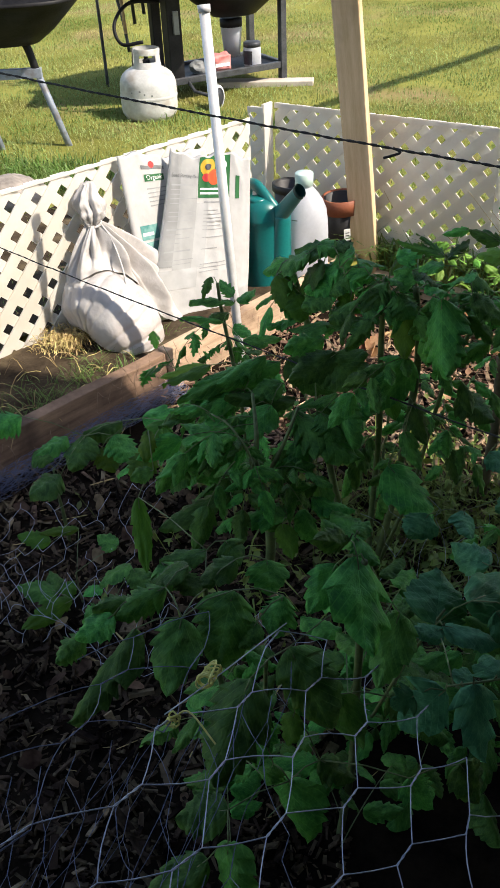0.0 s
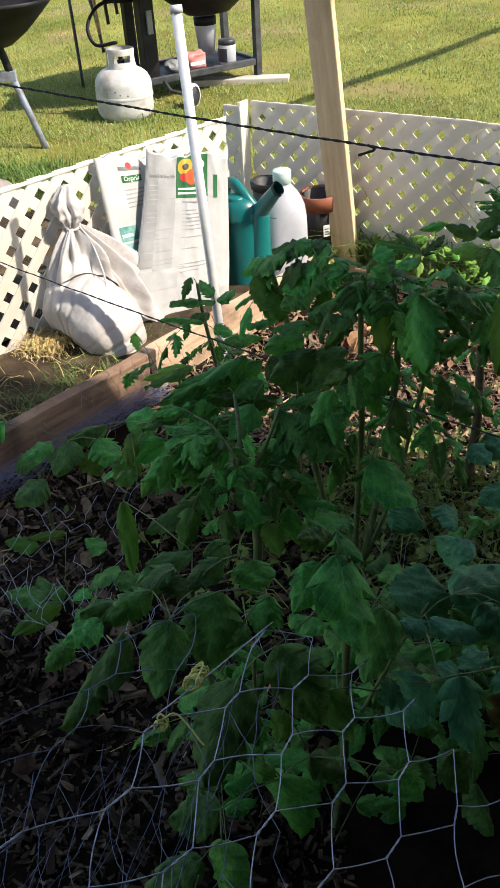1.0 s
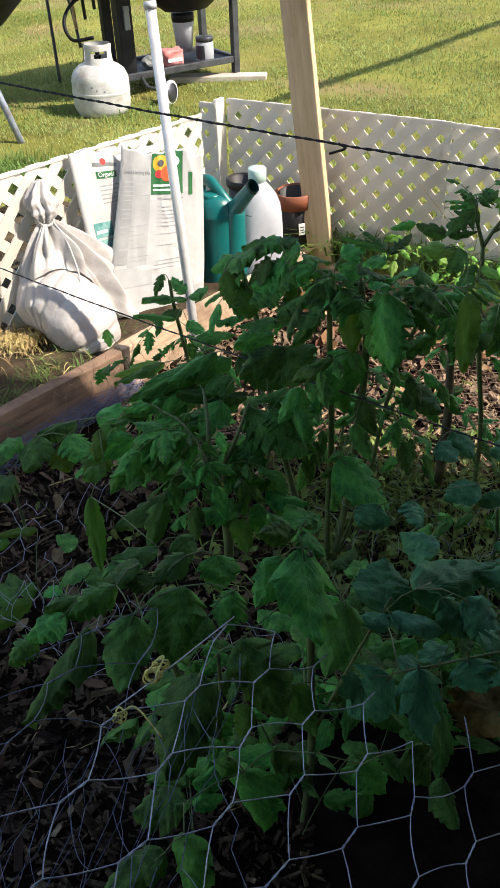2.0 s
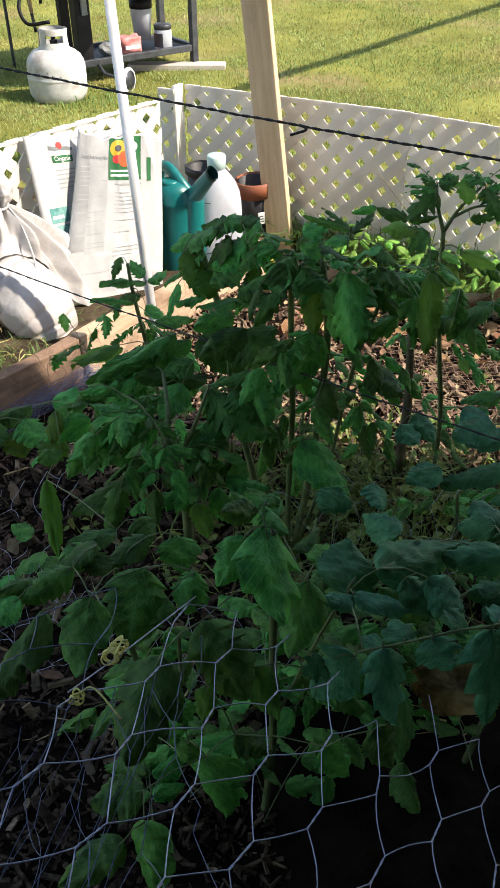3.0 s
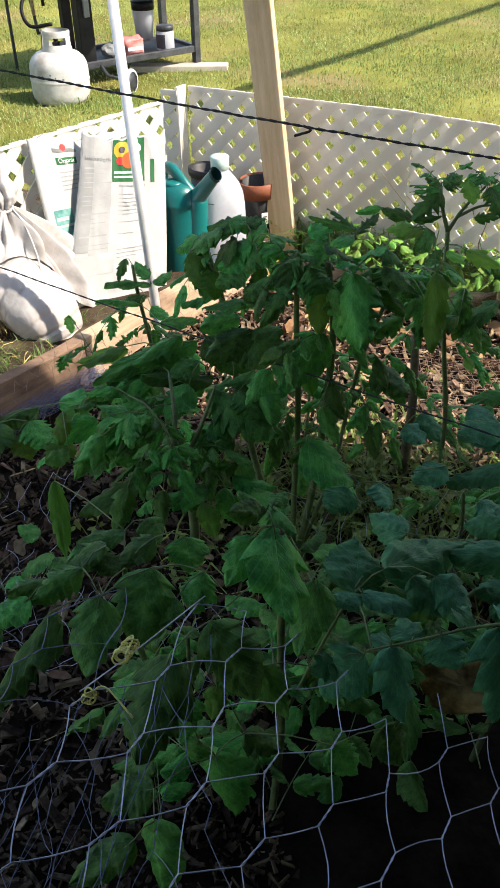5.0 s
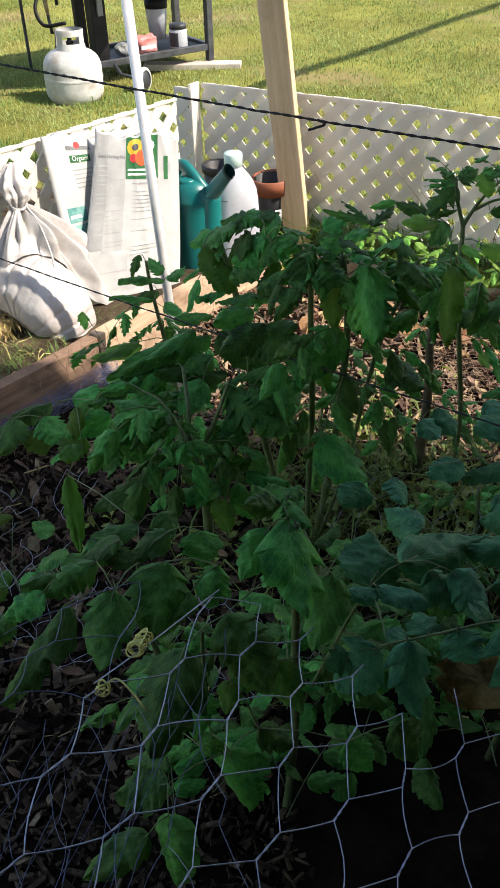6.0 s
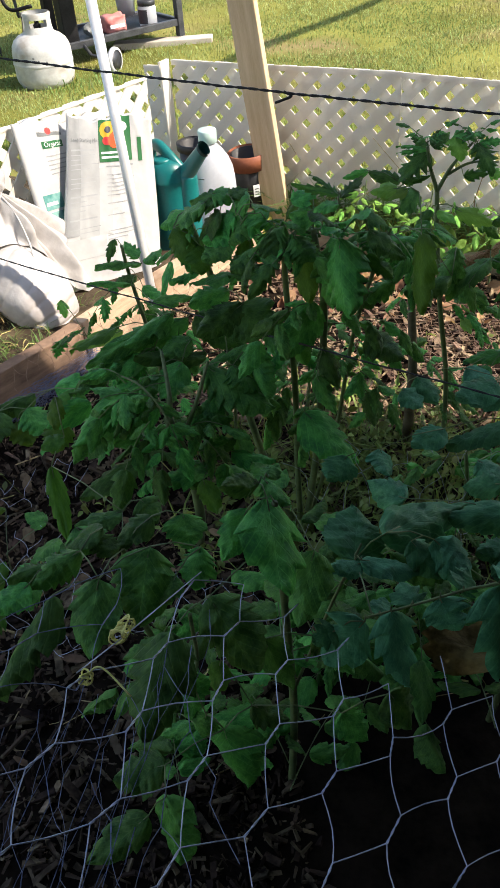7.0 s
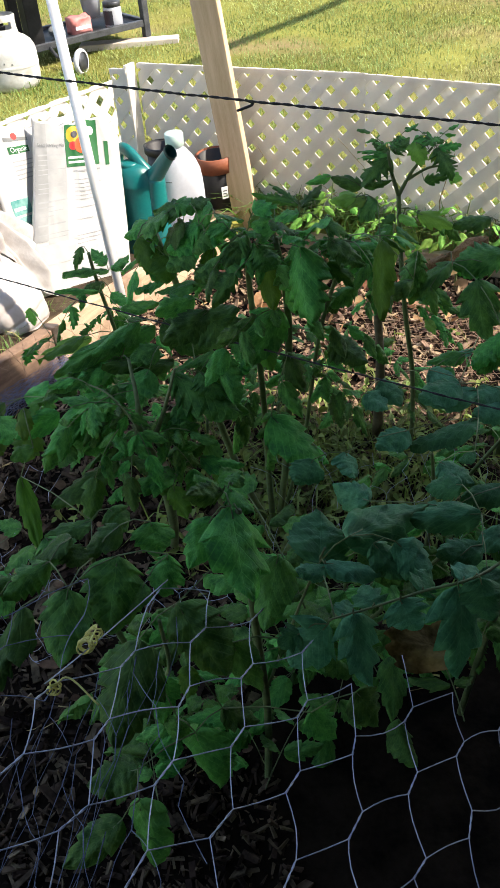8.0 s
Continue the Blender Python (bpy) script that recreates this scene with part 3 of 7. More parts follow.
def letters(ob, front, text, u0, v0, width, w, h, mat, label=""):
    """Real lettering laid on the bag's front."""
    cu = bpy.data.curves.new("lettering", "FONT")
    cu.body = text
    cu.resolution_u = 2
    tmp = bpy.data.objects.new("lettering", cu)
    scene.collection.objects.link(tmp)
    me = bpy.data.meshes.new_from_object(tmp.evaluated_get(bpy.context.evaluated_depsgraph_get()))
    bpy.data.objects.remove(tmp)
    xs = [v.co.x for v in me.vertices]
    k = width / (max(xs) - min(xs))
    for v in me.vertices:
        u, vv = u0 + (v.co.x - min(xs)) * k, v0 + v.co.y * k * w / h
        v.co = front(u, vv) + Vector((0, -0.0028, 0))
    me.materials.clear()
    me.materials.append(mat)
    return part("lettering", me, mat, ob, label)


def bags():
    rnd = random.Random(3)
    # bag at the back, half covered
    w, h = 0.36, 0.50
    ob, f = surface_bag("potting_mix_bag", ((0.365, 0.12, -0.03), (0.72, 0.10, -0.03), (0.735, 0.022, 0.405), (0.389, 0.022, 0.466)), 0.016,
                        "white plastic potting mix bag leaning on the lattice fence", 1, M_BAG)
    print_patch(ob, f, 0.20, 0.918, 0.45, 0.938, M_PRINT_GREY, "brand_bar", "grey brand mark")
    print_patch(ob, f, 0.285, 0.925, 0.352, 0.965, M_PRINT_RED, "emblem", "small red emblem", oval=True, lift=0.0045)
    print_patch(ob, f, 0.215, 0.848, 0.435, 0.888, M_PRINT_GREEN, "green_label", "green label")
    letters(ob, f, "Organic", 0.235, 0.857, 0.18, w, h, M_PRINT_WHITE, "white lettering on green")
    for k in range(5):
        print_patch(ob, f, 0.22, 0.80 - k * 0.026, 0.50 - 0.03 * k, 0.807 - k * 0.026, M_TEXT, "text_bar")
    print_patch(ob, f, 0.075, 0.50, 0.26, 0.59, M_PRINT_TEAL, "picture", "faded teal picture")
    print_patch(ob, f, 0.10, 0.36, 0.26, 0.485, M_PRINT_TEAL, "picture", "faded teal picture")
    for k in range(2):
        print_patch(ob, f, 0.09, 0.525 - 0.11 * k, 0.2, 0.545 - 0.11 * k, M_PRINT_WHITE, "text_bar", lift=0.0045)
    # bag in front
    w, h = 0.36, 0.50
    ob, f = surface_bag("seed_mix_bag", ((0.325, 0.17, -0.035), (0.655, 0.275, -0.035), (0.763, 0.200, 0.414), (0.562, 0.062, 0.448)), 0.014,
                        "white plastic seed starting mix bag leaning on the lattice fence", 2, M_BAG)
    print_patch(ob, f, 0.004, 0.36, 0.13, 0.99, M_BAGGREY, "grey_panel", "grey translucent printed panel")
    print_patch(ob, f, 0.13, 0.34, 0.335, 0.99, M_BAGMID, "grey_panel", "grey translucent printed panel")
    print_patch(ob, f, 0.004, 0.22, 0.40, 0.34, M_BAGPALE, "pale_panel", "pale grey printed panel")
    print_patch(ob, f, 0.335, 0.34, 0.47, 0.72, M_BAGPALE, "pale_panel", "pale grey printed panel")
    letters(ob, f, "Seed Starting Mix", 0.025, 0.868, 0.305, w, h, M_PRINT_GREY, "grey lettering")
    print_patch(ob, f, 0.345, 0.75, 0.73, 0.992, M_PRINT_GREEN, "picture", "green printed picture", lift=0.004)
    print_patch(ob, f, 0.36, 0.88, 0.54, 0.985, M_PRINT_YELLOW, "picture_flower", "yellow flower print", 8, 8, oval=True, lift=0.0055)
    print_patch(ob, f, 0.41, 0.915, 0.49, 0.955, M_PRINT_DARK, "picture_centre", "dark flower centre", 8, 8, oval=True, lift=0.0095)
    print_patch(ob, f, 0.45, 0.825, 0.60, 0.915, M_PRINT_ORANGE, "picture_tomato", "orange tomato print", 8, 8, oval=True, lift=0.0085)
    print_patch(ob, f, 0.39, 0.845, 0.48, 0.895, M_PRINT_RED, "picture_tomato", "red tomato print", 8, 8, oval=True, lift=0.0075)
    print_patch(ob, f, 0.61, 0.915, 0.69, 0.962, M_PRINT_WHITE, "picture_flower", "white flower print", 8, 8, oval=True, lift=0.0075)
    for k in range(2):
        print_patch(ob, f, 0.37, 0.796 - 0.026 * k, 0.66 - 0.08 * k, 0.808 - 0.026 * k, M_PRINT_WHITE, "text_bar", lift=0.0055)
    for col, (a, b) in enumerate(((0.03, 0.36), (0.42, 0.74))):
        for k in range(19):
            v = 0.82 - k * 0.025 if col == 0 else 0.72 - k * 0.023
            if rnd.random() < 0.85:
                print_patch(ob, f, a, v, a + (b - a) * rnd.uniform(0.45, 1.0), v + (0.009 if k % 5 == 0 else 0.0045), M_TEXT, "text_bar", nu=22, nv=1, lift=0.0045)
    print_patch(ob, f, 0.80, 0.74, 0.845, 0.88, M_PRINT_GREEN, "label_edge", "green label edge")


bags()


def tied_sack():
    """A white sack: a round stuffed lump below, film draped from a tied neck over it."""
    base = by_lattice(0.25, 0.10, -0.035)
    ob = thing("tied_sack", Matrix.Translation(base), "slumped white plastic sack tied at the neck, leaning on the lattice", "sack")
    along, out = LAT_D, LAT_N
    # stuffed lump, arched over from the fence towards the board, with wrinkles round it
    axis = curve_pts([by_lattice(*p) for p in ((0.195, 0.02, 0.05), (0.20, 0.075, 0.085), (0.215, 0.145, 0.075), (0.225, 0.205, 0.020), (0.23, 0.235, -0.06))], 32)
    bm = bmesh.new()
    rings, sides, n = [], 56, len(axis)
    for i, p in enumerate(axis):
        t = i / (n - 1)
        d = (axis[min(i + 1, n - 1)] - axis[max(i - 1, 0)]).normalized()
        s = (along - d * along.dot(d)).normalized()
        u = d.cross(s)
        r = 0.102 * (0.62 + 0.38 * math.sin(math.pi * min(1, 0.12 + t * 0.75)))
        ring = []
        for k in range(sides):
            a = 2 * math.pi * k / sides
            rr = r * (1 + 0.09 * noise.noise(Vector((math.cos(a) * 2, math.sin(a) * 2, t * 4))))
            rr -= 0.0060 * (0.5 + 0.5 * math.sin(t * 62 + 2.0 * math.sin(a + 1) + 1.5 * noise.noise(Vector((math.cos(a), math.sin(a), t * 6))))) ** 5 * max(0, 0.7 + 0.9 * noise.noise(Vector((math.cos(a) * 1.5, t * 4, 5))))
            ring.append(bm.verts.new(p + s * math.cos(a) * rr * 1.06 + u * math.sin(a) * rr - base))
        rings.append(ring)
    for a, b in zip(rings, rings[1:]):
        for k in range(sides):
            bm.faces.new((a[k], a[(k + 1) % sides], b[(k + 1) % sides], b[k]))
    bm.faces.new(rings[0][::-1]), bm.faces.new(rings[-1])
    part("stuffed_lump", bm, M_SACK, ob, "round stuffed lower end with wrinkles")
    # draped film from the neck to a hem that runs round over the lump and out to a corner
    neck = by_lattice(0.253, 0.052, 0.312)
    hem = ((0.12, 0.02, 0.085), (0.125, 0.07, 0.125), (0.165, 0.105, 0.185), (0.235, 0.120, 0.190), (0.300, 0.145, 0.140), (0.350, 0.185, 0.030),
           (0.42, 0.215, -0.03), (0.490, 0.175, -0.02), (0.480, 0.130, 0.085), (0.40, 0.055, 0.12), (0.30, 0.018, 0.10), (0.18, 0.014, 0.08))
    ctrl = [by_lattice(*p) for p in hem]
    ring = curve_pts([*ctrl, ctrl[0]], 14)[:-1]
    na, nt = len(ring), 40
    bm = bmesh.new()
    g = []
    for j in range(nt + 1):
        t = j / nt
        row = []
        for k in range(na):
            a = 2 * math.pi * k / na
            fold = math.sin(a * 6 + 1.3 + 1.2 * t) + 0.7 * math.sin(a * 11 - 2 * t) + 0.4 * math.sin(a * 19 + 3 * t) + 1.1 * noise.noise(Vector((math.cos(a) * 3, math.sin(a) * 3, t * 1.5)))
            h = ring[k]
            c = neck + (along * math.cos(a) + out * math.sin(a)) * 0.0
            flat = Vector((h.x - neck.x, h.y - neck.y, 0))
            p = c.lerp(h, t)
            p += flat * (0.14 * math.sin(math.pi * t ** 0.8)) * (0.5 + 0.5 * t)
            p += flat.normalized() * 0.016 * (1 - t) * (1 + 0.3 * fold)
            p += flat.normalized() * 0.0105 * fold * math.sin(math.pi * min(1, 0.06 + 0.86 * t))
            p.z += 0.006 * fold * t * (1 - 0.4 * t)
            p += Vector((0.006, -0.006, 0.004)) * noise.noise(p * 26) * 1.3 * t
            row.append(bm.verts.new(p - base))
        g.append(row)
    for j in range(nt):
        for k in range(na):
            bm.faces.new((g[j][k], g[j][(k + 1) % na], g[j + 1][(k + 1) % na], g[j + 1][k]))
    part("draped_film", bm, M_SACK, ob, "wrinkled film gathered to the neck")
    # gathered top above the tie
    bm = bmesh.new()
    g = []
    top = curve_pts([neck, by_lattice(0.258, 0.048, 0.345), by_lattice(0.252, 0.040, 0.385), by_lattice(0.268, 0.03, 0.425)], 9)
    rad = [0.019, 0.030, 0.036, 0.034, 0.033, 0.026, 0.014]
    for j, p in enumerate(top):
        t = j / (len(top) - 1)
        r = np.interp(t * 6, range(7), rad)
        g.append([bm.verts.new(p + (along * math.cos(a) + out * math.sin(a) * 0.8) * r * (1 + 0.30 * math.sin(a * 5 + 2 * t) + 0.16 * math.sin(a * 11 + 4 * t) + 0.3 * noise.noise(Vector((math.cos(a) * 2, math.sin(a) * 2, t * 5)))) - base) for a in (2 * math.pi * k / 64 for k in range(64))])
    for a, b in zip(g, g[1:]):
        for k in range(64):
            bm.faces.new((a[k], a[(k + 1) % 64], b[(k + 1) % 64], b[k]))
    bm.faces.new(g[-1])
    part("gathered_top", bm, M_SACK, ob, "crumpled top above the tie")
    bm = bmesh.new()
    loop = [neck + Vector((math.cos(a) * 0.022, math.sin(a) * 0.022, 0.006 * math.sin(a))) - base for a in (2 * math.pi * k / 20 for k in range(21))]
    tube(bm, loop, 0.0042, 6)
    tail = [by_lattice(*p) - base for p in ((0.262, 0.075, 0.312), (0.272, 0.105, 0.27), (0.262, 0.155, 0.20), (0.245, 0.19, 0.15))]
    tube(bm, curve_pts(tail, 6), 0.0030, 6)
    part("tie", bm, M_SACK, ob, "twisted white tie with a hanging end")


tied_sack()


# ---- watering can, jug, pots ----
def watering_can():
    ob = thing("watering_can", pose(0.006, 2.625, -0.060, 0, 0, -12) @ Matrix.Diagonal((0.90, 0.90, 1.09, 1)), "tall teal plastic watering can standing on the ground", "watering can")
    prof = [(0.070, 0.0), (0.078, 0.004), (0.080, 0.02), (0.081, 0.10), (0.080, 0.20), (0.079, 0.245), (0.081, 0.250), (0.078, 0.256), (0.074, 0.278), (0.058, 0.298), (0.032, 0.308), (0.004, 0.311)]
    bm = bmesh.new()
    revolve(bm, prof, 40, 1.0, 0.82)
    part("body", bm, M_TEAL, ob)
    bm = bmesh.new()
    tube(bm, curve_pts([(-0.050, 0.070, 0.220), (-0.068, 0.095, 0.285), (-0.052, 0.070, 0.328), (-0.020, 0.038, 0.334), (0.014, 0.012, 0.314), (0.044, -0.003, 0.288), (0.080, -0.006, 0.250)], 9), 0.0165, 14, 0.020)
    part("handle", bm, M_TEAL, ob)
    bm = bmesh.new()
    revolve(bm, [(0.030, 0.300), (0.036, 0.304), (0.036, 0.318), (0.028, 0.322), (0.003, 0.323)], 24)
    part("filler_cap", bm, M_TEAL, ob, m=pose(-0.012, 0, -0.010))
    bm = bmesh.new()
    tube(bm, curve_pts([(0.054, 0, 0.008), (0.064, -0.004, 0.10), (0.070, -0.008, 0.19), (0.078, -0.014, 0.268)], 9), 0.054, 22, 0.034)
    neck = part("spout", bm, M_TEAL, ob)
    bm = bmesh.new()
    path = [Vector((0.060, -0.010, 0.248)), Vector((0.108, -0.032, 0.302)), Vector((0.152, -0.060, 0.350))]
    tube(bm, path, 0.030, 18, 0.021, cap=False)
    part("spout_tip", bm, M_TEAL, neck)
    d = (path[2] - path[1]).normalized()
    bm = bmesh.new()
    tube(bm, [path[2] - d * 0.006, path[2] + d * 0.004], 0.0235, 18, cap=False)
    tube(bm, [path[2] + d * 0.004, path[2] - d * 0.05], 0.0185, 18, 0.016, cap=False)
    part("spout_rim", bm, M_TEAL_SHADED, neck, "spout opening, coloured dark teal for the shade inside")


def jug():
    ob = thing("plastic_jug", pose(0.150, 2.68, -0.035, 0, 0, -75), "milky white plastic jug with a pale green cap", "jug")
    bm = bmesh.new()
    rings = []
    sides = 48
    for r, z in [(0.072, 0.0), (0.078, 0.006), (0.080, 0.03), (0.080, 0.185), (0.079, 0.220), (0.074, 0.252), (0.063, 0.280), (0.048, 0.302), (0.034, 0.318), (0.025, 0.328), (0.024, 0.338)]:
        sq = min(1, max(0, (0.25 - z) / 0.1)) * 0.16
        rings.append([bm.verts.new((r * (1 + sq * math.cos(4 * a) * -0.6) * math.cos(a), r * (1 + sq * math.cos(4 * a) * -0.6) * math.sin(a), z)) for a in (2 * math.pi * k / sides for k in range(sides))])
    for a, b in zip(rings, rings[1:]):
        for k in range(sides):
            bm.faces.new((a[k], a[(k + 1) % sides], b[(k + 1) % sides], b[k]))
    bm.faces.new(rings[0][::-1])
    part("body", bm, M_JUG, ob)
    bm = bmesh.new()
    revolve(bm, [(0.026, 0.330), (0.030, 0.332), (0.0305, 0.368), (0.028, 0.372), (0.002, 0.373)], 28)
    part("cap", bm, M_JUGCAP, ob, "pale green screw cap")
    bm = bmesh.new()
    tube(bm, curve_pts([(-0.030, 0.0, 0.318), (-0.066, 0.01, 0.306), (-0.082, 0.012, 0.250), (-0.074, 0.01, 0.180)], 8), 0.013, 12)
    part("handle", bm, M_JUG, ob)
    for k in range(9):
        bm = bmesh.new()
        z, n = 0.235 - k * 0.011, 4
        a0 = math.radians(310)
        lo = [bm.verts.new((0.0775 * math.cos(a0 + i * 0.09), 0.0775 * math.sin(a0 + i * 0.09), z)) for i in range(n)]
        hi = [bm.verts.new((0.0775 * math.cos(a0 + i * 0.09), 0.0775 * math.sin(a0 + i * 0.09), z + 0.004)) for i in range(n)]
        for i in range(n - 1):
            bm.faces.new((lo[i], lo[i + 1], hi[i + 1], hi[i]))
        part("text_bar", bm, M_PRINT_GREY, ob)


def pot(name, m, r0, r1, h, rim_h, body_mat, rim_mat, label, soil=True):
    ob = thing(name, m, label, "plant pot", "pots by the fence")
    bm = bmesh.new()
    t = 0.004
    revolve(bm, [(r0, 0), (r1, h), (r1 - t, h), (r0 - t, 0.01)], 36)
    part("body", bm, body_mat, ob)
    bm = bmesh.new()
    revolve(bm, [(r1 + 0.001, h - rim_h), (r1 + 0.007, h - rim_h), (r1 + 0.009, h + 0.003), (r1 + 0.005, h + 0.005), (r1 - 0.002, h - 0.006)], 36, cap=False)
    part("rim", bm, rim_mat, ob)
    if soil:
        bm = bmesh.new()
        revolve(bm, [(r1 - 0.006, h - 0.045), (0.004, h - 0.035)], 24)
        part("soil", bm, M_SOIL, ob, "dark potting soil")
    return ob


def pots():
    p = pot("plant_pot", pose(0.305, 2.895, -0.045, 2, -3, 0), 0.050, 0.062, 0.225, 0.050, M_BLACKPOT, M_TERRA, "black plastic nursery pot with an orange rim and a white tag", False)
    bm = bmesh.new()
    box(bm, -0.012, -0.064, 0.085, 0.012, -0.061, 0.128, 0.001)
    tag = part("tag", bm, M_PRINT_WHITE, p, "small white plastic tag", smooth=False, m=pose(0, 0, 0, 0, 0, 12))
    for k in range(3):
        bm = bmesh.new()
        box(bm, -0.007, -0.0648, 0.093 + 0.010 * k, 0.007, -0.0642, 0.096 + 0.010 * k)
        part("text_bar", bm, M_PRINT_DARK, tag, smooth=False)
    pot("plant_pot", pose(0.105, 2.985, -0.045, 0, 2, 0), 0.045, 0.056, 0.245, 0.022, M_BLACKPOT, M_BLACKPOT, "empty black plastic nursery pot behind the jug", False)
    pot("plant_pot", pose(1.165, 2.47, -0.085, 62, 10, 20), 0.055, 0.075, 0.15, 0.028, M_TERRA, M_TERRA, "tipped terracotta plant pot half buried in mulch", False)


watering_can()
jug()
pots()


# ---- gas bottle, cart, barrow and lawn things ----
def gas_bottle():
    ob = thing("propane_tank", pose(-0.600, 4.83, -0.03, 0, 1.5, 35) @ Matrix.Diagonal((1, 1, 0.86, 1)), "scuffed white propane tank standing on the lawn", "gas tank")
    bm = bmesh.new()
    prof = [(0.10, 0.022), (0.135, 0.035), (0.150, 0.065), (0.1555, 0.095), (0.1565, 0.17), (0.1555, 0.235), (0.150, 0.265), (0.136, 0.295), (0.112, 0.318), (0.085, 0.332), (0.05, 0.340), (0.01, 0.342)]
    revolve(bm, prof, 48)
    part("body", bm, M_TANK, ob)
    bm = bmesh.new()
    revolve(bm, [(0.1566, 0.160), (0.1585, 0.165), (0.1585, 0.175), (0.1566, 0.180)], 48, cap=False)
    part("weld_seam", bm, M_TANK, ob)
    bm = bmesh.new()
    revolve(bm, [(0.108, 0.0), (0.112, 0.0), (0.112, 0.045), (0.108, 0.045)], 40, cap=False)
    part("foot_ring", bm, M_TANK, ob)
    # collar with two hand holes
    bm = bmesh.new()
    n, zs = 48, [0.322, 0.345, 0.368, 0.408, 0.436, 0.444]
    rad = [0.086, 0.080, 0.076, 0.074, 0.077, 0.074]
    for rr in (0.0, -0.006):
        g = [[bm.verts.new(((r + rr) * math.cos(2 * math.pi * k / n), (r + rr) * math.sin(2 * math.pi * k / n), z)) for k in range(n)] for r, z in zip(rad, zs)]
        for j in range(5):
            for k in range(n):
                hole = j == 2 and (k % 24) in range(4, 14)
                gap = j >= 1 and k in (20, 21, 22, 23)
                if not hole and not gap:
                    bm.faces.new((g[j][k], g[j][(k + 1) % n], g[j + 1][(k + 1) % n], g[j + 1][k]))
    part("collar", bm, M_TANK, ob)
    bm = bmesh.new()
    revolve(bm, [(0.018, 0.345), (0.020, 0.375), (0.012, 0.380), (0.012, 0.398), (0.026, 0.400), (0.026, 0.412), (0.004, 0.414)], 16)
    part("valve", bm, M_BLACK, ob, "dark brass valve")
    for a, z, wdt in ((205, 0.205, 0.012), (222, 0.215, 0.016), (232, 0.198, 0.012), (246, 0.190, 0.016)):
        bm = bmesh.new()
        m = 5
        lo = [bm.verts.new((0.1572 * math.cos(math.radians(a) + i * wdt), 0.1572 * math.sin(math.radians(a) + i * wdt), z)) for i in range(m)]
        hi = [bm.verts.new((0.1572 * math.cos(math.radians(a) + i * wdt), 0.1572 * math.sin(math.radians(a) + i * wdt), z + 0.010)) for i in range(m)]
        for i in range(m - 1):
            bm.faces.new((lo[i], lo[i + 1], hi[i + 1], hi[i]))
        part("text_bar", bm, M_PRINT_GREY, ob)


def grill_cart():
    """Black cart: two thick legs, two thin ones, a lower shelf, the belly of a grill above."""
    ob = thing("grill_cart", pose(0, 0, 0), "black steel grill cart standing on the lawn", "grill cart")
    FL, FR, BR, BL = Vector((-0.49, 5.10, 0)), Vector((0.165, 5.50, 0)), Vector((-0.03, 5.86, 0)), Vector((-0.60, 5.50, 0))
    up = Vector((0, 0, 1))
    for p, r, nm in ((FR, 0.020, "leg"), (BR, 0.020, "leg")):
        bm = bmesh.new()
        box(bm, -r, -r, 0, r, r, 0.98, 0.004)
        part(nm, bm, M_STEEL, ob, smooth=False, m=pose(p.x, p.y, 0, 0, 0, 34))
    for p, r in ((FL + Vector((0.02, 0.06, 0)), 0.045), (BL, 0.030)):
        bm = bmesh.new()
        box(bm, -r, -r * 0.8, 0.09, r, r * 0.8, 0.98, 0.006)
        part("thick_leg", bm, M_BLACK, ob, "thick black steel upright", smooth=False, m=pose(p.x, p.y, 0, 0, 0, 34))
    bm = bmesh.new()
    box(bm, -0.012, -0.05, 0.36, 0.022, -0.036, 0.48, 0.002)
    part("rating_label", bm, M_PRINT_GREY, ob, "grey rating label", smooth=False, m=pose(FL.x + 0.02, FL.y + 0.06, 0, 0, 0, 34))
    for a, b in ((FL, FR), (BL, BR), (FL, BL), (FR, BR)):
        d = b - a
        bm = bmesh.new()
        box(bm, 0, -0.014, 0.095, d.length, 0.014, 0.132, 0.004)
        part("shelf_rail", bm, M_STEEL, ob, smooth=False, m=pose(a.x, a.y, 0, 0, 0, math.degrees(math.atan2(d.y, d.x))))
    bm = bmesh.new()
    q = [bm.verts.new(p + up * z) for z in (0.108, 0.116) for p in (FL, FR, BR, BL)]
    bm.faces.new(q[:4][::-1]), bm.faces.new(q[4:])
    for i in range(4):
        bm.faces.new((q[i], q[(i + 1) % 4], q[4 + (i + 1) % 4], q[4 + i]))
    part("shelf", bm, M_BLACK, ob, smooth=False)
    # belly of the grill, and an unseen shelf added to cast the tank-side shadow
    c = (FL + FR + BR + BL) / 4
    bm = bmesh.new()
    revolve(bm, [(0.05, 0.385), (0.12, 0.392), (0.24, 0.49), (0.31, 0.58), (0.34, 0.70), (0.345, 0.90)], 36, 1.2, 0.8)
    part("grill_belly", bm, M_BLACK, ob, m=pose(c.x + 0.12, c.y + 0.06, 0, 0, 0, 34))
    # slab out of view, placed for its shadow on the lawn
    bm = bmesh.new()
    box(bm, -0.76, 4.88, 0.625, -0.02, 5.64, 0.655, 0.006)
    part("shadow_shelf", bm, M_BLACK, ob, smooth=False)
    # drip cup under the belly
    bm = bmesh.new()
    revolve(bm, [(0.048, 0.0), (0.066, 0.16), (0.066, 0.20)], 24)
    part("drip_cup", bm, M_JUG, ob, "milky drip cup in a black holder", m=pose(-0.145, 5.60, 0.155))
    bm = bmesh.new()
    revolve(bm, [(0.068, 0.32), (0.070, 0.365), (0.05, 0.37)], 24)
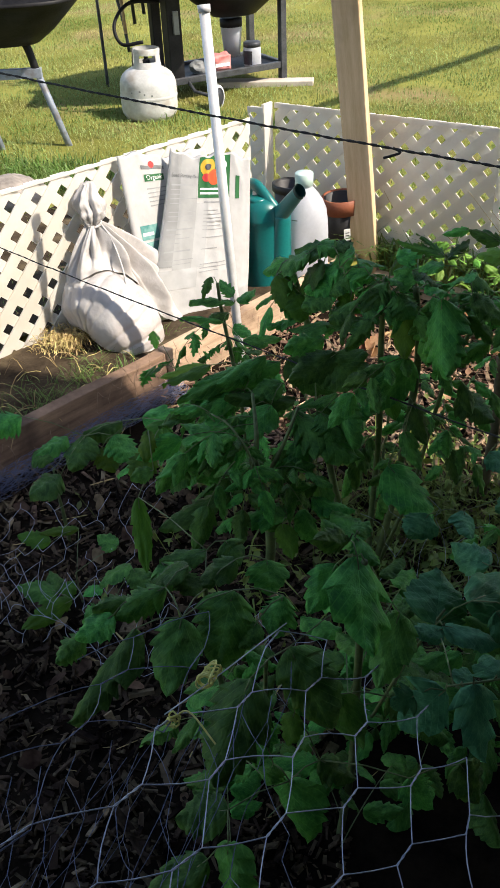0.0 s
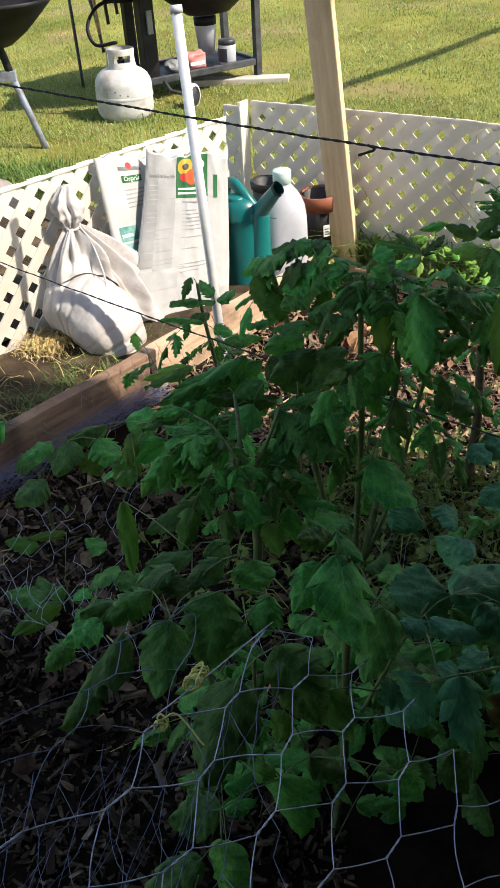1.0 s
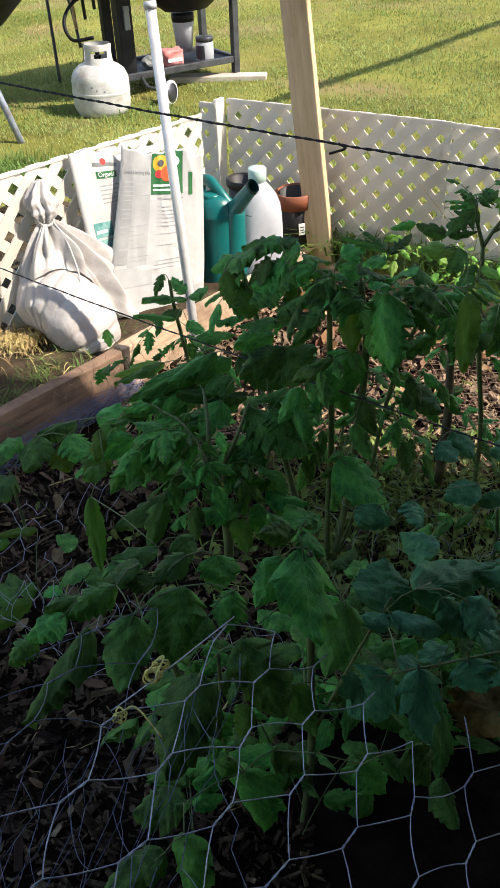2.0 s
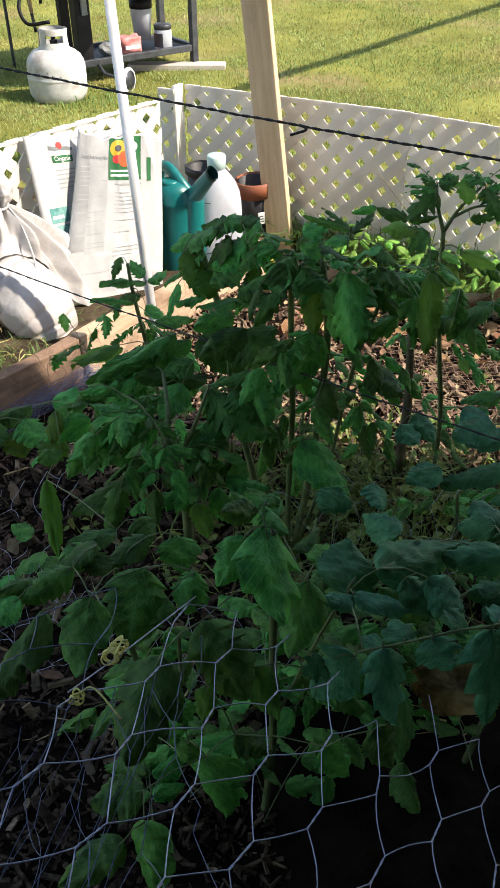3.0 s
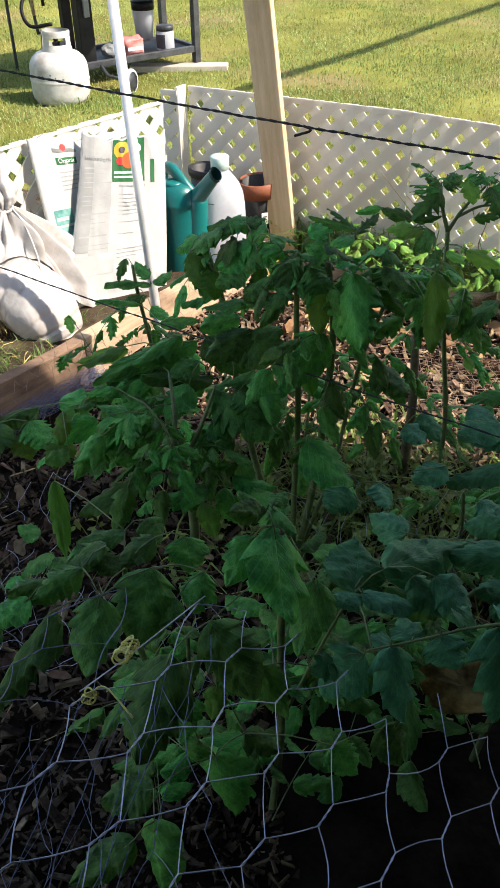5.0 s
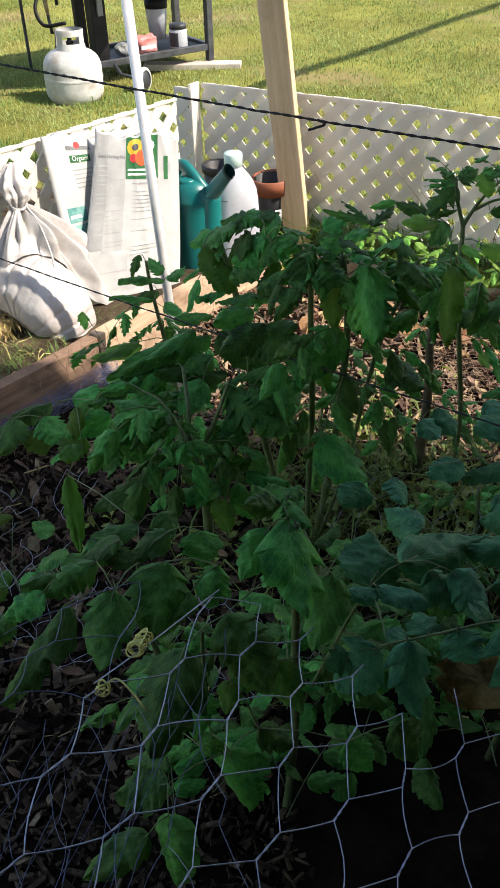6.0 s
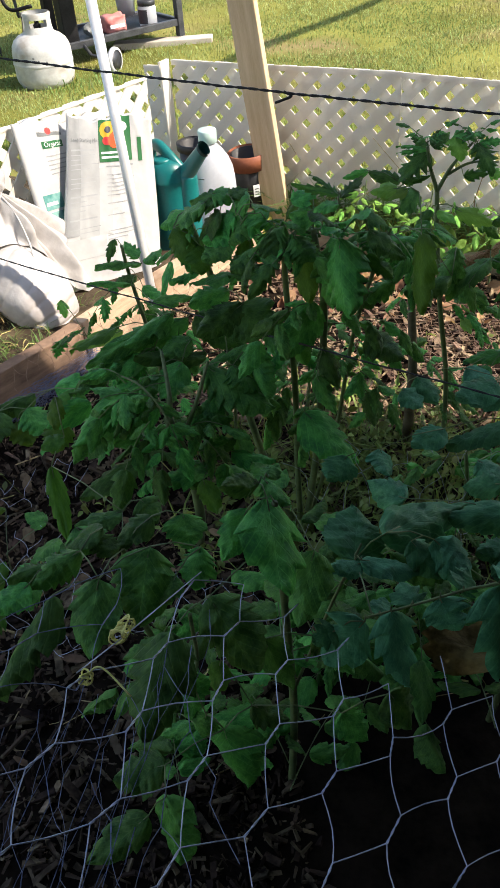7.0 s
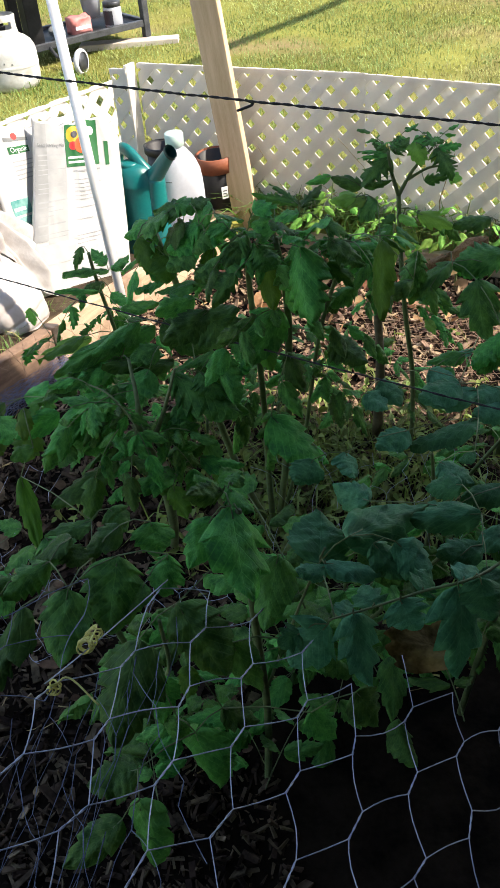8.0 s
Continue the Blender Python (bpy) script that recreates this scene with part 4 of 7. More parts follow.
    for a in (0, 2.1, 4.2):
        tube(bm, [(0.066 * math.cos(a), 0.066 * math.sin(a), 0.40), (0.066 * math.cos(a), 0.066 * math.sin(a), 0.52)], 0.006, 6)
    part("cup_holder", bm, M_BLACK, ob, m=pose(-0.145, 5.60, 0))
    # wheel by the near foot
    bm = bmesh.new()
    prof = [(0.062, -0.016), (0.075, -0.014), (0.080, -0.006), (0.080, 0.006), (0.075, 0.014), (0.062, 0.016)]
    revolve(bm, prof, 32, cap=False)
    wheel = part("wheel", bm, M_RIM, ob, "pale grey cart wheel", m=pose(-0.225, 4.96, 0.055, 90, 0, 62) @ Matrix.Scale(0.85, 4))
    bm = bmesh.new()
    revolve(bm, [(0.063, -0.010), (0.063, 0.010)], 32)
    part("hub", bm, M_STEEL, wheel)
    bm = bmesh.new()
    tube(bm, [(-0.225, 4.96, 0.055), (-0.36, 5.12, 0.055), (-0.40, 5.15, 0.11)], 0.010, 8)
    part("axle", bm, M_STEEL, ob)
    # gas hose loops and the hanging rods
    for pts, r in ((((-0.60, 4.83, 0.38), (-0.72, 4.86, 0.37), (-0.755, 4.92, 0.46), (-0.68, 5.05, 0.54), (-0.50, 5.2, 0.53), (-0.36, 5.22, 0.62), (-0.30, 5.2, 0.80)), 0.0095), (((-0.56, 5.3, 0.86), (-0.46, 5.2, 0.70), (-0.37, 5.15, 0.60)), 0.009), (((-0.33, 5.14, 0.60), (-0.22, 5.18, 0.68), (-0.18, 5.2, 0.86)), 0.009)):
        bm = bmesh.new()
        tube(bm, curve_pts(pts, 8), r, 8)
        part("gas_hose", bm, M_BLACK, ob, "black rubber gas hose")
    for k in range(3):
        bm = bmesh.new()
        x = -0.80 + 0.06 * k
        tube(bm, [(x, 5.45 + 0.02 * k, 0.95), (x + 0.03, 5.42, 0.33 + 0.05 * k)], 0.010, 8)
        part("hanging_tool", bm, M_STEEL if k else M_BOARD, ob, "hanging grill tool")
    # what lies on the shelf stays a thing of its own
    j = thing("jar", pose(-0.02, 5.48, 0.117), "grey lidded jar with a dark label on the cart shelf", "jar")
    bm = bmesh.new()
    revolve(bm, [(0.050, 0), (0.054, 0.006), (0.054, 0.095), (0.048, 0.108)], 28)
    part("body", bm, M_JUG, j)
    bm = bmesh.new()
    revolve(bm, [(0.052, 0.106), (0.053, 0.130), (0.048, 0.134), (0.004, 0.135)], 28)
    part("lid", bm, M_STEEL, j, "brown-grey lid")
    bm = bmesh.new()
    arc = [math.radians(170 + 9 * k) for k in range(12)]
    lo, hi = ([bm.verts.new((0.0548 * math.cos(a), 0.0548 * math.sin(a), z)) for a in arc] for z in (0.012, 0.088))
    for k in range(11):
        bm.faces.new((lo[k], lo[k + 1], hi[k + 1], hi[k]))
    part("label_band", bm, M_PRINT_DARK, j, "dark label")
    bm = bmesh.new()
    box(bm, -0.065, -0.045, 0, 0.065, 0.045, 0.085)
    bmesh.ops.subdivide_edges(bm, edges=bm.edges[:], cuts=6, use_grid_fill=True)
    for v in bm.verts:
        bulge = 1 - (abs(v.co.x) / 0.068) ** 4
        v.co.y *= 0.75 + 0.25 * bulge
        v.co += Vector((0.10, 0.22, 0.16 * min(1, v.co.z * 40))) * 0.07 * noise.noise(v.co * 24)
    bx = single("red_pack", bm, M_RED, "faded red crumpled pack on the cart shelf", "pack", m=pose(-0.225, 5.40, 0.117, 0, 0, 28), smooth=True)
    bm = bmesh.new()
    box(bm, -0.045, -0.052, 0.022, 0.050, -0.044, 0.040)
    part("white_stripe", bm, M_PRINT_WHITE, bx, smooth=False)
    bm = bmesh.new()
    bmesh.ops.create_icosphere(bm, subdivisions=3, radius=0.05)
    for v in bm.verts:
        v.co *= 1 + 0.35 * noise.noise(v.co * 28)
        v.co.z = max(v.co.z * 0.8, -0.032)
    single("crumpled_bag", bm, M_PRINT_GREY, "crumpled grey plastic bag on the cart shelf", "bag", m=pose(-0.345, 5.30, 0.152), smooth=False)


def hook_stand():
    bm = bmesh.new()
    tube(bm, curve_pts([(-0.945, 5.58, -0.02), (-0.945, 5.58, 0.40), (-0.945, 5.58, 0.60), (-0.92, 5.56, 0.68), (-0.87, 5.54, 0.685), (-0.80, 5.50, 0.45), (-0.77, 5.48, 0.22)], 8), 0.010, 8)
    single("steel_hook", bm, M_STEEL, "bent dark steel rod stuck in the lawn", "garden hook")


def paving():
    bm = bmesh.new()
    box(bm, -0.30, -0.055, -0.01, 0.30, 0.055, 0.035, 0.006)
    single("plank", bm, M_CONCRETE, "pale weathered plank lying under the cart", "plank", smooth=False, m=pose(0.055, 5.455, 0, 0, 0, -7))


def barrow():
    """A wheelbarrow: black tray on blue-grey bent legs, seen from below its rim."""
    ob = thing("wheelbarrow", pose(-1.28, 4.36, 0, 0, 0, 4), "wheelbarrow with a black tray on blue-grey steel legs", "wheelbarrow")
    bm = bmesh.new()
    rings = []
    for z, a, b, in ((0.50, 0.20, 0.15), (0.505, 0.25, 0.19), (0.56, 0.33, 0.25), (0.66, 0.44, 0.34), (0.70, 0.47, 0.36), (0.705, 0.485, 0.375), (0.69, 0.48, 0.37)):
        rings.append([bm.verts.new((a * math.copysign(abs(math.cos(t)) ** 0.6, math.cos(t)), b * math.copysign(abs(math.sin(t)) ** 0.6, math.sin(t)), z)) for t in (2 * math.pi * k / 48 for k in range(48))])
    for p, q in zip(rings, rings[1:]):
        for k in range(48):
            bm.faces.new((p[k], p[(k + 1) % 48], q[(k + 1) % 48], q[k]))
    bm.faces.new(rings[0][::-1])
    part("tray", bm, M_BLACK, ob, m=pose(0.0, 0.02, -0.02))
    for y in (-0.07,):
        for s in (-1, 1):
            bm = bmesh.new()
            tube(bm, [(s * 0.16 + 0.05, y, 0.365), (s * 0.170 + 0.150, y - 0.02, -0.02)], 0.017, 10)
            part("leg", bm, M_BLUEGREY, ob)
            bm = bmesh.new()
            tube(bm, curve_pts([(s * 0.10 + 0.02, y, 0.52), (s * 0.15 + 0.03, y, 0.48), (s * 0.16 + 0.05, y, 0.36)], 5), 0.019, 10)
            part("bracket", bm, M_BLACK, ob)
        bm = bmesh.new()
        box(bm, -0.30, y - 0.02, 0.33, 0.235, y + 0.02, 0.375, 0.004)
        part("cross_bar", bm, M_BLUEGREY, ob, smooth=False)
    bm = bmesh.new()
    revolve(bm, [(0.10, -0.03), (0.16, -0.035), (0.18, -0.02), (0.18, 0.02), (0.16, 0.035), (0.10, 0.03)], 32, cap=False)
    w = part("wheel", bm, M_TYRE, ob, m=pose(-0.62, 0.05, 0.18, 90, 0, 0))
    bm = bmesh.new()
    revolve(bm, [(0.10, -0.015), (0.10, 0.015)], 24)
    part("rim", bm, M_RIM, w)
    bm = bmesh.new()
    tube(bm, [(-0.62, 0.10, 0.18), (-0.2, 0.12, 0.40)], 0.014, 8)
    tube(bm, [(-0.62, 0.0, 0.18), (-0.2, -0.05, 0.40)], 0.014, 8)
    part("fork", bm, M_BLUEGREY, ob)


def rock():
    bm = bmesh.new()
    bmesh.ops.create_icosphere(bm, subdivisions=4, radius=0.14)
    for v in bm.verts:
        v.co *= 1 + 0.25 * noise.noise(v.co * 7) + 0.08 * noise.noise(v.co * 24)
        v.co.z *= 0.55
    single("rock", bm, M_ROCK, "rounded tan rock on the grass beyond the fence", "rock", m=pose(-1.06, 3.50, 0.03, 0, 0, 20))


gas_bottle()
grill_cart()
hook_stand()
paving()
barrow()
rock()


# ---- mulch, straw and fallen leaves ----
def chips(name, n, area, size, mat, label, category, thick=0.22, zfun=soil_z, seed=1, flat=0.35, width=(0.18, 0.45)):
    rnd = random.Random(seed)
    verts, faces = [], []
    while n > 0:
        x, y = rnd.uniform(area[0], area[1]), rnd.uniform(area[2], area[3])
        if not in_bed(x, y):
            continue
        n -= 1
        l = size * rnd.uniform(0.3, 1.0) * (1 + 1.4 * rnd.random() ** 3)
        w, t = l * rnd.uniform(*width), l * thick * rnd.uniform(0.4, 1.0)
        m = pose(x, y, zfun(x, y) + rnd.uniform(-0.009, 0.012), math.degrees(rnd.gauss(0, flat)), math.degrees(rnd.gauss(0, flat)), rnd.uniform(0, 360))
        k = len(verts)
        bend = rnd.uniform(-0.2, 0.2) * l
        for a, wa in ((-0.5, rnd.uniform(0.5, 1)), (0.5, rnd.uniform(0.2, 1))):
            for s in (-0.5, 0.5):
                for tt in (0, 1):
                    verts.append(m @ Vector((a * l, s * w * wa + bend * a, tt * t * wa)))
        faces += [tuple(k + i for i in q) for q in ((0, 1, 3, 2), (4, 6, 7, 5), (0, 4, 5, 1), (2, 3, 7, 6), (0, 2, 6, 4), (1, 5, 7, 3))]
    ob = new(name, mesh_from(name, verts, faces, mat))
    return tagged(ob, label, category, kind="stuff")


def dry_leaves(name, n, places, size, mat, label, seed):
    """Curled fallen leaves: small cupped sheets with pointed ends."""
    rnd = random.Random(seed)
    verts, faces = [], []
    for _ in range(n):
        x, y = places(rnd)
        l = size * rnd.uniform(0.5, 1.4)
        m = pose(x, y, soil_z(x, y) + rnd.uniform(0.012, 0.035), rnd.gauss(0, 30), rnd.gauss(0, 30), rnd.uniform(0, 360))
        c = rnd.uniform(0.1, 0.9)
        k = len(verts)
        for i in range(5):
            t = i / 4
            w = 0.42 * math.sin(math.pi * (0.08 + 0.84 * t)) * rnd.uniform(0.7, 1.1)
            for s in (-1, 0, 1):
                verts.append(m @ Vector(((t - 0.5) * l, s * w * l, l * (c * 0.5 * abs(s) * w + 0.25 * c * (t - 0.5) ** 2))))
        for i in range(4):
            for s in (0, 1):
                a = k + i * 3 + s
                faces.append((a, a + 1, a + 4, a + 3))
    ob = new(name, mesh_from(name, verts, faces, mat, True))
    return tagged(ob, label, "fallen leaves", kind="stuff")


def mulch():
    chips("bark_mulch", 15000, (-1.0, 0.12, 0.1, 1.75), 0.024, M_MULCH, "bark mulch and wood chips, coloured dark for the shade", "mulch", seed=1, flat=0.6)
    chips("bark_pieces", 500, (-1.0, 0.15, 0.1, 1.75), 0.050, M_MULCH, "larger splintered bark pieces on the soil, coloured dark for the shade", "bark", thick=0.10, seed=9, flat=0.35, width=(0.15, 0.5))
    chips("bark_mulch", 5000, (0.02, 1.9, 0.95, 1.7), 0.028, M_MULCH, "bark mulch between the plant stems, coloured dark for the shade", "mulch", seed=6)
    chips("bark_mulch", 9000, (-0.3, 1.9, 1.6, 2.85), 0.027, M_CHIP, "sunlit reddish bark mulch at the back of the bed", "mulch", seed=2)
    chips("twigs", 360, (-1.0, 1.9, 0.75, 2.8), 0.075, M_STRAW, "thin dry straw and twigs among the mulch", "twigs", thick=0.03, seed=3, width=(0.02, 0.05))

    chips("wood_chips", 90, (-0.85, 0.05, 0.55, 1.7), 0.050, M_CHIP, "pale splintered wood chips scattered on the shaded mulch", "wood chips", thick=0.10, seed=12, flat=0.5, width=(0.15, 0.4))

    def back(r):
        while True:
            x, y = r.gauss(0.75, 0.3), r.gauss(2.35, 0.18)
            if in_bed(x, y):
                return x, y

    def near(r):
        return r.uniform(-0.8, 0.1), r.uniform(0.75, 1.7)

    dry_leaves("fallen_leaves", 170, back, 0.038, M_DRYLEAF, "curled orange-brown fallen leaves at the back of the bed", 4)
    dry_leaves("fallen_leaves", 90, near, 0.034, M_BROWNLEAF, "brown fallen leaves on the shaded mulch", 5)


mulch()


def verge():
    """Straw, dirt and grass between the board and the lattice."""
    rnd = random.Random(8)

    def strip(k0, k1, d0, d1):
        k, d = rnd.uniform(k0, k1), rnd.uniform(d0, d1)
        p = BOARD_A + BOARD_D * k - BOARD_N * d
        return p.x, p.y

    verts, faces = [], []

    def strand(x, y, z, l, lift):
        a = rnd.uniform(0, 6.28)
        n = len(verts)
        dx, dy, w = math.cos(a), math.sin(a), 0.0007
        for i in range(4):
            t = i / 3
            zz = z + lift * math.sin(t * math.pi) * rnd.uniform(0.5, 1)
            verts.extend([(x + dx * l * t - dy * w, y + dy * l * t + dx * w, zz), (x + dx * l * t + dy * w, y + dy * l * t - dx * w, zz + 0.001)])
        faces.extend([(n + 2 * i, n + 2 * i + 1, n + 2 * i + 3, n + 2 * i + 2) for i in range(3)])

    for _ in range(140):
        x, y = strip(-1.4, 0.05, 0.05, 0.30)
        strand(x, y, -0.03 + rnd.random() * 0.03, rnd.uniform(0.04, 0.12), 0.03)
    ob = new("dry_straw", mesh_from("dry_straw", verts, faces, M_STRAW))
    tagged(ob, "dry straw and grass litter along the lattice", "straw", kind="stuff")
    verts, faces = [], []
    for _ in range(1400):
        p = Vector((-0.60, 2.215)) + Vector((rnd.gauss(0, 0.035), rnd.gauss(0, 0.03)))
        strand(p.x, p.y, -0.03 + rnd.random() * 0.05, rnd.uniform(0.015, 0.04), 0.015)
    ob = new("straw_clump", mesh_from("straw_clump", verts, faces, M_STRAW))
    tagged(ob, "clump of bright yellow straw at the foot of the lattice", "straw", kind="stuff")
    pts = []
    for _ in range(950):
        x, y = strip(-0.5, 0.14, 0.045, 0.13 + 0.1 * rnd.random())
        if bump_at(x, y, 9) > -0.15:
            pts.append((x, y, -0.03))
    blades("verge_grass", pts, 0.02, 0.06, 0.0013, M_TUFT, "green grass growing behind the bed board", 0.8)
    # dirt under it all
    bm = bmesh.new()
    g = []
    for j in range(61):
        g.append([bm.verts.new((*(BOARD_A + BOARD_D * (-2.0 + j * 0.05) - BOARD_N * d), -0.012 + 0.014 * noise.noise(Vector((j * 0.3, d * 14, 1))))) for d in (0.04, 0.09, 0.14, 0.19, 0.24, 0.30, 0.36, 0.44)])
    for a, b in zip(g, g[1:]):
        for i in range(7):
            bm.faces.new((a[i], a[i + 1], b[i + 1], b[i]))
    single("dirt_strip", bm, M_DARKDIRT, "strip of dark brown dirt between board and fence", "dirt", kind="structure")
    # sheet added behind the lattice, its dark colour standing for the fence shadow
    bm = bmesh.new()
    g = []
    for j in range(45):
        row = []
        for i in range(9):
            p = Vector((-0.707, 2.223)) + BOARD_D * (-1.25 + j * 0.05) - BOARD_N * (0.02 + i * 0.13 + 0.05 * noise.noise(Vector((j * 0.4, i, 3))))
            row.append(bm.verts.new((p.x, p.y, 0.010 + 0.012 * noise.noise(Vector((p.x * 9, p.y * 9, 2))) - (0.05 if i == 8 or j in (0, 44) else 0))))
        g.append(row)
    for a, b in zip(g, g[1:]):
        for i in range(8):
            bm.faces.new((a[i], a[i + 1], b[i + 1], b[i]))
    single("dirt_strip", bm, M_DARKDIRT, "dirt behind the sunlit lattice, coloured dark for the fence shadow", "dirt", kind="structure")
    # weeds and dead stalks at the shaded fence
    pts = []
    for _ in range(1700):
        p = Vector((0.50, 2.93)) + BACK_D * rnd.uniform(-0.15, 1.5) + BACK_N * rnd.uniform(-0.05, 0.16)
        pts.append((p.x, p.y, -0.05))
    blades("weeds", pts, 0.03, 0.15, 0.0035, M_TUFT, "bright green weeds along the shaded lattice", 0.9, 0.8)
    bm = bmesh.new()
    for _ in range(26):
        p = Vector((0.50, 2.98)) + BACK_D * rnd.uniform(0.0, 0.8) + BACK_N * rnd.uniform(0.02, 0.12)
        h = rnd.uniform(0.12, 0.34)
        q = Vector((p.x, p.y, -0.06))
        tube(bm, [q, q + Vector((rnd.gauss(0, 0.03), rnd.gauss(0, 0.02), h * 0.5)), q + Vector((rnd.gauss(0, 0.10), rnd.gauss(0, 0.05), h))], 0.0022, 4, 0.001)
    single("dead_stalks", bm, M_STRAW, "thin dead weed stalks before the shaded lattice", "stalks", kind="stuff")


verge()


# ---- chicken wire ----
def hex_net(bm, place, nu, nv, r, jitter, rnd, w=0.049, h=0.066, keep=None, twists=True, sides=4, drop=0.0):
    """Hexagonal netting: place(u, v) lays the flat net into the world."""
    tw = h * 0.36
    node = {}

    def at(i, j, end):
        key = (i, j, end)
        if key not in node:
            u = (i + (0.5 if j % 2 else 0.0)) * w
            v = j * h + (tw / 2 if end else -tw / 2)
            node[key] = (u + rnd.gauss(0, jitter), v + rnd.gauss(0, jitter))
        return node[key]

    def wire(a, b, n=4):
        if keep and not (keep(*a) and keep(*b)):
            return
        if rnd.random() < drop:
            return
        bu, bv = rnd.gauss(0, jitter), rnd.gauss(0, jitter)
        pts = [place(a[0] + (b[0] - a[0]) * t / n + bu * math.sin(math.pi * t / n), a[1] + (b[1] - a[1]) * t / n + bv * math.sin(math.pi * t / n)) for t in range(n + 1)]
        tube(bm, pts, r, sides, cap=False)

    for j in range(nv):
        for i in range(nu):
            a, b = at(i, j, 0), at(i, j, 1)
            if twists:
                if not keep or (keep(*a) and keep(*b)):
                    p, q = Vector(place(*a)), Vector(place(*b))
                    d = (q - p).normalized()
                    s = d.orthogonal().normalized()
                    t = d.cross(s)
                    for ph in (0, math.pi):
                        tube(bm, [p.lerp(q, k / 8) + (s * math.cos(k * 1.1 + ph) + t * math.sin(k * 1.1 + ph)) * r * 0.9 for k in range(9)], r * 0.95, sides, cap=False)
            else:
                wire(a, b, 1)
            if j + 1 < nv:
                o = 0 if j % 2 == 0 else 1
                wire(b, at(i + o - 1, j + 1, 0))
                wire(b, at(i + o, j + 1, 0))


def near_wire():
    """The near fence: a flap that slopes to the right, folded along a ridge and hanging down beyond it."""
    U, V, N = Vector((0.737, -0.614, -0.276)).normalized(), Vector((-0.537, -0.776, 0.328)).normalized(), Vector((0.423, 0.09, 0.902)).normalized()
    O = Vector((0.023, 0.357, 0.669))
    rnd = random.Random(12)
    u0, TH = -0.076, 0.85

    def place(u, v):
        wob = 0.007 * noise.noise(Vector((u * 9, v * 9, 0.5)))
        if u >= u0:
            p = O + U * u + V * v
            over = max(0, u - 0.16)
            return p + N * (wob - 1.6 * over * over)
        s = u0 - u
        p = O + U * u0 + V * v
        arc = min(s, TH / 9)
        x, z = math.sin(9 * arc) / 9, (1 - math.cos(9 * arc)) / 9
        rest = s - arc
        x, z = x + rest * math.cos(TH), z + rest * math.sin(TH)
        return p - U * x - N * z + Vector((-0.05 * s, 0.02 * s, 0)) + N * wob * 2

    ob = thing("chicken_wire", pose(0, 0, 0), "galvanised chicken wire bent over in front of the plants", "chicken wire", "runs of chicken wire")
    bm = bmesh.new()
    hex_net(bm, lambda u, v: place(u - 0.4402, v - 0.396 + 0.004 * min(1, max(0, (u - 0.46) / 0.09))), 26, 13, 0.00047, 0.0018, rnd, keep=lambda u, v: u - 0.441 > u0 - 0.012 and v - 0.396 > (-0.200 if u > 0.55 else -0.150) - 0.03 * bump_at(u, 3, 9) - 0.6 * max(0, u - 0.585))
    tagged(part("netting", bm, M_WIRE, ob), kind="stuff")
    # beyond the fold the net takes the wire colour darkened for shade
    bm = bmesh.new()
    hex_net(bm, lambda u, v: place(u - 0.4402, v - 0.396 + 0.004 * min(1, max(0, (u - 0.46) / 0.09))), 26, 13, 0.00034, 0.003, rnd, keep=lambda u, v: 0.27 < u < u0 + 0.441 + 0.012 and v - 0.396 > -0.06 - 0.03 * bump_at(u, 3, 9))
    tagged(part("loose_netting", bm, M_WIRE_SHADED, ob, "wire falling away beyond the fold, coloured darker for the shade"), kind="stuff")
    bm = bmesh.new()
    tube(bm, [place(u0, -0.095 + 0.16 * k / 30) + Vector((0, 0, 0.001)) for k in range(31)], 0.00055, 6)
    part("edge_wire", bm, M_WIRE, ob)
    # beyond the ridge the netting falls away to the soil, in two loose layers
    for lay, (down, turn, crumple, r) in enumerate((((-0.80, 0.06, -0.58), (0.07, -0.955, -0.10), 0.010, 0.00034), ((-0.62, 0.22, -0.75), (-0.20, -0.93, -0.12), 0.030, 0.00028))):
        ob = thing("chicken_wire", pose(0, 0, 0), "loose chicken wire hanging from the fold to the soil", "chicken wire", "runs of chicken wire")
        D, T = Vector(down).normalized(), Vector(turn).normalized()

        def side(u, v):
            c = Vector((u * 5, v * 5, 3.0 + lay))
            p = O + U * u0 + V * (-0.115) + D * (u + 0.006) + T * v
            p += Vector((noise.noise(c), noise.noise(c + Vector((9, 0, 0))), noise.noise(c + Vector((0, 9, 0))))) * crumple * (1 + 2 * u)
            return p + Vector((-0.30, -0.10, 0)) * v * 0.42

        bm = bmesh.new()
        hex_net(bm, lambda u, v: side(u + 0.004, v + 0.05 + 0.03 * lay), 8 - 2 * lay, 7 - lay, r, 0.0028, rnd, drop=0.03 + 0.2 * lay)
        tagged(part("netting", bm, M_WIRE_SHADED, ob), kind="stuff")
    # yellow ties on the ridge
    for (x, y, z), s in (((-0.041, 0.402, 0.695), 1.0), ((-0.063, 0.350, 0.711), 0.45)):
        bm = bmesh.new()
        c = Vector((x, y, z))
        along = Vector((0.022, 0.052, -0.016)).normalized()
        sx = along.orthogonal().normalized()
        sz = along.cross(sx)
        pts = []
        for loop in range(9 if s > 0.9 else 4):
            mid = c + along * (0.011 * s * rnd.uniform(-1, 1)) + sz * 0.003 * rnd.random()
            tilt, rr = rnd.uniform(-0.7, 0.7), (0.0030 + 0.0036 * s) * rnd.uniform(0.6, 1.15)
            ax = (sx * math.cos(tilt) + along * math.sin(tilt)).normalized()
            for k in range(7):
                a = 2 * math.pi * (k + 0.4 * rnd.random()) / 7
                pts.append(mid + ax * rr * math.cos(a) + sz * rr * 0.8 * math.sin(a))
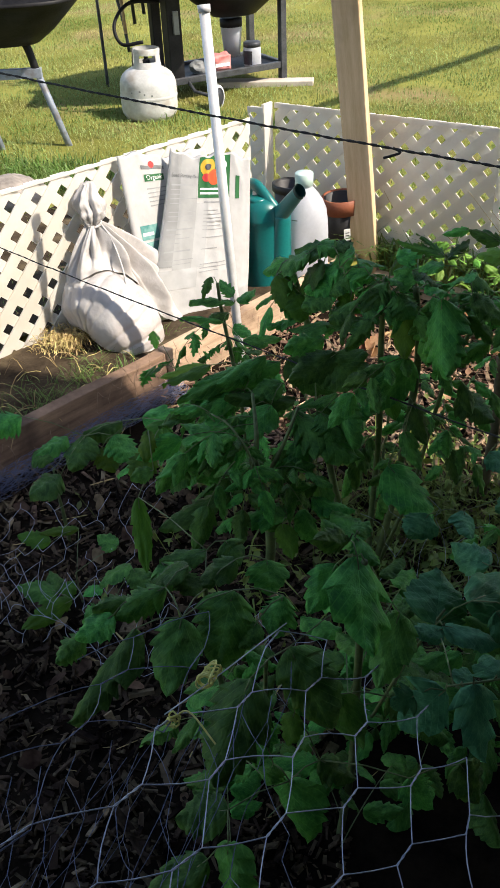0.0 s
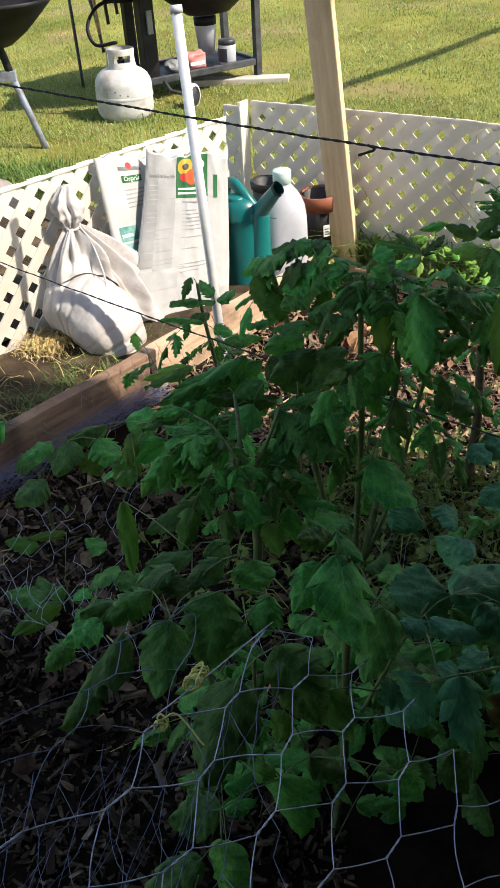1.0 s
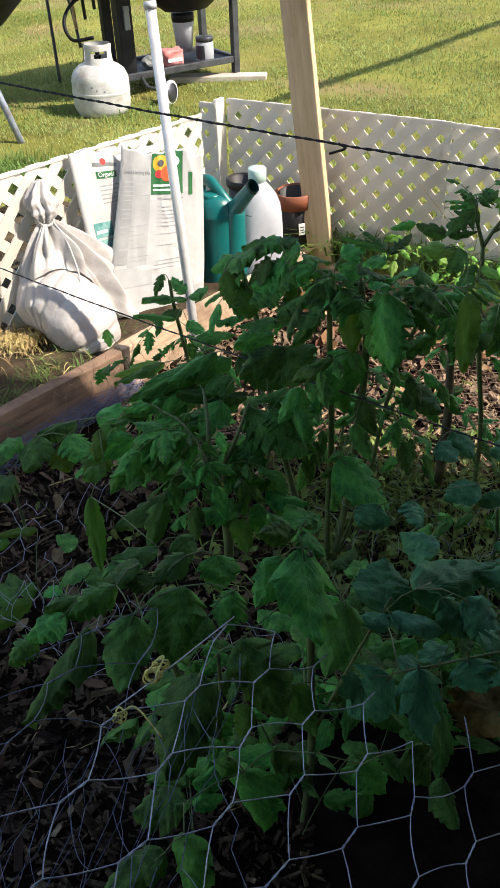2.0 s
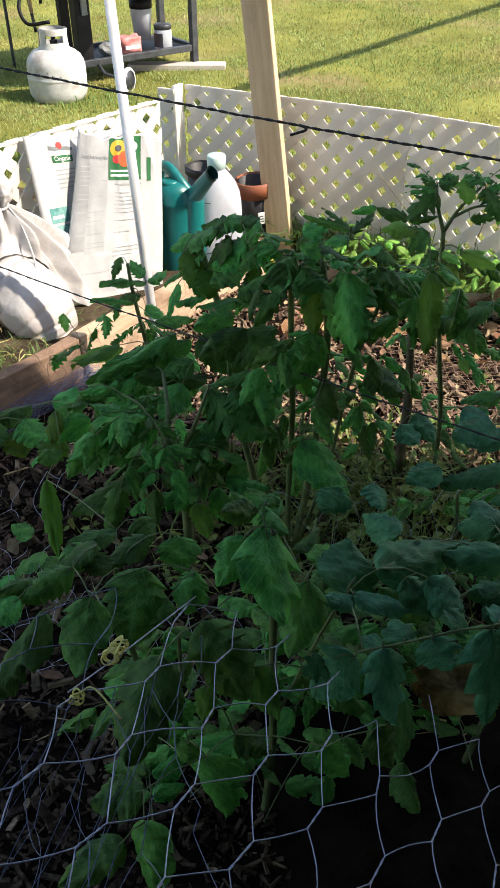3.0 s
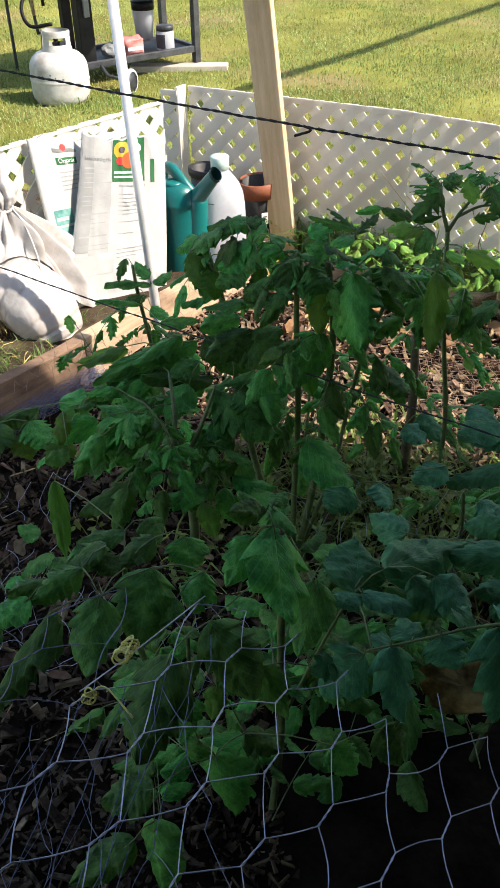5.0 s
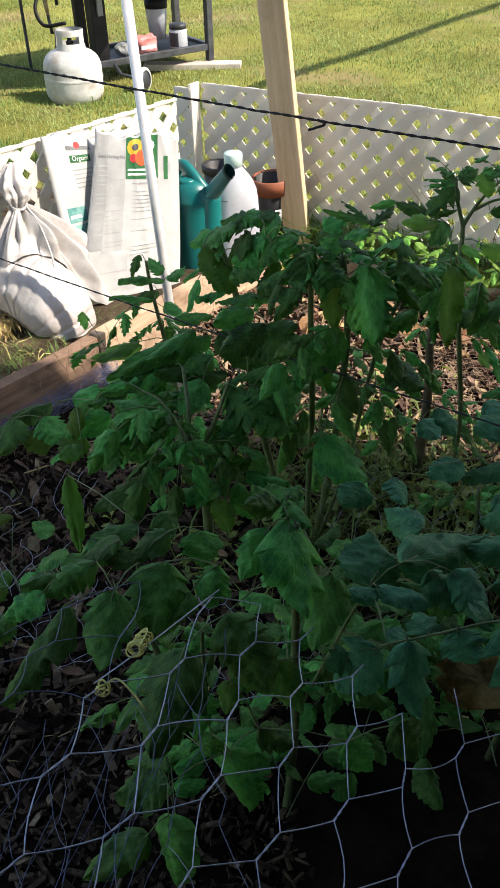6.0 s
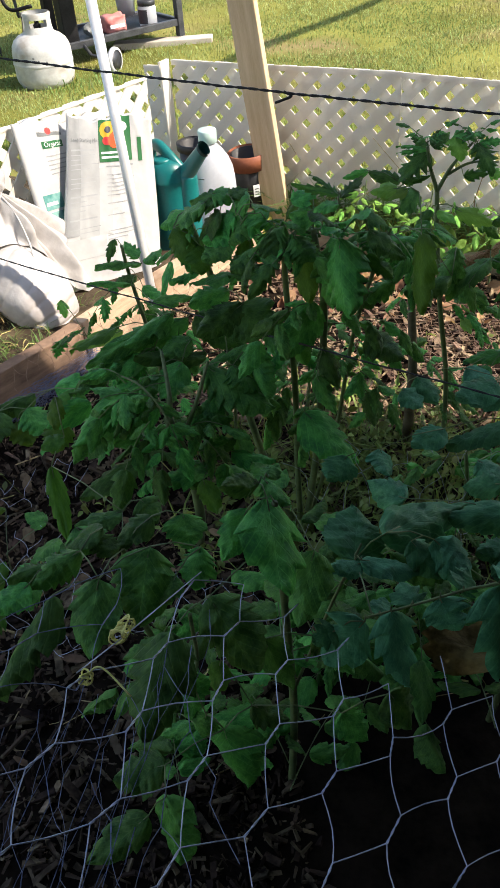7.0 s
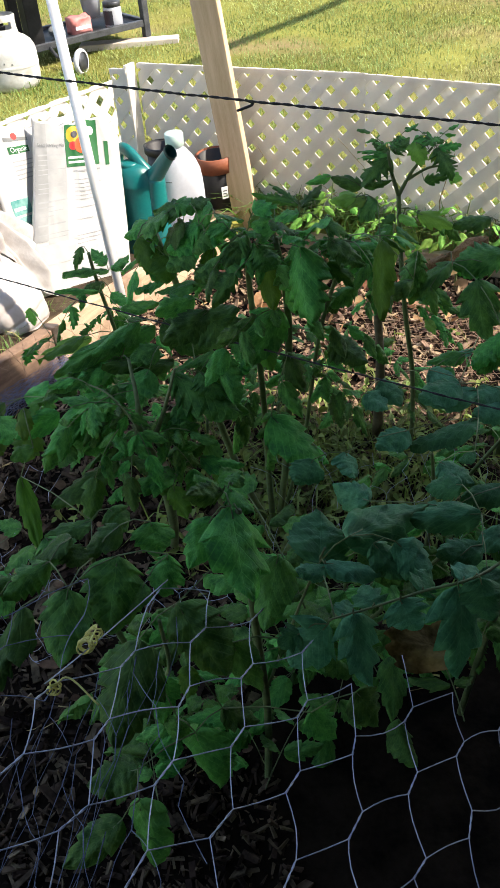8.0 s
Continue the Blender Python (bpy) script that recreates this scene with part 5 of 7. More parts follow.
        tube(bm, curve_pts(pts, 4), 0.0007, 5)
        if s < 0.9:
            tube(bm, curve_pts([c, c + Vector((0.012, 0.004, 0.004)), c + Vector((0.030, -0.012, -0.010))], 6), 0.0007, 6)
        single("twine_tie", bm, M_TIE, "bright yellow twine knotted round the chicken wire", "twine", "ties on the wire")


def far_wire():
    rnd = random.Random(4)
    # run along the board, upright and sagging
    ob = thing("chicken_wire", pose(0, 0, 0), "thin chicken wire standing before the bed board", "chicken wire", "runs of chicken wire")
    bm = bmesh.new()

    def place(u, v):
        p = BOARD_A + BOARD_D * (u - 1.0) + BOARD_N * (0.10 - 0.25 * v + 0.05 * bump_at(u * 3, v * 3))
        return Vector((p.x, p.y, -0.11 + v * 0.85 + 0.02 * bump_at(u * 4, v * 4, 2)))

    hex_net(bm, place, 32, 4, 0.0007, 0.005, rnd, keep=lambda u, v: v < 0.21 + 0.05 * math.sin(u * 9), twists=False, sides=4)
    tagged(part("netting", bm, M_RUSTWIRE, ob), kind="stuff")
    # runs between the plants
    ob = thing("chicken_wire", pose(0, 0, 0), "chicken wire sagging between the tomato plants", "chicken wire", "runs of chicken wire")
    bm = bmesh.new()

    def place3(u, v):
        return Vector((-0.75 + u * 0.95 + 0.05 * bump_at(u * 3, v * 4), 1.18 - 0.18 * u + 0.10 * bump_at(u * 3, v * 3, 2) + 0.25 * v, 0.10 - 0.10 * u + v * 0.55 + 0.05 * bump_at(u * 5, v * 3, 1.5)))

    hex_net(bm, lambda u, v: place3(u, v - 0.2), 22, 5, 0.00055, 0.005, rnd, twists=False, sides=3)
    tagged(part("netting", bm, M_WIRE, ob), kind="stuff")
    bm = bmesh.new()

    def place4(u, v):
        return Vector((0.16 + u * 0.8 + 0.03 * bump_at(u * 4, v * 4), 0.86 - 0.10 * u + 0.05 * bump_at(u * 3, v * 5, 2) + 0.2 * v, 0.28 + v * 0.75 + 0.03 * bump_at(u * 5, v * 3, 1.5)))

    hex_net(bm, place4, 9, 4, 0.00035, 0.006, rnd, twists=False, sides=3, drop=0.2)
    tagged(part("netting", bm, M_WIRE, ob), kind="stuff")
    # slack netting lying over the open mulch
    ob = thing("chicken_wire", pose(0, 0, 0), "slack chicken wire lying loosely over the shaded mulch", "chicken wire", "runs of chicken wire")
    bm = bmesh.new()

    def place5(u, v):
        return Vector((-0.66 + 0.98 * u + 0.02 * bump_at(u * 4, v * 5), 1.08 + 0.95 * v + 0.16 * u + 0.03 * bump_at(u * 5, v * 3, 2), 0.015 + 0.05 * u + 0.03 * bump_at(u * 5, v * 6, 1.5)))

    hex_net(bm, place5, 9, 6, 0.0005, 0.004, rnd, twists=False, sides=3, drop=0.35)
    tagged(part("netting", bm, M_WIRE, ob), kind="stuff")
    # at the back, square garden mesh lying on the mulch
    ob = thing("garden_mesh", pose(0, 0, 0), "thin wire garden mesh lying over sunlit mulch", "wire mesh")
    bm = bmesh.new()
    for k in range(26):
        pts = [Vector((0.62 + 0.028 * k + 0.02 * bump_at(k, t), 1.75 + 0.05 * t - 0.006 * k, soil_z(0.62 + 0.028 * k, 1.75 + 0.05 * t) + 0.035 + 0.02 * bump_at(k * 0.3, t * 0.7))) for t in range(9)]
        tube(bm, pts, 0.0006, 3, cap=False)
    for t in range(16):
        pts = [Vector((0.62 + 0.06 * k, 1.75 + 0.027 * t - 0.012 * k, soil_z(0.62 + 0.06 * k, 1.75 + 0.027 * t) + 0.035 + 0.02 * bump_at(k * 0.6, t * 0.4))) for k in range(13)]
        tube(bm, pts, 0.0006, 3, cap=False)
    tagged(part("netting", bm, M_RUSTWIRE, ob), kind="stuff")
    # the rolled-up rest of the netting, on the soil along the board
    for a, b, rr in ((-1.25, -0.01, 0.034),):
        bm = bmesh.new()
        for turn in range(4):
            r = rr * (0.35 + 0.65 * turn / 3)
            n = int((b - a) / 0.022)
            for k in range(n):
                for q in range(7):
                    ang = 2 * math.pi * (q + 0.5 * (k % 2)) / 7 + turn
                    def on(kk, an):
                        p = BOARD_A + BOARD_D * (a + kk * 0.022) + BOARD_N * (0.075 + r * math.cos(an) + 0.01 * bump_at(kk * 0.2, turn))
                        return Vector((p.x, p.y, -0.075 + rr * 0.6 + r * math.sin(an)))
                    step = math.pi / 7
                    p0 = on(k, ang)
                    tube(bm, [p0, on(k + 0.4, ang)], 0.0008, 3, cap=False)
                    tube(bm, [on(k + 0.4, ang), on(k + 1, ang + step)], 0.0007, 3, cap=False)
                    tube(bm, [on(k + 0.4, ang), on(k + 1, ang - step)], 0.0007, 3, cap=False)
        single("wire_roll", bm, M_WIRE_SHADED, "rolled-up spare chicken wire lying along the board", "wire roll", "rolls of wire")


near_wire()
far_wire()


# ---- tomato plants ----
def leaflet_mesh(seed, teeth=0.18, lobes=4, droop=0.25, quilt=0.03, mat=None, cup=0.22, full=0.8, folds=0.0):
    """One leaflet, 1 long along +y and 1 wide: toothed towards its tip, its margins drooping, bulging between the veins."""
    rnd = random.Random(seed)
    nt, ns = 40, 5
    verts, faces = [], []
    bite = [rnd.uniform(0.3, 1.3) for _ in range(2 * lobes + 4)]
    off = [rnd.uniform(-0.12, 0.12), rnd.uniform(-0.12, 0.12)]
    ph, tw = rnd.uniform(0, 6), rnd.uniform(-0.14, 0.14)
    cups = (cup * rnd.uniform(0.4, 1.5), cup * rnd.uniform(0.4, 1.5))
    for i in range(nt + 1):
        t = i / nt
        half = 0.5 * (t / full) ** (full * 1.25) * ((1 - t) / (1 - full)) ** ((1 - full) * 1.25) + (0.01 if i < 2 else 0.0)
        for j in range(-ns, ns + 1):
            s = j / ns
            d = 1 if j > 0 else 0
            run = max(0.0, t * lobes + off[d])
            saw = run % 1.0
            cut = bite[2 * int(run) + d]
            x = s * half * (1 + teeth * (0.35 - cut * (1 - saw)) * s * s)
            y = t + 0.12 * teeth * s * s * saw * (1 - t)
            vein = ((t - abs(x) * 0.75) / 0.135) % 1.0
            z = -cups[d] * s * s * (0.4 + half) - droop * t * t + 0.10 * droop * t
            z += quilt * (1 - abs(2 * vein - 1) ** 2.2) * (1 - abs(s) ** 3) * min(1, 3 * abs(s)) - 0.010 * (1 - min(1, 4 * abs(s)))
            z += 0.05 * math.sin(3.2 * t + ph) * s + 0.035 * math.sin(13 * t + ph + 2 * d) * abs(s) ** 2
            z += 0.05 * noise.noise(Vector((x * 4 + seed, y * 4, seed * 1.7))) + folds * noise.noise(Vector((x * 9, y * 9, seed * 2.3)))
            verts.append((x + tw * t * t, y, z))
    n = 2 * ns + 1
    for i in range(nt):
        for j in range(2 * ns):
            a = i * n + j
            faces.append((a, a + 1, a + n + 1, a + n))
    return mesh_from("leaf", verts, faces, mat, True)


BROAD = [leaflet_mesh(s, 0.30 + 0.08 * (s % 3), 5 + s % 3, 0.04 + 0.06 * (s % 4), 0.024, M_LEAF, 0.12 + 0.12 * (s % 3), 0.34 + 0.03 * (s % 3), 0.045) for s in range(10)]
LOBED = [leaflet_mesh(20 + s, 0.40 + 0.1 * (s % 2), 3 + s % 3, 0.12 + 0.14 * (s % 3), 0.024, M_LEAF, 0.14, 0.33, 0.02) for s in range(6)]
FEATHER = [leaflet_mesh(80 + s, 0.92, 5 + s % 2, 0.18 + 0.1 * s, 0.012, M_LEAF, 0.12, 0.33) for s in range(3)]
BLUISH = [leaflet_mesh(120 + s, 0.55, 3 + s % 2, 0.10 + 0.1 * (s % 3), 0.020, M_LEAF_BLUE, 0.14, 0.35, 0.02) for s in range(5)]
BLUISH_BROAD = [leaflet_mesh(140 + s, 0.24, 5 + s % 3, 0.06 + 0.06 * (s % 3), 0.024, M_LEAF_BLUE, 0.16 + 0.1 * (s % 2), 0.36, 0.04) for s in range(5)]
BROWN = [leaflet_mesh(90 + s, 0.2, 5, 0.5, 0.03, M_DRYLEAF, 0.3, 0.4, 0.06) for s in range(2)]
LIGHT = [leaflet_mesh(40 + s, 0.45, 3 + s % 2, 0.12 + 0.1 * (s % 3), 0.016, M_LEAF_LIGHT, 0.12, 0.34) for s in range(5)]
YELLOW = [leaflet_mesh(60 + s, 0.28, 6, 0.12, 0.018, M_LEAF_YELLOW, 0.14, 0.40, 0.03) for s in range(3)]


class Plant:
    """A tomato plant: one mesh of stems and stalks, and its leaves, each a part."""

    def __init__(self, base, label, seed, stem_mat=M_STEM):
        self.ob = thing("tomato_plant", pose(*base), label, "tomato plant", "tomato plants in the bed")
        self.base, self.rnd, self.bm, self.mat = Vector(base), random.Random(seed), bmesh.new(), stem_mat
        self.count = 0

    def stem(self, pts, r, r_end):
        pts = curve_pts([Vector(p) - self.base for p in pts], 7)
        tube(self.bm, pts, r, 8, r_end)
        return [p + self.base for p in pts]

    def leaf(self, a, b, width, kind, face=None, roll=0.0):
        """A leaflet from a to b, its upper side turned towards face."""
        a, b = Vector(a), Vector(b)
        y = b - a
        l = y.length
        y.normalize()
        up = Vector(face) if face is not None else Vector((self.rnd.gauss(0, 0.5), -0.2 + self.rnd.gauss(0, 0.5), 1.0))
        z = (up - y * up.dot(y))
        z = z.normalized() if z.length > 0.05 else y.orthogonal().normalized()
        x = y.cross(z)
        me = self.rnd.choice(kind)
        k = width
        m = Matrix((x, y, z)).transposed().to_4x4()
        m = Matrix.Translation(a - self.base) @ m @ Matrix.Rotation(math.radians(roll), 4, "Y") @ Matrix.Diagonal((k, l, 0.5 * (k + l), 1))
        ob = new("leaf", me)
        ob.parent = self.ob
        ob.matrix_basis = m
        self.count += 1
        return ob

    def stalk(self, pts, r=0.0016, r_end=0.0009):
        tube(self.bm, [Vector(p) - self.base for p in pts], r, 5, r_end)

    def compound(self, base, way, length, size, kind, droop=0.5, pairs=3, stalk=True):
        """A leaf of paired leaflets on a bending stalk."""
        way = Vector(way).normalized()
        pts, p, d = [Vector(base)], Vector(base), way.copy()
        n = 2 * pairs + 2
        for i in range(n):
            d = (d + Vector((0, 0, -droop / n))).normalized()
            p = p + d * length / n
            pts.append(p.copy())
        if stalk:
            self.stalk(pts, 0.0011 * max(0.7, length / 0.2), 0.0006)
        side = way.cross(Vector((0, 0, 1)))
        side = side.normalized() if side.length > 0.1 else Vector((1, 0, 0))
        for i in range(pairs):
            q = pts[2 + 2 * i]
            d = (pts[3 + 2 * i] - q).normalized()
            for s in (-1, 1):
                k = size * (0.65 + 0.35 * (i + 1) / pairs) * self.rnd.uniform(0.75, 1.15)
                t = q + (side * s * 0.85 + d * 0.55 + Vector((0, 0, self.rnd.uniform(-0.55, 0.1)))).normalized() * k
                self.leaf(q + side * s * 0.004, t, k * self.rnd.uniform(0.38, 0.52), kind)
        d = (pts[-1] - pts[-2]).normalized()
        k = size * self.rnd.uniform(1.0, 1.3)
        self.leaf(pts[-1], pts[-1] + (d + Vector((0, 0, -0.15))).normalized() * k, k * 0.50, kind)

    def key_leaves(self, rows, anchor, up=(0, -0.25, 1), grow=1.0, kind=None):
        """Leaves set by hand, each tied to the nearest anchor point of a stem by a thin stalk."""
        anchor = list(anchor)
        for x0, y0, z0, x1, y1, z1, w, shape in rows:
            a, b = Vector((x0, y0, z0)), Vector((x1, y1, z1))
            f = Vector(up) + Vector((self.rnd.gauss(0, 0.2), self.rnd.gauss(0, 0.2), 0))
            self.leaf(a, b, w * grow, kind or (BROAD, LOBED, YELLOW, LIGHT, BROWN, FEATHER)[shape], f, self.rnd.gauss(0, 9))
            p = min(anchor, key=lambda q: (q - a).length)
            m = p.lerp(a, 0.5) + Vector((0, 0, 0.006))
            self.stalk([p, m, a, a.lerp(b, 0.15)], 0.0008, 0.0006)
            anchor.append(a)

    def done(self):
        part("stem", self.bm, self.mat, self.ob, "hairy green stems and leaf stalks")


FRONT_MIDDLE = [
    (0.082, 0.525, 0.692, 0.084, 0.443, 0.664, 0.060, 1),
    (0.065, 0.530, 0.678, 0.038, 0.490, 0.662, 0.034, 0),
    (0.118, 0.500, 0.647, 0.092, 0.450, 0.611, 0.041, 0),
    (0.078, 0.550, 0.688, 0.050, 0.530, 0.711, 0.023, 0),
    (0.083, 0.550, 0.691, 0.100, 0.520, 0.687, 0.026, 0),
    (0.073, 0.550, 0.688, 0.057, 0.570, 0.699, 0.021, 0),
    (0.087, 0.560, 0.685, 0.097, 0.580, 0.686, 0.019, 0),
    (0.022, 0.500, 0.606, 0.052, 0.440, 0.565, 0.052, 0),
    (-0.013, 0.460, 0.614, -0.050, 0.390, 0.569, 0.060, 0),
    (0.025, 0.470, 0.552, 0.014, 0.450, 0.532, 0.025, 2),
    (0.049, 0.470, 0.477, 0.084, 0.460, 0.457, 0.030, 0),
    (0.019, 0.460, 0.459, 0.028, 0.430, 0.397, 0.058, 0),
]
FRONT_MIDDLE_LOW = [
    (-0.041, 0.440, 0.444, -0.093, 0.440, 0.439, 0.046, 0),
    (-0.039, 0.400, 0.459, -0.044, 0.360, 0.402, 0.045, 0),
    (-0.060, 0.400, 0.430, -0.121, 0.370, 0.407, 0.036, 0),
    (0.004, 0.470, 0.472, -0.008, 0.460, 0.452, 0.029, 0),
    (0.137, 0.470, 0.443, 0.158, 0.450, 0.413, 0.036, 0),
    (0.116, 0.500, 0.531, 0.145, 0.490, 0.510, 0.034, 0),
    (0.184, 0.470, 0.465, 0.207, 0.450, 0.435, 0.042, 0),
    (0.067, 0.500, 0.537, 0.086, 0.470, 0.488, 0.034, 0),
    (-0.012, 0.500, 0.504, -0.007, 0.470, 0.465, 0.041, 0),
]
FRONT_RIGHT = [
    (0.173, 0.445, 0.619, 0.182, 0.400, 0.570, 0.039, 1),
    (0.263, 0.440, 0.640, 0.259, 0.380, 0.592, 0.052, 1),
    (0.214, 0.445, 0.628, 0.222, 0.420, 0.614, 0.034, 1),
    (0.152, 0.450, 0.605, 0.112, 0.430, 0.581, 0.046, 1),
    (0.127, 0.450, 0.599, 0.106, 0.440, 0.597, 0.025, 1),
    (0.194, 0.450, 0.617, 0.189, 0.475, 0.625, 0.029, 1),
    (0.235, 0.450, 0.626, 0.251, 0.470, 0.631, 0.026, 1),
    (0.271, 0.450, 0.632, 0.293, 0.470, 0.633, 0.027, 1),
    (0.166, 0.450, 0.607, 0.177, 0.470, 0.610, 0.023, 1),
    (0.282, 0.440, 0.645, 0.280, 0.410, 0.625, 0.035, 1),
]
FRONT_RIGHT_HIGH = [
    (0.165, 0.550, 0.574, 0.183, 0.610, 0.595, 0.064, 0),
    (0.196, 0.550, 0.606, 0.304, 0.630, 0.566, 0.052, 0),
    (0.166, 0.530, 0.595, 0.224, 0.520, 0.584, 0.034, 0),
    (0.168, 0.530, 0.590, 0.136, 0.520, 0.600, 0.026, 0),
    (0.239, 0.540, 0.599, 0.270, 0.500, 0.580, 0.041, 0),
    (0.217, 0.540, 0.601, 0.241, 0.510, 0.576, 0.033, 0),
    (0.344, 0.580, 0.577, 0.262, 0.600, 0.571, 0.038, 0),
    (0.330, 0.540, 0.575, 0.282, 0.530, 0.581, 0.036, 0),
    (0.302, 0.530, 0.573, 0.315, 0.510, 0.553, 0.033, 0),
    (0.246, 0.660, 0.543, 0.209, 0.700, 0.536, 0.039, 0),
    (0.355, 0.660, 0.546, 0.317, 0.680, 0.535, 0.033, 0),
]
FRONT_LEFT = [
    (-0.076, 0.530, 0.615, -0.094, 0.470, 0.581, 0.047, 0),
    (-0.029, 0.560, 0.618, -0.046, 0.500, 0.582, 0.060, 0),
    (-0.121, 0.530, 0.602, -0.187, 0.470, 0.550, 0.048, 0),
    (-0.095, 0.570, 0.614, -0.145, 0.550, 0.604, 0.031, 0),
    (-0.062, 0.660, 0.577, -0.110, 0.640, 0.581, 0.030, 0),
    (-0.028, 0.620, 0.601, -0.072, 0.600, 0.587, 0.031, 0),
    (-0.105, 0.620, 0.599, -0.079, 0.590, 0.593, 0.042, 0),
    (0.003, 0.620, 0.599, 0.008, 0.590, 0.580, 0.046, 0),
    (0.019, 0.560, 0.609, 0.002, 0.530, 0.590, 0.036, 0),
    (-0.041, 0.660, 0.590, -0.021, 0.640, 0.578, 0.035, 0),
    (-0.075, 0.600, 0.613, -0.118, 0.600, 0.598, 0.030, 0),
    (-0.126, 0.570, 0.599, -0.167, 0.560, 0.602, 0.025, 0),
]
FRONT_LEFT_LOW = [
    (-0.145, 0.550, 0.599, -0.180, 0.530, 0.586, 0.034, 0),
    (-0.181, 0.560, 0.559, -0.211, 0.540, 0.549, 0.027, 0),
    (-0.134, 0.580, 0.586, -0.181, 0.570, 0.573, 0.024, 0),
    (-0.156, 0.800, 0.539, -0.150, 0.740, 0.463, 0.025, 2),
    (-0.136, 0.820, 0.566, -0.165, 0.810, 0.565, 0.028, 2),
    (-0.143, 0.860, 0.599, -0.151, 0.830, 0.572, 0.027, 2),
    (-0.080, 0.600, 0.602, -0.069, 0.580, 0.590, 0.029, 0),
    (-0.008, 0.540, 0.595, -0.023, 0.520, 0.580, 0.027, 0),
]
MIDDLE_LEFT = [
    (-0.049, 0.930, 0.437, -0.157, 0.900, 0.408, 0.047, 0),
    (0.027, 0.900, 0.424, -0.047, 0.890, 0.422, 0.047, 0),
    (0.032, 0.880, 0.428, -0.003, 0.920, 0.429, 0.035, 0),
    (0.068, 0.920, 0.431, 0.129, 0.900, 0.422, 0.041, 0),
    (-0.042, 0.880, 0.434, -0.071, 0.870, 0.419, 0.038, 0),
    (0.024, 0.860, 0.435, 0.032, 0.830, 0.394, 0.034, 2),
    (-0.048, 0.980, 0.526, -0.156, 0.930, 0.472, 0.053, 0),
    (-0.064, 0.980, 0.521, -0.038, 0.940, 0.472, 0.061, 0),
    (-0.087, 0.960, 0.481, -0.079, 0.940, 0.434, 0.057, 0),
    (0.022, 0.920, 0.437, 0.080, 0.940, 0.439, 0.036, 0),
    (-0.113, 0.950, 0.465, -0.138, 0.930, 0.442, 0.036, 0),
    (-0.004, 0.900, 0.424, 0.019, 0.880, 0.403, 0.032, 0),
]
MIDDLE_LEFT_TOP = [
    (0.030, 1.070, 0.571, -0.100, 1.030, 0.574, 0.035, 0),
    (0.051, 1.040, 0.523, -0.049, 1.000, 0.556, 0.039, 0),
    (0.043, 1.080, 0.571, 0.106, 1.040, 0.528, 0.059, 0),
    (0.087, 1.030, 0.523, 0.131, 0.980, 0.478, 0.042, 0),
    (-0.005, 1.030, 0.502, -0.076, 0.990, 0.511, 0.037, 0),
    (-0.036, 1.070, 0.538, -0.085, 1.030, 0.532, 0.034, 0),
    (0.006, 1.090, 0.523, 0.028, 1.050, 0.486, 0.040, 0),
]
MIDDLE_LEFT_HIGH = [
    (-0.025, 1.030, 0.547, -0.132, 1.000, 0.530, 0.045, 0),
    (0.009, 1.060, 0.587, -0.068, 1.020, 0.570, 0.041, 0),
    (-0.020, 1.050, 0.576, -0.120, 1.000, 0.556, 0.038, 0),
    (-0.076, 1.080, 0.562, -0.150, 1.060, 0.549, 0.034, 2),
    (0.045, 0.970, 0.547, 0.134, 0.910, 0.506, 0.072, 0),
    (-0.043, 1.020, 0.548, -0.084, 0.990, 0.522, 0.046, 0),
    (0.014, 0.990, 0.546, -0.027, 0.950, 0.518, 0.048, 0),
    (0.084, 0.970, 0.544, 0.112, 0.930, 0.527, 0.055, 0),
    (0.026, 0.950, 0.495, 0.036, 0.930, 0.469, 0.032, 0),
    (0.046, 0.960, 0.501, 0.075, 0.920, 0.473, 0.045, 0),
    (-0.094, 1.020, 0.524, -0.154, 1.000, 0.512, 0.030, 0),
    (0.031, 1.030, 0.558, -0.018, 1.010, 0.554, 0.039, 0),
]
CROWN = [
    (0.222, 0.911, 0.743, 0.214, 0.843, 0.675, 0.055, 0),
    (0.316, 0.888, 0.748, 0.300, 0.830, 0.674, 0.036, 2),
    (0.097, 1.042, 0.754, 0.051, 1.066, 0.754, 0.035, 1),
    (0.084, 1.051, 0.747, 0.035, 1.058, 0.734, 0.038, 1),
    (0.044, 1.068, 0.732, 0.006, 1.072, 0.717, 0.031, 1),
    (0.105, 1.033, 0.758, 0.130, 1.045, 0.766, 0.024, 1),
    (0.026, 1.042, 0.722, 0.041, 1.004, 0.688, 0.033, 2),
    (0.058, 1.022, 0.702, 0.058, 0.988, 0.679, 0.036, 2),
    (0.124, 1.001, 0.714, 0.097, 0.982, 0.693, 0.023, 2),
    (0.109, 1.014, 0.741, 0.071, 1.022, 0.727, 0.040, 1),
    (0.128, 0.990, 0.764, 0.163, 0.974, 0.761, 0.035, 1),
    (0.115, 1.001, 0.737, 0.091, 0.993, 0.715, 0.036, 1),
]
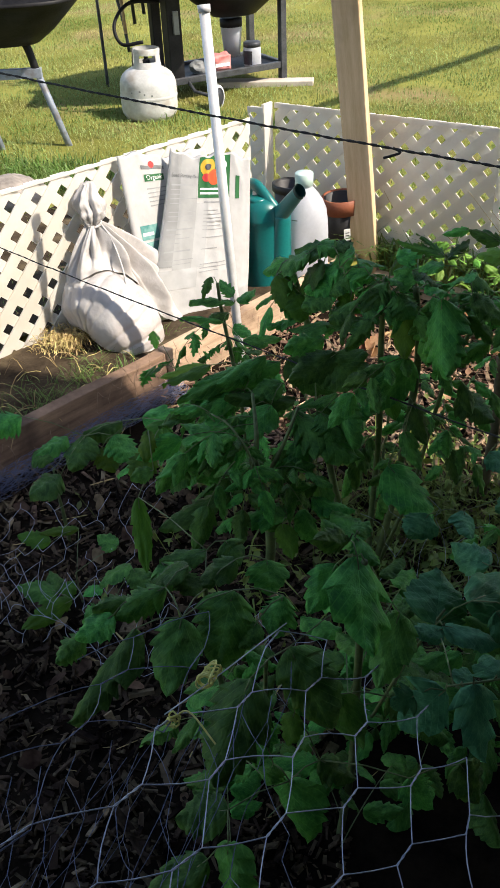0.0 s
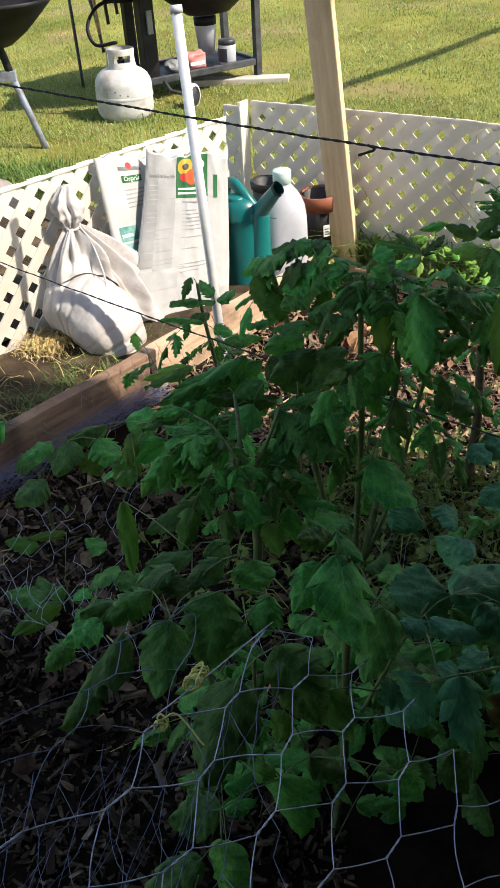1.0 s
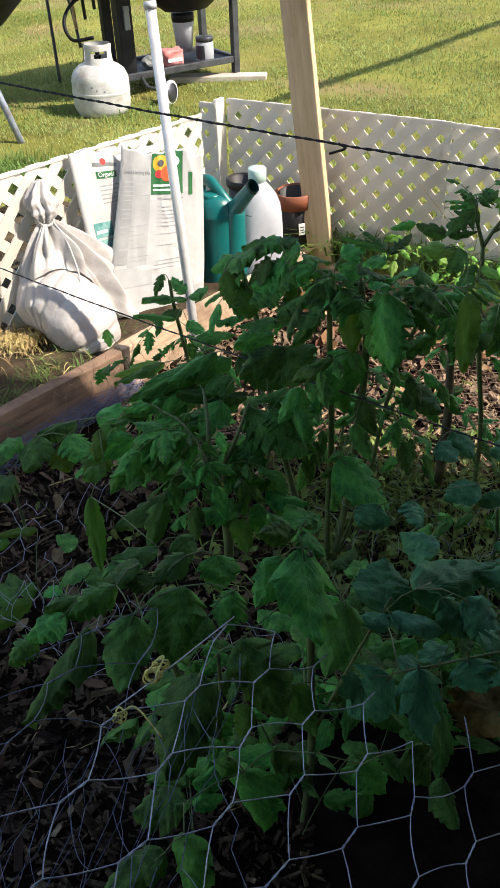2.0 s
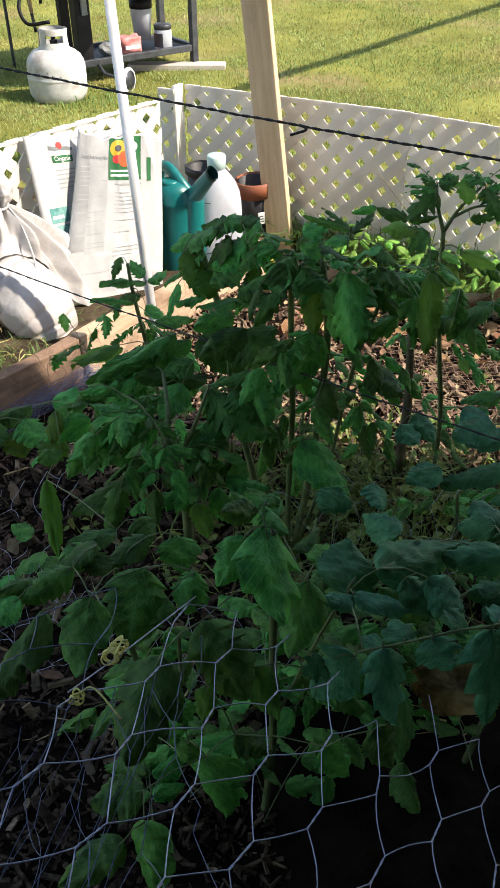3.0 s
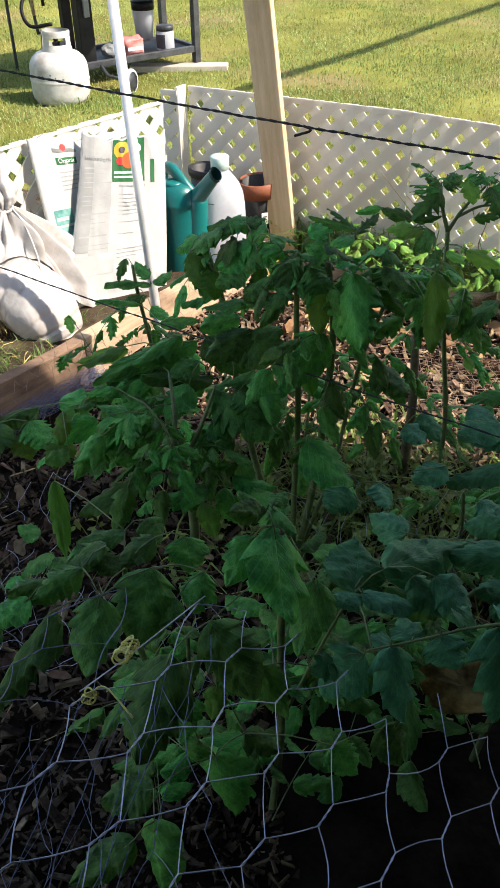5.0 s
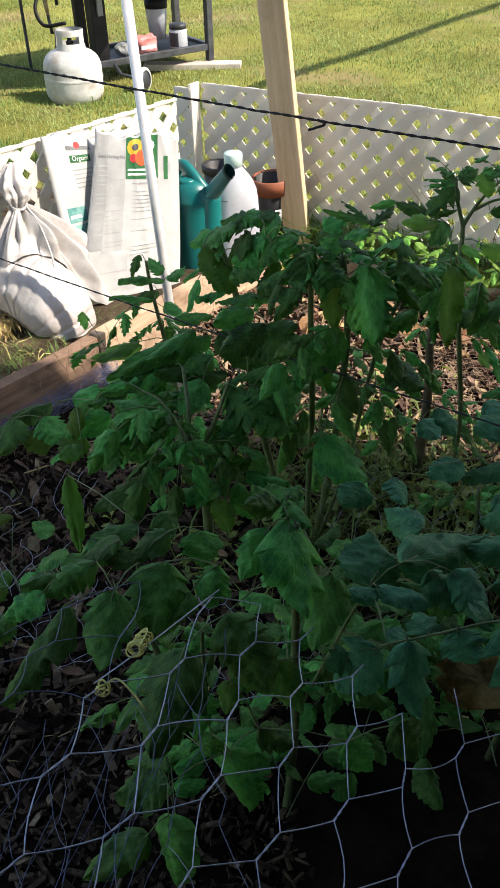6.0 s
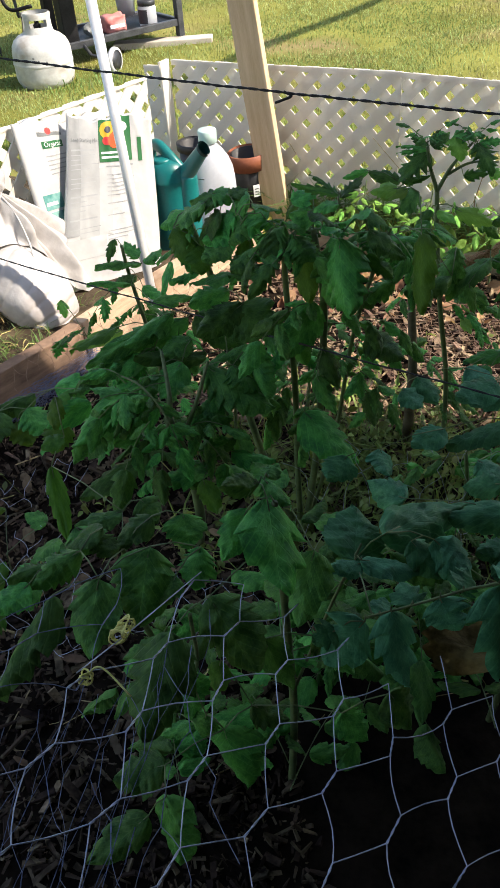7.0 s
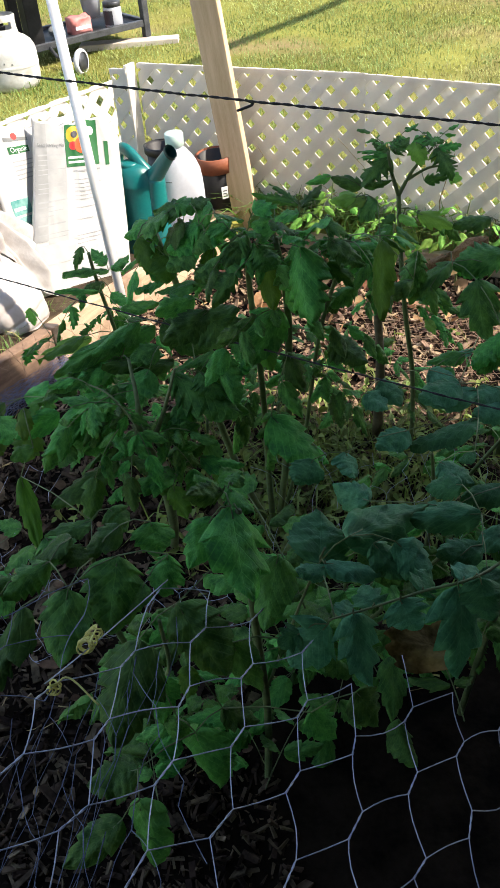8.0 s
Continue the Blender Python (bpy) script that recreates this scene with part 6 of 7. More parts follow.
CROWN_FILL = [
    (0.071, 1.043, 0.751, 0.020, 1.047, 0.735, 0.043, 1),
    (0.089, 1.027, 0.743, 0.048, 1.029, 0.719, 0.046, 1),
    (0.111, 1.008, 0.728, 0.062, 1.004, 0.712, 0.045, 0),
    (0.052, 1.042, 0.723, 0.015, 1.032, 0.701, 0.038, 1),
    (0.132, 1.003, 0.745, 0.104, 0.996, 0.723, 0.041, 1),
    (0.094, 1.003, 0.713, 0.060, 0.986, 0.696, 0.041, 0),
    (0.145, 0.989, 0.741, 0.120, 1.007, 0.751, 0.038, 1),
    (0.165, 0.965, 0.742, 0.132, 0.962, 0.727, 0.044, 0),
    (0.082, 1.046, 0.761, 0.114, 1.033, 0.761, 0.034, 1),
    (0.128, 1.020, 0.759, 0.093, 1.029, 0.748, 0.038, 1),
    (0.194, 0.951, 0.745, 0.161, 0.959, 0.753, 0.039, 0),
    (0.121, 0.985, 0.703, 0.090, 0.970, 0.689, 0.036, 0),
]
CROWN_MID = [
    (0.174, 0.965, 0.770, 0.207, 0.966, 0.786, 0.031, 1),
    (0.191, 0.948, 0.763, 0.225, 0.930, 0.760, 0.032, 1),
    (0.203, 0.944, 0.757, 0.171, 0.953, 0.767, 0.028, 1),
    (0.140, 0.955, 0.737, 0.160, 0.933, 0.719, 0.042, 0),
    (0.172, 0.940, 0.738, 0.193, 0.915, 0.717, 0.044, 0),
    (0.206, 0.930, 0.752, 0.236, 0.910, 0.748, 0.034, 0),
    (0.141, 0.965, 0.689, 0.089, 0.977, 0.681, 0.029, 0),
    (0.098, 0.984, 0.674, 0.037, 1.004, 0.665, 0.033, 0),
    (0.054, 1.017, 0.668, 0.010, 1.023, 0.658, 0.032, 0),
    (0.261, 0.916, 0.773, 0.222, 0.918, 0.758, 0.037, 0),
    (0.253, 0.925, 0.764, 0.291, 0.921, 0.753, 0.033, 1),
    (0.257, 0.906, 0.750, 0.301, 0.882, 0.725, 0.034, 0),
]
CROWN_SIDE = [
    (0.382, 1.120, 0.642, 0.372, 1.060, 0.541, 0.033, 0),
    (0.291, 1.050, 0.677, 0.364, 1.030, 0.666, 0.044, 0),
    (0.331, 1.050, 0.604, 0.288, 1.040, 0.584, 0.030, 0),
    (0.434, 1.100, 0.572, 0.356, 1.090, 0.572, 0.036, 0),
    (0.455, 1.150, 0.594, 0.427, 1.120, 0.532, 0.041, 0),
    (0.271, 1.000, 0.709, 0.304, 0.970, 0.681, 0.039, 0),
    (0.207, 1.000, 0.767, 0.165, 0.980, 0.746, 0.033, 2),
    (0.133, 1.020, 0.731, 0.079, 1.050, 0.736, 0.040, 0),
]
CROWN_LOW = [
    (0.093, 1.050, 0.617, 0.034, 1.030, 0.617, 0.041, 0),
    (0.109, 1.020, 0.610, 0.043, 0.980, 0.587, 0.052, 0),
    (0.097, 1.020, 0.606, 0.140, 0.970, 0.587, 0.076, 0),
    (0.201, 0.970, 0.628, 0.151, 0.920, 0.572, 0.054, 0),
    (0.191, 1.000, 0.713, 0.188, 0.940, 0.645, 0.045, 2),
    (0.237, 0.980, 0.704, 0.224, 0.920, 0.646, 0.055, 0),
    (0.175, 0.970, 0.594, 0.182, 0.930, 0.555, 0.031, 2),
    (0.208, 0.950, 0.568, 0.225, 0.920, 0.516, 0.035, 0),
    (0.275, 0.970, 0.570, 0.316, 0.930, 0.546, 0.048, 0),
    (0.176, 0.930, 0.478, 0.239, 0.850, 0.436, 0.067, 0),
    (0.195, 0.930, 0.535, 0.216, 0.900, 0.488, 0.025, 0),
    (0.268, 0.980, 0.694, 0.294, 1.000, 0.700, 0.031, 0),
]
CROWN_TOP = [
    (0.324, 0.934, 0.778, 0.297, 0.935, 0.762, 0.031, 1),
    (0.302, 0.952, 0.778, 0.272, 0.961, 0.782, 0.023, 3),
    (0.314, 0.948, 0.778, 0.279, 0.955, 0.771, 0.023, 3),
    (0.227, 0.935, 0.774, 0.200, 0.943, 0.779, 0.027, 1),
    (0.227, 0.939, 0.784, 0.199, 0.975, 0.807, 0.011, 5),
    (0.228, 0.939, 0.784, 0.173, 0.975, 0.794, 0.010, 5),
    (0.230, 0.939, 0.780, 0.262, 0.965, 0.800, 0.014, 5),
]
BACK_LEFT = [
    (-0.098, 1.372, 0.390, -0.198, 1.353, 0.380, 0.034, 3),
    (-0.049, 1.466, 0.476, -0.132, 1.470, 0.499, 0.037, 1),
    (-0.053, 1.471, 0.486, -0.078, 1.503, 0.514, 0.033, 1),
    (-0.043, 1.466, 0.476, -0.009, 1.498, 0.495, 0.037, 1),
    (-0.061, 1.457, 0.458, -0.103, 1.432, 0.461, 0.032, 0),
    (-0.052, 1.447, 0.438, -0.020, 1.420, 0.426, 0.036, 0),
    (-0.072, 1.431, 0.453, -0.149, 1.436, 0.479, 0.023, 1),
    (-0.035, 1.371, 0.441, 0.039, 1.378, 0.451, 0.035, 0),
    (-0.093, 1.484, 0.523, -0.113, 1.450, 0.499, 0.024, 1),
    (-0.219, 1.500, 0.402, -0.213, 1.468, 0.381, 0.027, 3),
]
BACK_RIGHT = [
    (0.465, 1.352, 0.673, 0.408, 1.326, 0.648, 0.044, 5),
    (0.463, 1.354, 0.677, 0.417, 1.383, 0.688, 0.018, 5),
    (0.462, 1.353, 0.673, 0.413, 1.369, 0.678, 0.016, 5),
    (0.464, 1.355, 0.680, 0.442, 1.390, 0.699, 0.018, 5),
    (0.470, 1.353, 0.680, 0.508, 1.369, 0.699, 0.030, 5),
    (0.476, 1.350, 0.676, 0.492, 1.375, 0.701, 0.020, 5),
    (0.539, 1.331, 0.687, 0.556, 1.281, 0.662, 0.040, 5),
    (0.536, 1.333, 0.689, 0.534, 1.362, 0.708, 0.016, 5),
    (0.542, 1.329, 0.686, 0.582, 1.328, 0.694, 0.020, 5),
    (0.507, 1.345, 0.695, 0.508, 1.313, 0.670, 0.038, 3),
    (0.520, 1.338, 0.688, 0.508, 1.369, 0.701, 0.034, 5),
    (0.533, 1.331, 0.681, 0.544, 1.312, 0.670, 0.028, 3),
]
BACK_RIGHT_LOW = [
    (0.556, 1.308, 0.644, 0.577, 1.299, 0.644, 0.026, 3),
    (0.417, 1.349, 0.628, 0.367, 1.379, 0.644, 0.026, 1),
    (0.418, 1.349, 0.628, 0.467, 1.338, 0.638, 0.020, 1),
    (0.367, 1.379, 0.642, 0.324, 1.395, 0.630, 0.016, 1),
    (0.517, 1.320, 0.637, 0.556, 1.308, 0.646, 0.020, 1),
    (0.504, 1.303, 0.587, 0.551, 1.256, 0.575, 0.028, 3),
    (0.480, 1.259, 0.481, 0.523, 1.207, 0.461, 0.036, 0),
    (0.501, 1.312, 0.552, 0.467, 1.290, 0.532, 0.040, 3),
]
RIGHT_LOW = [
    (0.521, 1.047, 0.465, 0.446, 1.045, 0.452, 0.030, 0),
    (0.432, 0.999, 0.471, 0.469, 0.966, 0.464, 0.044, 0),
    (0.475, 0.912, 0.485, 0.392, 0.920, 0.482, 0.048, 0),
    (0.447, 0.838, 0.494, 0.349, 0.825, 0.477, 0.050, 0),
    (0.344, 0.950, 0.500, 0.361, 0.907, 0.484, 0.036, 0),
    (0.315, 0.930, 0.495, 0.343, 0.902, 0.486, 0.038, 0),
    (0.349, 0.838, 0.491, 0.303, 0.819, 0.481, 0.040, 0),
    (0.256, 0.813, 0.490, 0.265, 0.773, 0.477, 0.044, 0),
    (0.420, 0.777, 0.490, 0.399, 0.776, 0.477, 0.026, 2),
    (0.217, 0.832, 0.469, 0.190, 0.801, 0.458, 0.044, 0),
    (0.347, 0.713, 0.538, 0.378, 0.677, 0.531, 0.040, 0),
]
SIDE_EDGE = [
    (0.609, 1.235, 0.594, 0.543, 1.238, 0.593, 0.033, 0),
    (0.601, 1.153, 0.568, 0.519, 1.163, 0.566, 0.055, 0),
    (0.582, 1.153, 0.552, 0.528, 1.162, 0.547, 0.032, 0),
    (0.510, 1.145, 0.570, 0.429, 1.135, 0.542, 0.040, 1),
    (0.530, 1.085, 0.565, 0.520, 1.005, 0.509, 0.053, 1),
    (0.545, 1.000, 0.520, 0.483, 0.971, 0.492, 0.043, 0),
    (0.538, 0.986, 0.493, 0.493, 0.971, 0.480, 0.029, 0),
    (0.497, 1.019, 0.476, 0.435, 1.018, 0.476, 0.024, 0),
    (0.470, 0.998, 0.468, 0.437, 0.993, 0.460, 0.029, 0),
    (0.470, 1.122, 0.544, 0.470, 1.080, 0.515, 0.014, 2),
    (0.596, 1.207, 0.574, 0.535, 1.208, 0.571, 0.027, 4),
    (0.523, 1.185, 0.565, 0.450, 1.181, 0.551, 0.023, 4),
]
SIDE_LOW = [
    (0.451, 0.921, 0.494, 0.391, 0.910, 0.483, 0.052, 0),
    (0.521, 0.923, 0.470, 0.467, 0.920, 0.467, 0.045, 0),
    (0.511, 0.896, 0.463, 0.464, 0.886, 0.456, 0.036, 0),
    (0.416, 0.678, 0.517, 0.363, 0.670, 0.512, 0.034, 0),
    (0.334, 0.647, 0.521, 0.358, 0.620, 0.520, 0.037, 0),
    (0.313, 0.666, 0.502, 0.345, 0.652, 0.516, 0.033, 0),
    (0.360, 0.605, 0.522, 0.376, 0.581, 0.522, 0.035, 0),
    (0.342, 0.547, 0.533, 0.345, 0.505, 0.527, 0.036, 0),
]
LEFT_GROUND = [
    (-0.426, 1.174, -0.013, -0.502, 1.172, 0.016, 0.051, 0),
    (-0.431, 1.173, -0.012, -0.449, 1.236, 0.000, 0.038, 0),
    (-0.393, 1.156, -0.012, -0.472, 1.077, -0.001, 0.039, 2),
    (-0.413, 1.172, -0.019, -0.398, 1.213, -0.013, 0.030, 2),
    (-0.267, 1.151, 0.089, -0.318, 1.106, 0.086, 0.056, 0),
    (-0.331, 1.157, 0.025, -0.360, 1.126, 0.033, 0.033, 0),
    (-0.256, 1.130, 0.094, -0.226, 1.093, 0.078, 0.049, 0),
    (-0.300, 1.068, 0.045, -0.338, 1.047, 0.065, 0.049, 0),
    (-0.411, 1.352, 0.004, -0.492, 1.330, 0.012, 0.022, 2),
    (-0.469, 1.322, -0.006, -0.540, 1.325, 0.012, 0.037, 2),
    (-0.310, 1.265, 0.029, -0.357, 1.279, 0.043, 0.040, 0),
]
LEFT_EDGE = [
    (-0.298, 1.128, 0.406, -0.313, 1.075, 0.374, 0.058, 0),
    (-0.338, 1.083, 0.360, -0.384, 1.043, 0.364, 0.056, 0),
    (-0.419, 1.192, 0.407, -0.458, 1.156, 0.414, 0.046, 0),
    (-0.242, 1.176, 0.401, -0.307, 1.149, 0.403, 0.033, 0),
    (-0.157, 1.102, 0.449, -0.186, 1.045, 0.429, 0.046, 2),
    (-0.248, 1.119, 0.411, -0.213, 1.082, 0.384, 0.052, 0),
    (-0.385, 1.112, 0.385, -0.354, 1.093, 0.380, 0.038, 0),
    (-0.333, 1.147, 0.393, -0.383, 1.107, 0.394, 0.038, 0),
    (-0.271, 1.121, 0.386, -0.249, 1.085, 0.365, 0.047, 2),
    (-0.178, 1.030, 0.440, -0.193, 0.985, 0.419, 0.043, 2),
    (-0.201, 1.142, 0.429, -0.132, 1.134, 0.438, 0.041, 0),
]

def plants():
    rnd = random.Random(77)
    # front, in the middle
    p = Plant((0.105, 0.72, -0.11), "broad-leaved young tomato plant in deep shade behind chicken wire", 1)
    s = p.stem([(0.105, 0.72, -0.12), (0.11, 0.67, 0.15), (0.100, 0.60, 0.42), (0.092, 0.545, 0.62), (0.088, 0.52, 0.69)], 0.0065, 0.003)
    s += p.stem([(0.105, 0.66, 0.20), (0.15, 0.60, 0.45), (0.170, 0.545, 0.60)], 0.0024, 0.0012)
    p.key_leaves(FRONT_MIDDLE + FRONT_MIDDLE_LOW, s)
    for k in range(9):
        a = rnd.choice(s[2:])
        w = Vector((rnd.gauss(0, 1), 0.4 + abs(rnd.gauss(0.3, 0.8)), rnd.uniform(-0.2, 0.5)))
        p.compound(Vector((a.x, a.y + 0.06, min(a.z, rnd.uniform(0.05, 0.42)))), w, rnd.uniform(0.10, 0.20), 0.08, BROAD, 0.8, 2)
    p.done()
    # front, to the side with the fallen brown leaf
    p = Plant((0.46, 0.78, -0.11), "tomato plant with lobed leaves in deep shade, tinted bluish for skylight", 2)
    s = p.stem([(0.46, 0.78, -0.12), (0.455, 0.72, 0.2), (0.43, 0.62, 0.45), (0.36, 0.50, 0.62)], 0.006, 0.003)
    s += p.stem([(0.36, 0.50, 0.62), (0.285, 0.446, 0.642), (0.235, 0.446, 0.633), (0.19, 0.447, 0.621), (0.152, 0.447, 0.614)], 0.0016, 0.0009)
    p.key_leaves(FRONT_RIGHT, s, (0.1, -0.35, 0.92), 1.1, BLUISH)
    p.key_leaves(FRONT_RIGHT_HIGH, s, kind=BLUISH_BROAD)
    for k in range(9):
        a = rnd.choice(s[2:20])
        w = Vector((rnd.gauss(0.2, 1), 0.5 + abs(rnd.gauss(0.3, 0.8)), rnd.uniform(-0.2, 0.4)))
        h, l = rnd.uniform(0.05, 0.42), rnd.uniform(0.12, 0.24)
        if k < 4:
            p.compound(Vector((a.x, a.y + 0.08, min(a.z, h))), w, l, 0.08, LOBED + BROAD, 0.8, 2)
    p.done()
    # front, by the fold of the wire
    p = Plant((-0.06, 0.78, -0.11), "low broad-leaved tomato plant among the mulch in shade", 3)
    s = p.stem([(-0.06, 0.78, -0.12), (-0.055, 0.74, 0.12), (-0.06, 0.68, 0.32), (-0.065, 0.62, 0.48), (-0.06, 0.60, 0.58)], 0.006, 0.0028)
    s += p.stem([(-0.055, 0.73, 0.15), (-0.01, 0.62, 0.35), (0.0, 0.53, 0.55)], 0.004, 0.002)
    p.key_leaves(FRONT_LEFT + FRONT_LEFT_LOW, s)
    for k in range(12):
        a = rnd.choice(s[2:])
        w = Vector((rnd.gauss(0.5, 0.7), 0.3 + abs(rnd.gauss(0.3, 0.8)), rnd.uniform(-0.2, 0.3)))
        p.compound(Vector((a.x, a.y, min(a.z, rnd.uniform(0.05, 0.38)))), w, rnd.uniform(0.08, 0.15), 0.07, BROAD, 0.8, 2)
    p.done()
    # middle, forked
    p = Plant((-0.02, 1.30, -0.11), "forked tomato plant with drooping dark leaves", 4)
    s = p.stem([(-0.01, 1.30, -0.12), (0.005, 1.12, 0.12), (0.006, 0.985, 0.34), (-0.006, 0.94, 0.45), (-0.014, 0.92, 0.502)], 0.010, 0.0065)
    s += p.stem([(-0.014, 0.92, 0.502), (-0.026, 0.925, 0.525), (-0.046, 0.945, 0.545), (-0.07, 0.965, 0.55)], 0.0022, 0.0012)
    s += p.stem([(-0.012, 0.925, 0.495), (-0.008, 0.94, 0.53), (-0.012, 0.985, 0.57)], 0.0045, 0.0022)
    s += p.stem([(-0.004, 0.945, 0.44), (0.012, 0.93, 0.48), (0.03, 0.92, 0.53), (0.05, 0.93, 0.58)], 0.0045, 0.002)
    p.key_leaves(MIDDLE_LEFT + MIDDLE_LEFT_HIGH + MIDDLE_LEFT_TOP, s)
    for k in range(15):
        a = rnd.choice(s[30:])
        w = Vector((rnd.gauss(-0.25, 1), rnd.gauss(0.1, 0.8), rnd.uniform(-0.1, 0.6)))
        p.compound(a, w, rnd.uniform(0.07, 0.15), rnd.uniform(0.035, 0.055), BROAD + LOBED[:2], 1.3, rnd.choice((2, 2, 3)))
    p.done()
    # middle, the tall one
    p = Plant((0.22, 1.30, -0.11), "tall bushy tomato plant with several dark stems", 5)
    s1 = p.stem([(0.215, 1.30, -0.12), (0.20, 1.20, 0.15), (0.185, 1.08, 0.42), (0.17, 1.02, 0.62), (0.165, 0.99, 0.735)], 0.0065, 0.0035)
    s2 = p.stem([(0.225, 1.30, -0.12), (0.235, 1.18, 0.2), (0.225, 1.06, 0.45), (0.215, 0.98, 0.62), (0.20, 0.96, 0.735)], 0.008, 0.004)
    s3 = p.stem([(0.21, 1.31, -0.12), (0.15, 1.22, 0.12), (0.10, 1.12, 0.40), (0.075, 1.08, 0.60), (0.05, 1.08, 0.71)], 0.008, 0.004)
    s4 = p.stem([(0.23, 1.31, -0.12), (0.27, 1.20, 0.2), (0.285, 1.10, 0.50), (0.30, 0.97, 0.72)], 0.0045, 0.003)
    s = s1[10:] + s2[10:] + s3[10:] + s4[10:]
    p.key_leaves(CROWN + CROWN_FILL + CROWN_MID + CROWN_TOP, s, (0, -0.2, 1), 1.08)
    p.key_leaves(CROWN_SIDE, s, (0, -0.3, 1))
    p.key_leaves(CROWN_LOW, s, (0, -0.4, 1))
    for k in range(14):
        a = rnd.choice(s1[10:] + s2[10:] + s4[10:])
        w = Vector((4 * (a.x - 0.18) + rnd.gauss(0, 0.6), rnd.gauss(0.2, 0.6), rnd.uniform(-0.3, 0.3)))
        p.compound(a - Vector((0, 0, 0.03)), w, rnd.uniform(0.08, 0.15), rnd.uniform(0.035, 0.055), LOBED[:3] + BROAD, 1.2, rnd.choice((2, 3)))
    for k in range(4):
        a = rnd.choice(s1[12:22] + s2[3:22] + s3[3:22] + s4[3:18])
        w = Vector((a.x - 0.20 + rnd.gauss(0, 0.7), rnd.gauss(0.3, 0.7), rnd.uniform(-0.2, 0.4)))
        p.compound(a, w, rnd.uniform(0.10, 0.20), 0.075, BROAD, 0.9, 2)
    for top, n in ((Vector((0.165, 0.99, 0.73)), 4), (Vector((0.20, 0.96, 0.73)), 4), (Vector((0.06, 1.08, 0.70)), 2), (Vector((0.30, 0.95, 0.72)), 4)):
        for k in range(n):
            a = 2 * math.pi * k / n + rnd.random()
            p.compound(top, (math.cos(a), math.sin(a), 0.1), 0.075, 0.04, LOBED, 0.55, 2)
    p.done()
    # by the wire roll at the board
    p = Plant((-0.47, 1.45, -0.11), "low tomato plant growing by the rolled wire", 12)
    s = p.stem([(-0.47, 1.45, -0.12), (-0.46, 1.42, 0.0), (-0.45, 1.38, 0.10), (-0.44, 1.36, 0.16)], 0.005, 0.0025)
    p.key_leaves(LEFT_EDGE, s, grow=1.1)
    p.done()
    p = Plant((-0.40, 1.24, -0.11), "small weedy seedlings on the shaded mulch", 15)
    s = p.stem([(-0.40, 1.24, -0.12), (-0.40, 1.23, -0.06), (-0.395, 1.22, 0.0)], 0.003, 0.0015)
    s += p.stem([(-0.42, 1.22, -0.12), (-0.44, 1.20, -0.06), (-0.44, 1.18, -0.01)], 0.003, 0.0015)
    p.key_leaves(LEFT_GROUND, s, grow=1.1)
    p.done()
    # low growth between the tall plants and the board
    for i, (x, y) in enumerate(((-0.12, 1.55), (0.10, 1.60), (0.28, 1.62))):
        p = Plant((x, y, -0.11), "low leafy tomato side shoot in the shaded bed", 40 + i)
        h = 0.16 + 0.05 * (i % 3)
        s = p.stem([(x, y, -0.12), (x + 0.01, y - 0.02, h * 0.4), (x - 0.01, y - 0.04, h)], 0.0045, 0.002)
        for k in range(9):
            a = 2.4 * k + i
            p.compound(s[4 + k], (math.cos(a), math.sin(a), 0.5), rnd.uniform(0.10, 0.18), 0.055, BROAD + LOBED, 0.8, 2)
        p.done()
    # back, small dark sprig by the pole
    p = Plant((-0.05, 1.62, -0.11), "small dark tomato sprig growing near the metal pole", 6)
    s = p.stem([(-0.05, 1.62, -0.12), (-0.045, 1.56, 0.1), (-0.055, 1.50, 0.28), (-0.075, 1.47, 0.45), (-0.08, 1.46, 0.52)], 0.006, 0.003)
    s += p.stem([(-0.05, 1.53, 0.2), (-0.11, 1.46, 0.30), (-0.17, 1.40, 0.37)], 0.003, 0.0015)
    p.key_leaves(BACK_LEFT, s, grow=0.85)
    for k in range(11):
        p.compound(rnd.choice(s[14:]), (rnd.gauss(0, 1), rnd.gauss(-0.2, 0.6), rnd.uniform(-0.3, 0.5)), 0.10, 0.05, LOBED + FEATHER, 0.9, 2)
    p.done()
    # back, the upright one with a forked top
    p = Plant((0.58, 1.48, -0.11), "upright tomato plant with a bare stem and forked leafy top", 7)
    s = p.stem([(0.58, 1.48, -0.12), (0.555, 1.40, 0.05), (0.53, 1.35, 0.22), (0.50, 1.33, 0.38), (0.485, 1.335, 0.52), (0.478, 1.335, 0.61)], 0.0058, 0.0042)
    s += p.stem([(0.478, 1.335, 0.61), (0.465, 1.34, 0.65), (0.458, 1.345, 0.685)], 0.004, 0.002)
    s += p.stem([(0.478, 1.335, 0.61), (0.50, 1.335, 0.65), (0.535, 1.34, 0.685)], 0.004, 0.002)
    s += p.stem([(0.490, 1.335, 0.635), (0.53, 1.33, 0.655), (0.575, 1.32, 0.655)], 0.003, 0.0015)
    p.key_leaves(BACK_RIGHT + BACK_RIGHT_LOW, s, (0, -0.6, 0.8), 1.05)
    for k in range(9):
        a = rnd.choice(s[20:34])
        p.compound(a, (rnd.gauss(0, 1), rnd.gauss(0, 0.7), rnd.uniform(-0.3, 0.3)), rnd.uniform(0.09, 0.14), 0.05, LOBED + LIGHT[:1], 0.8, 2)
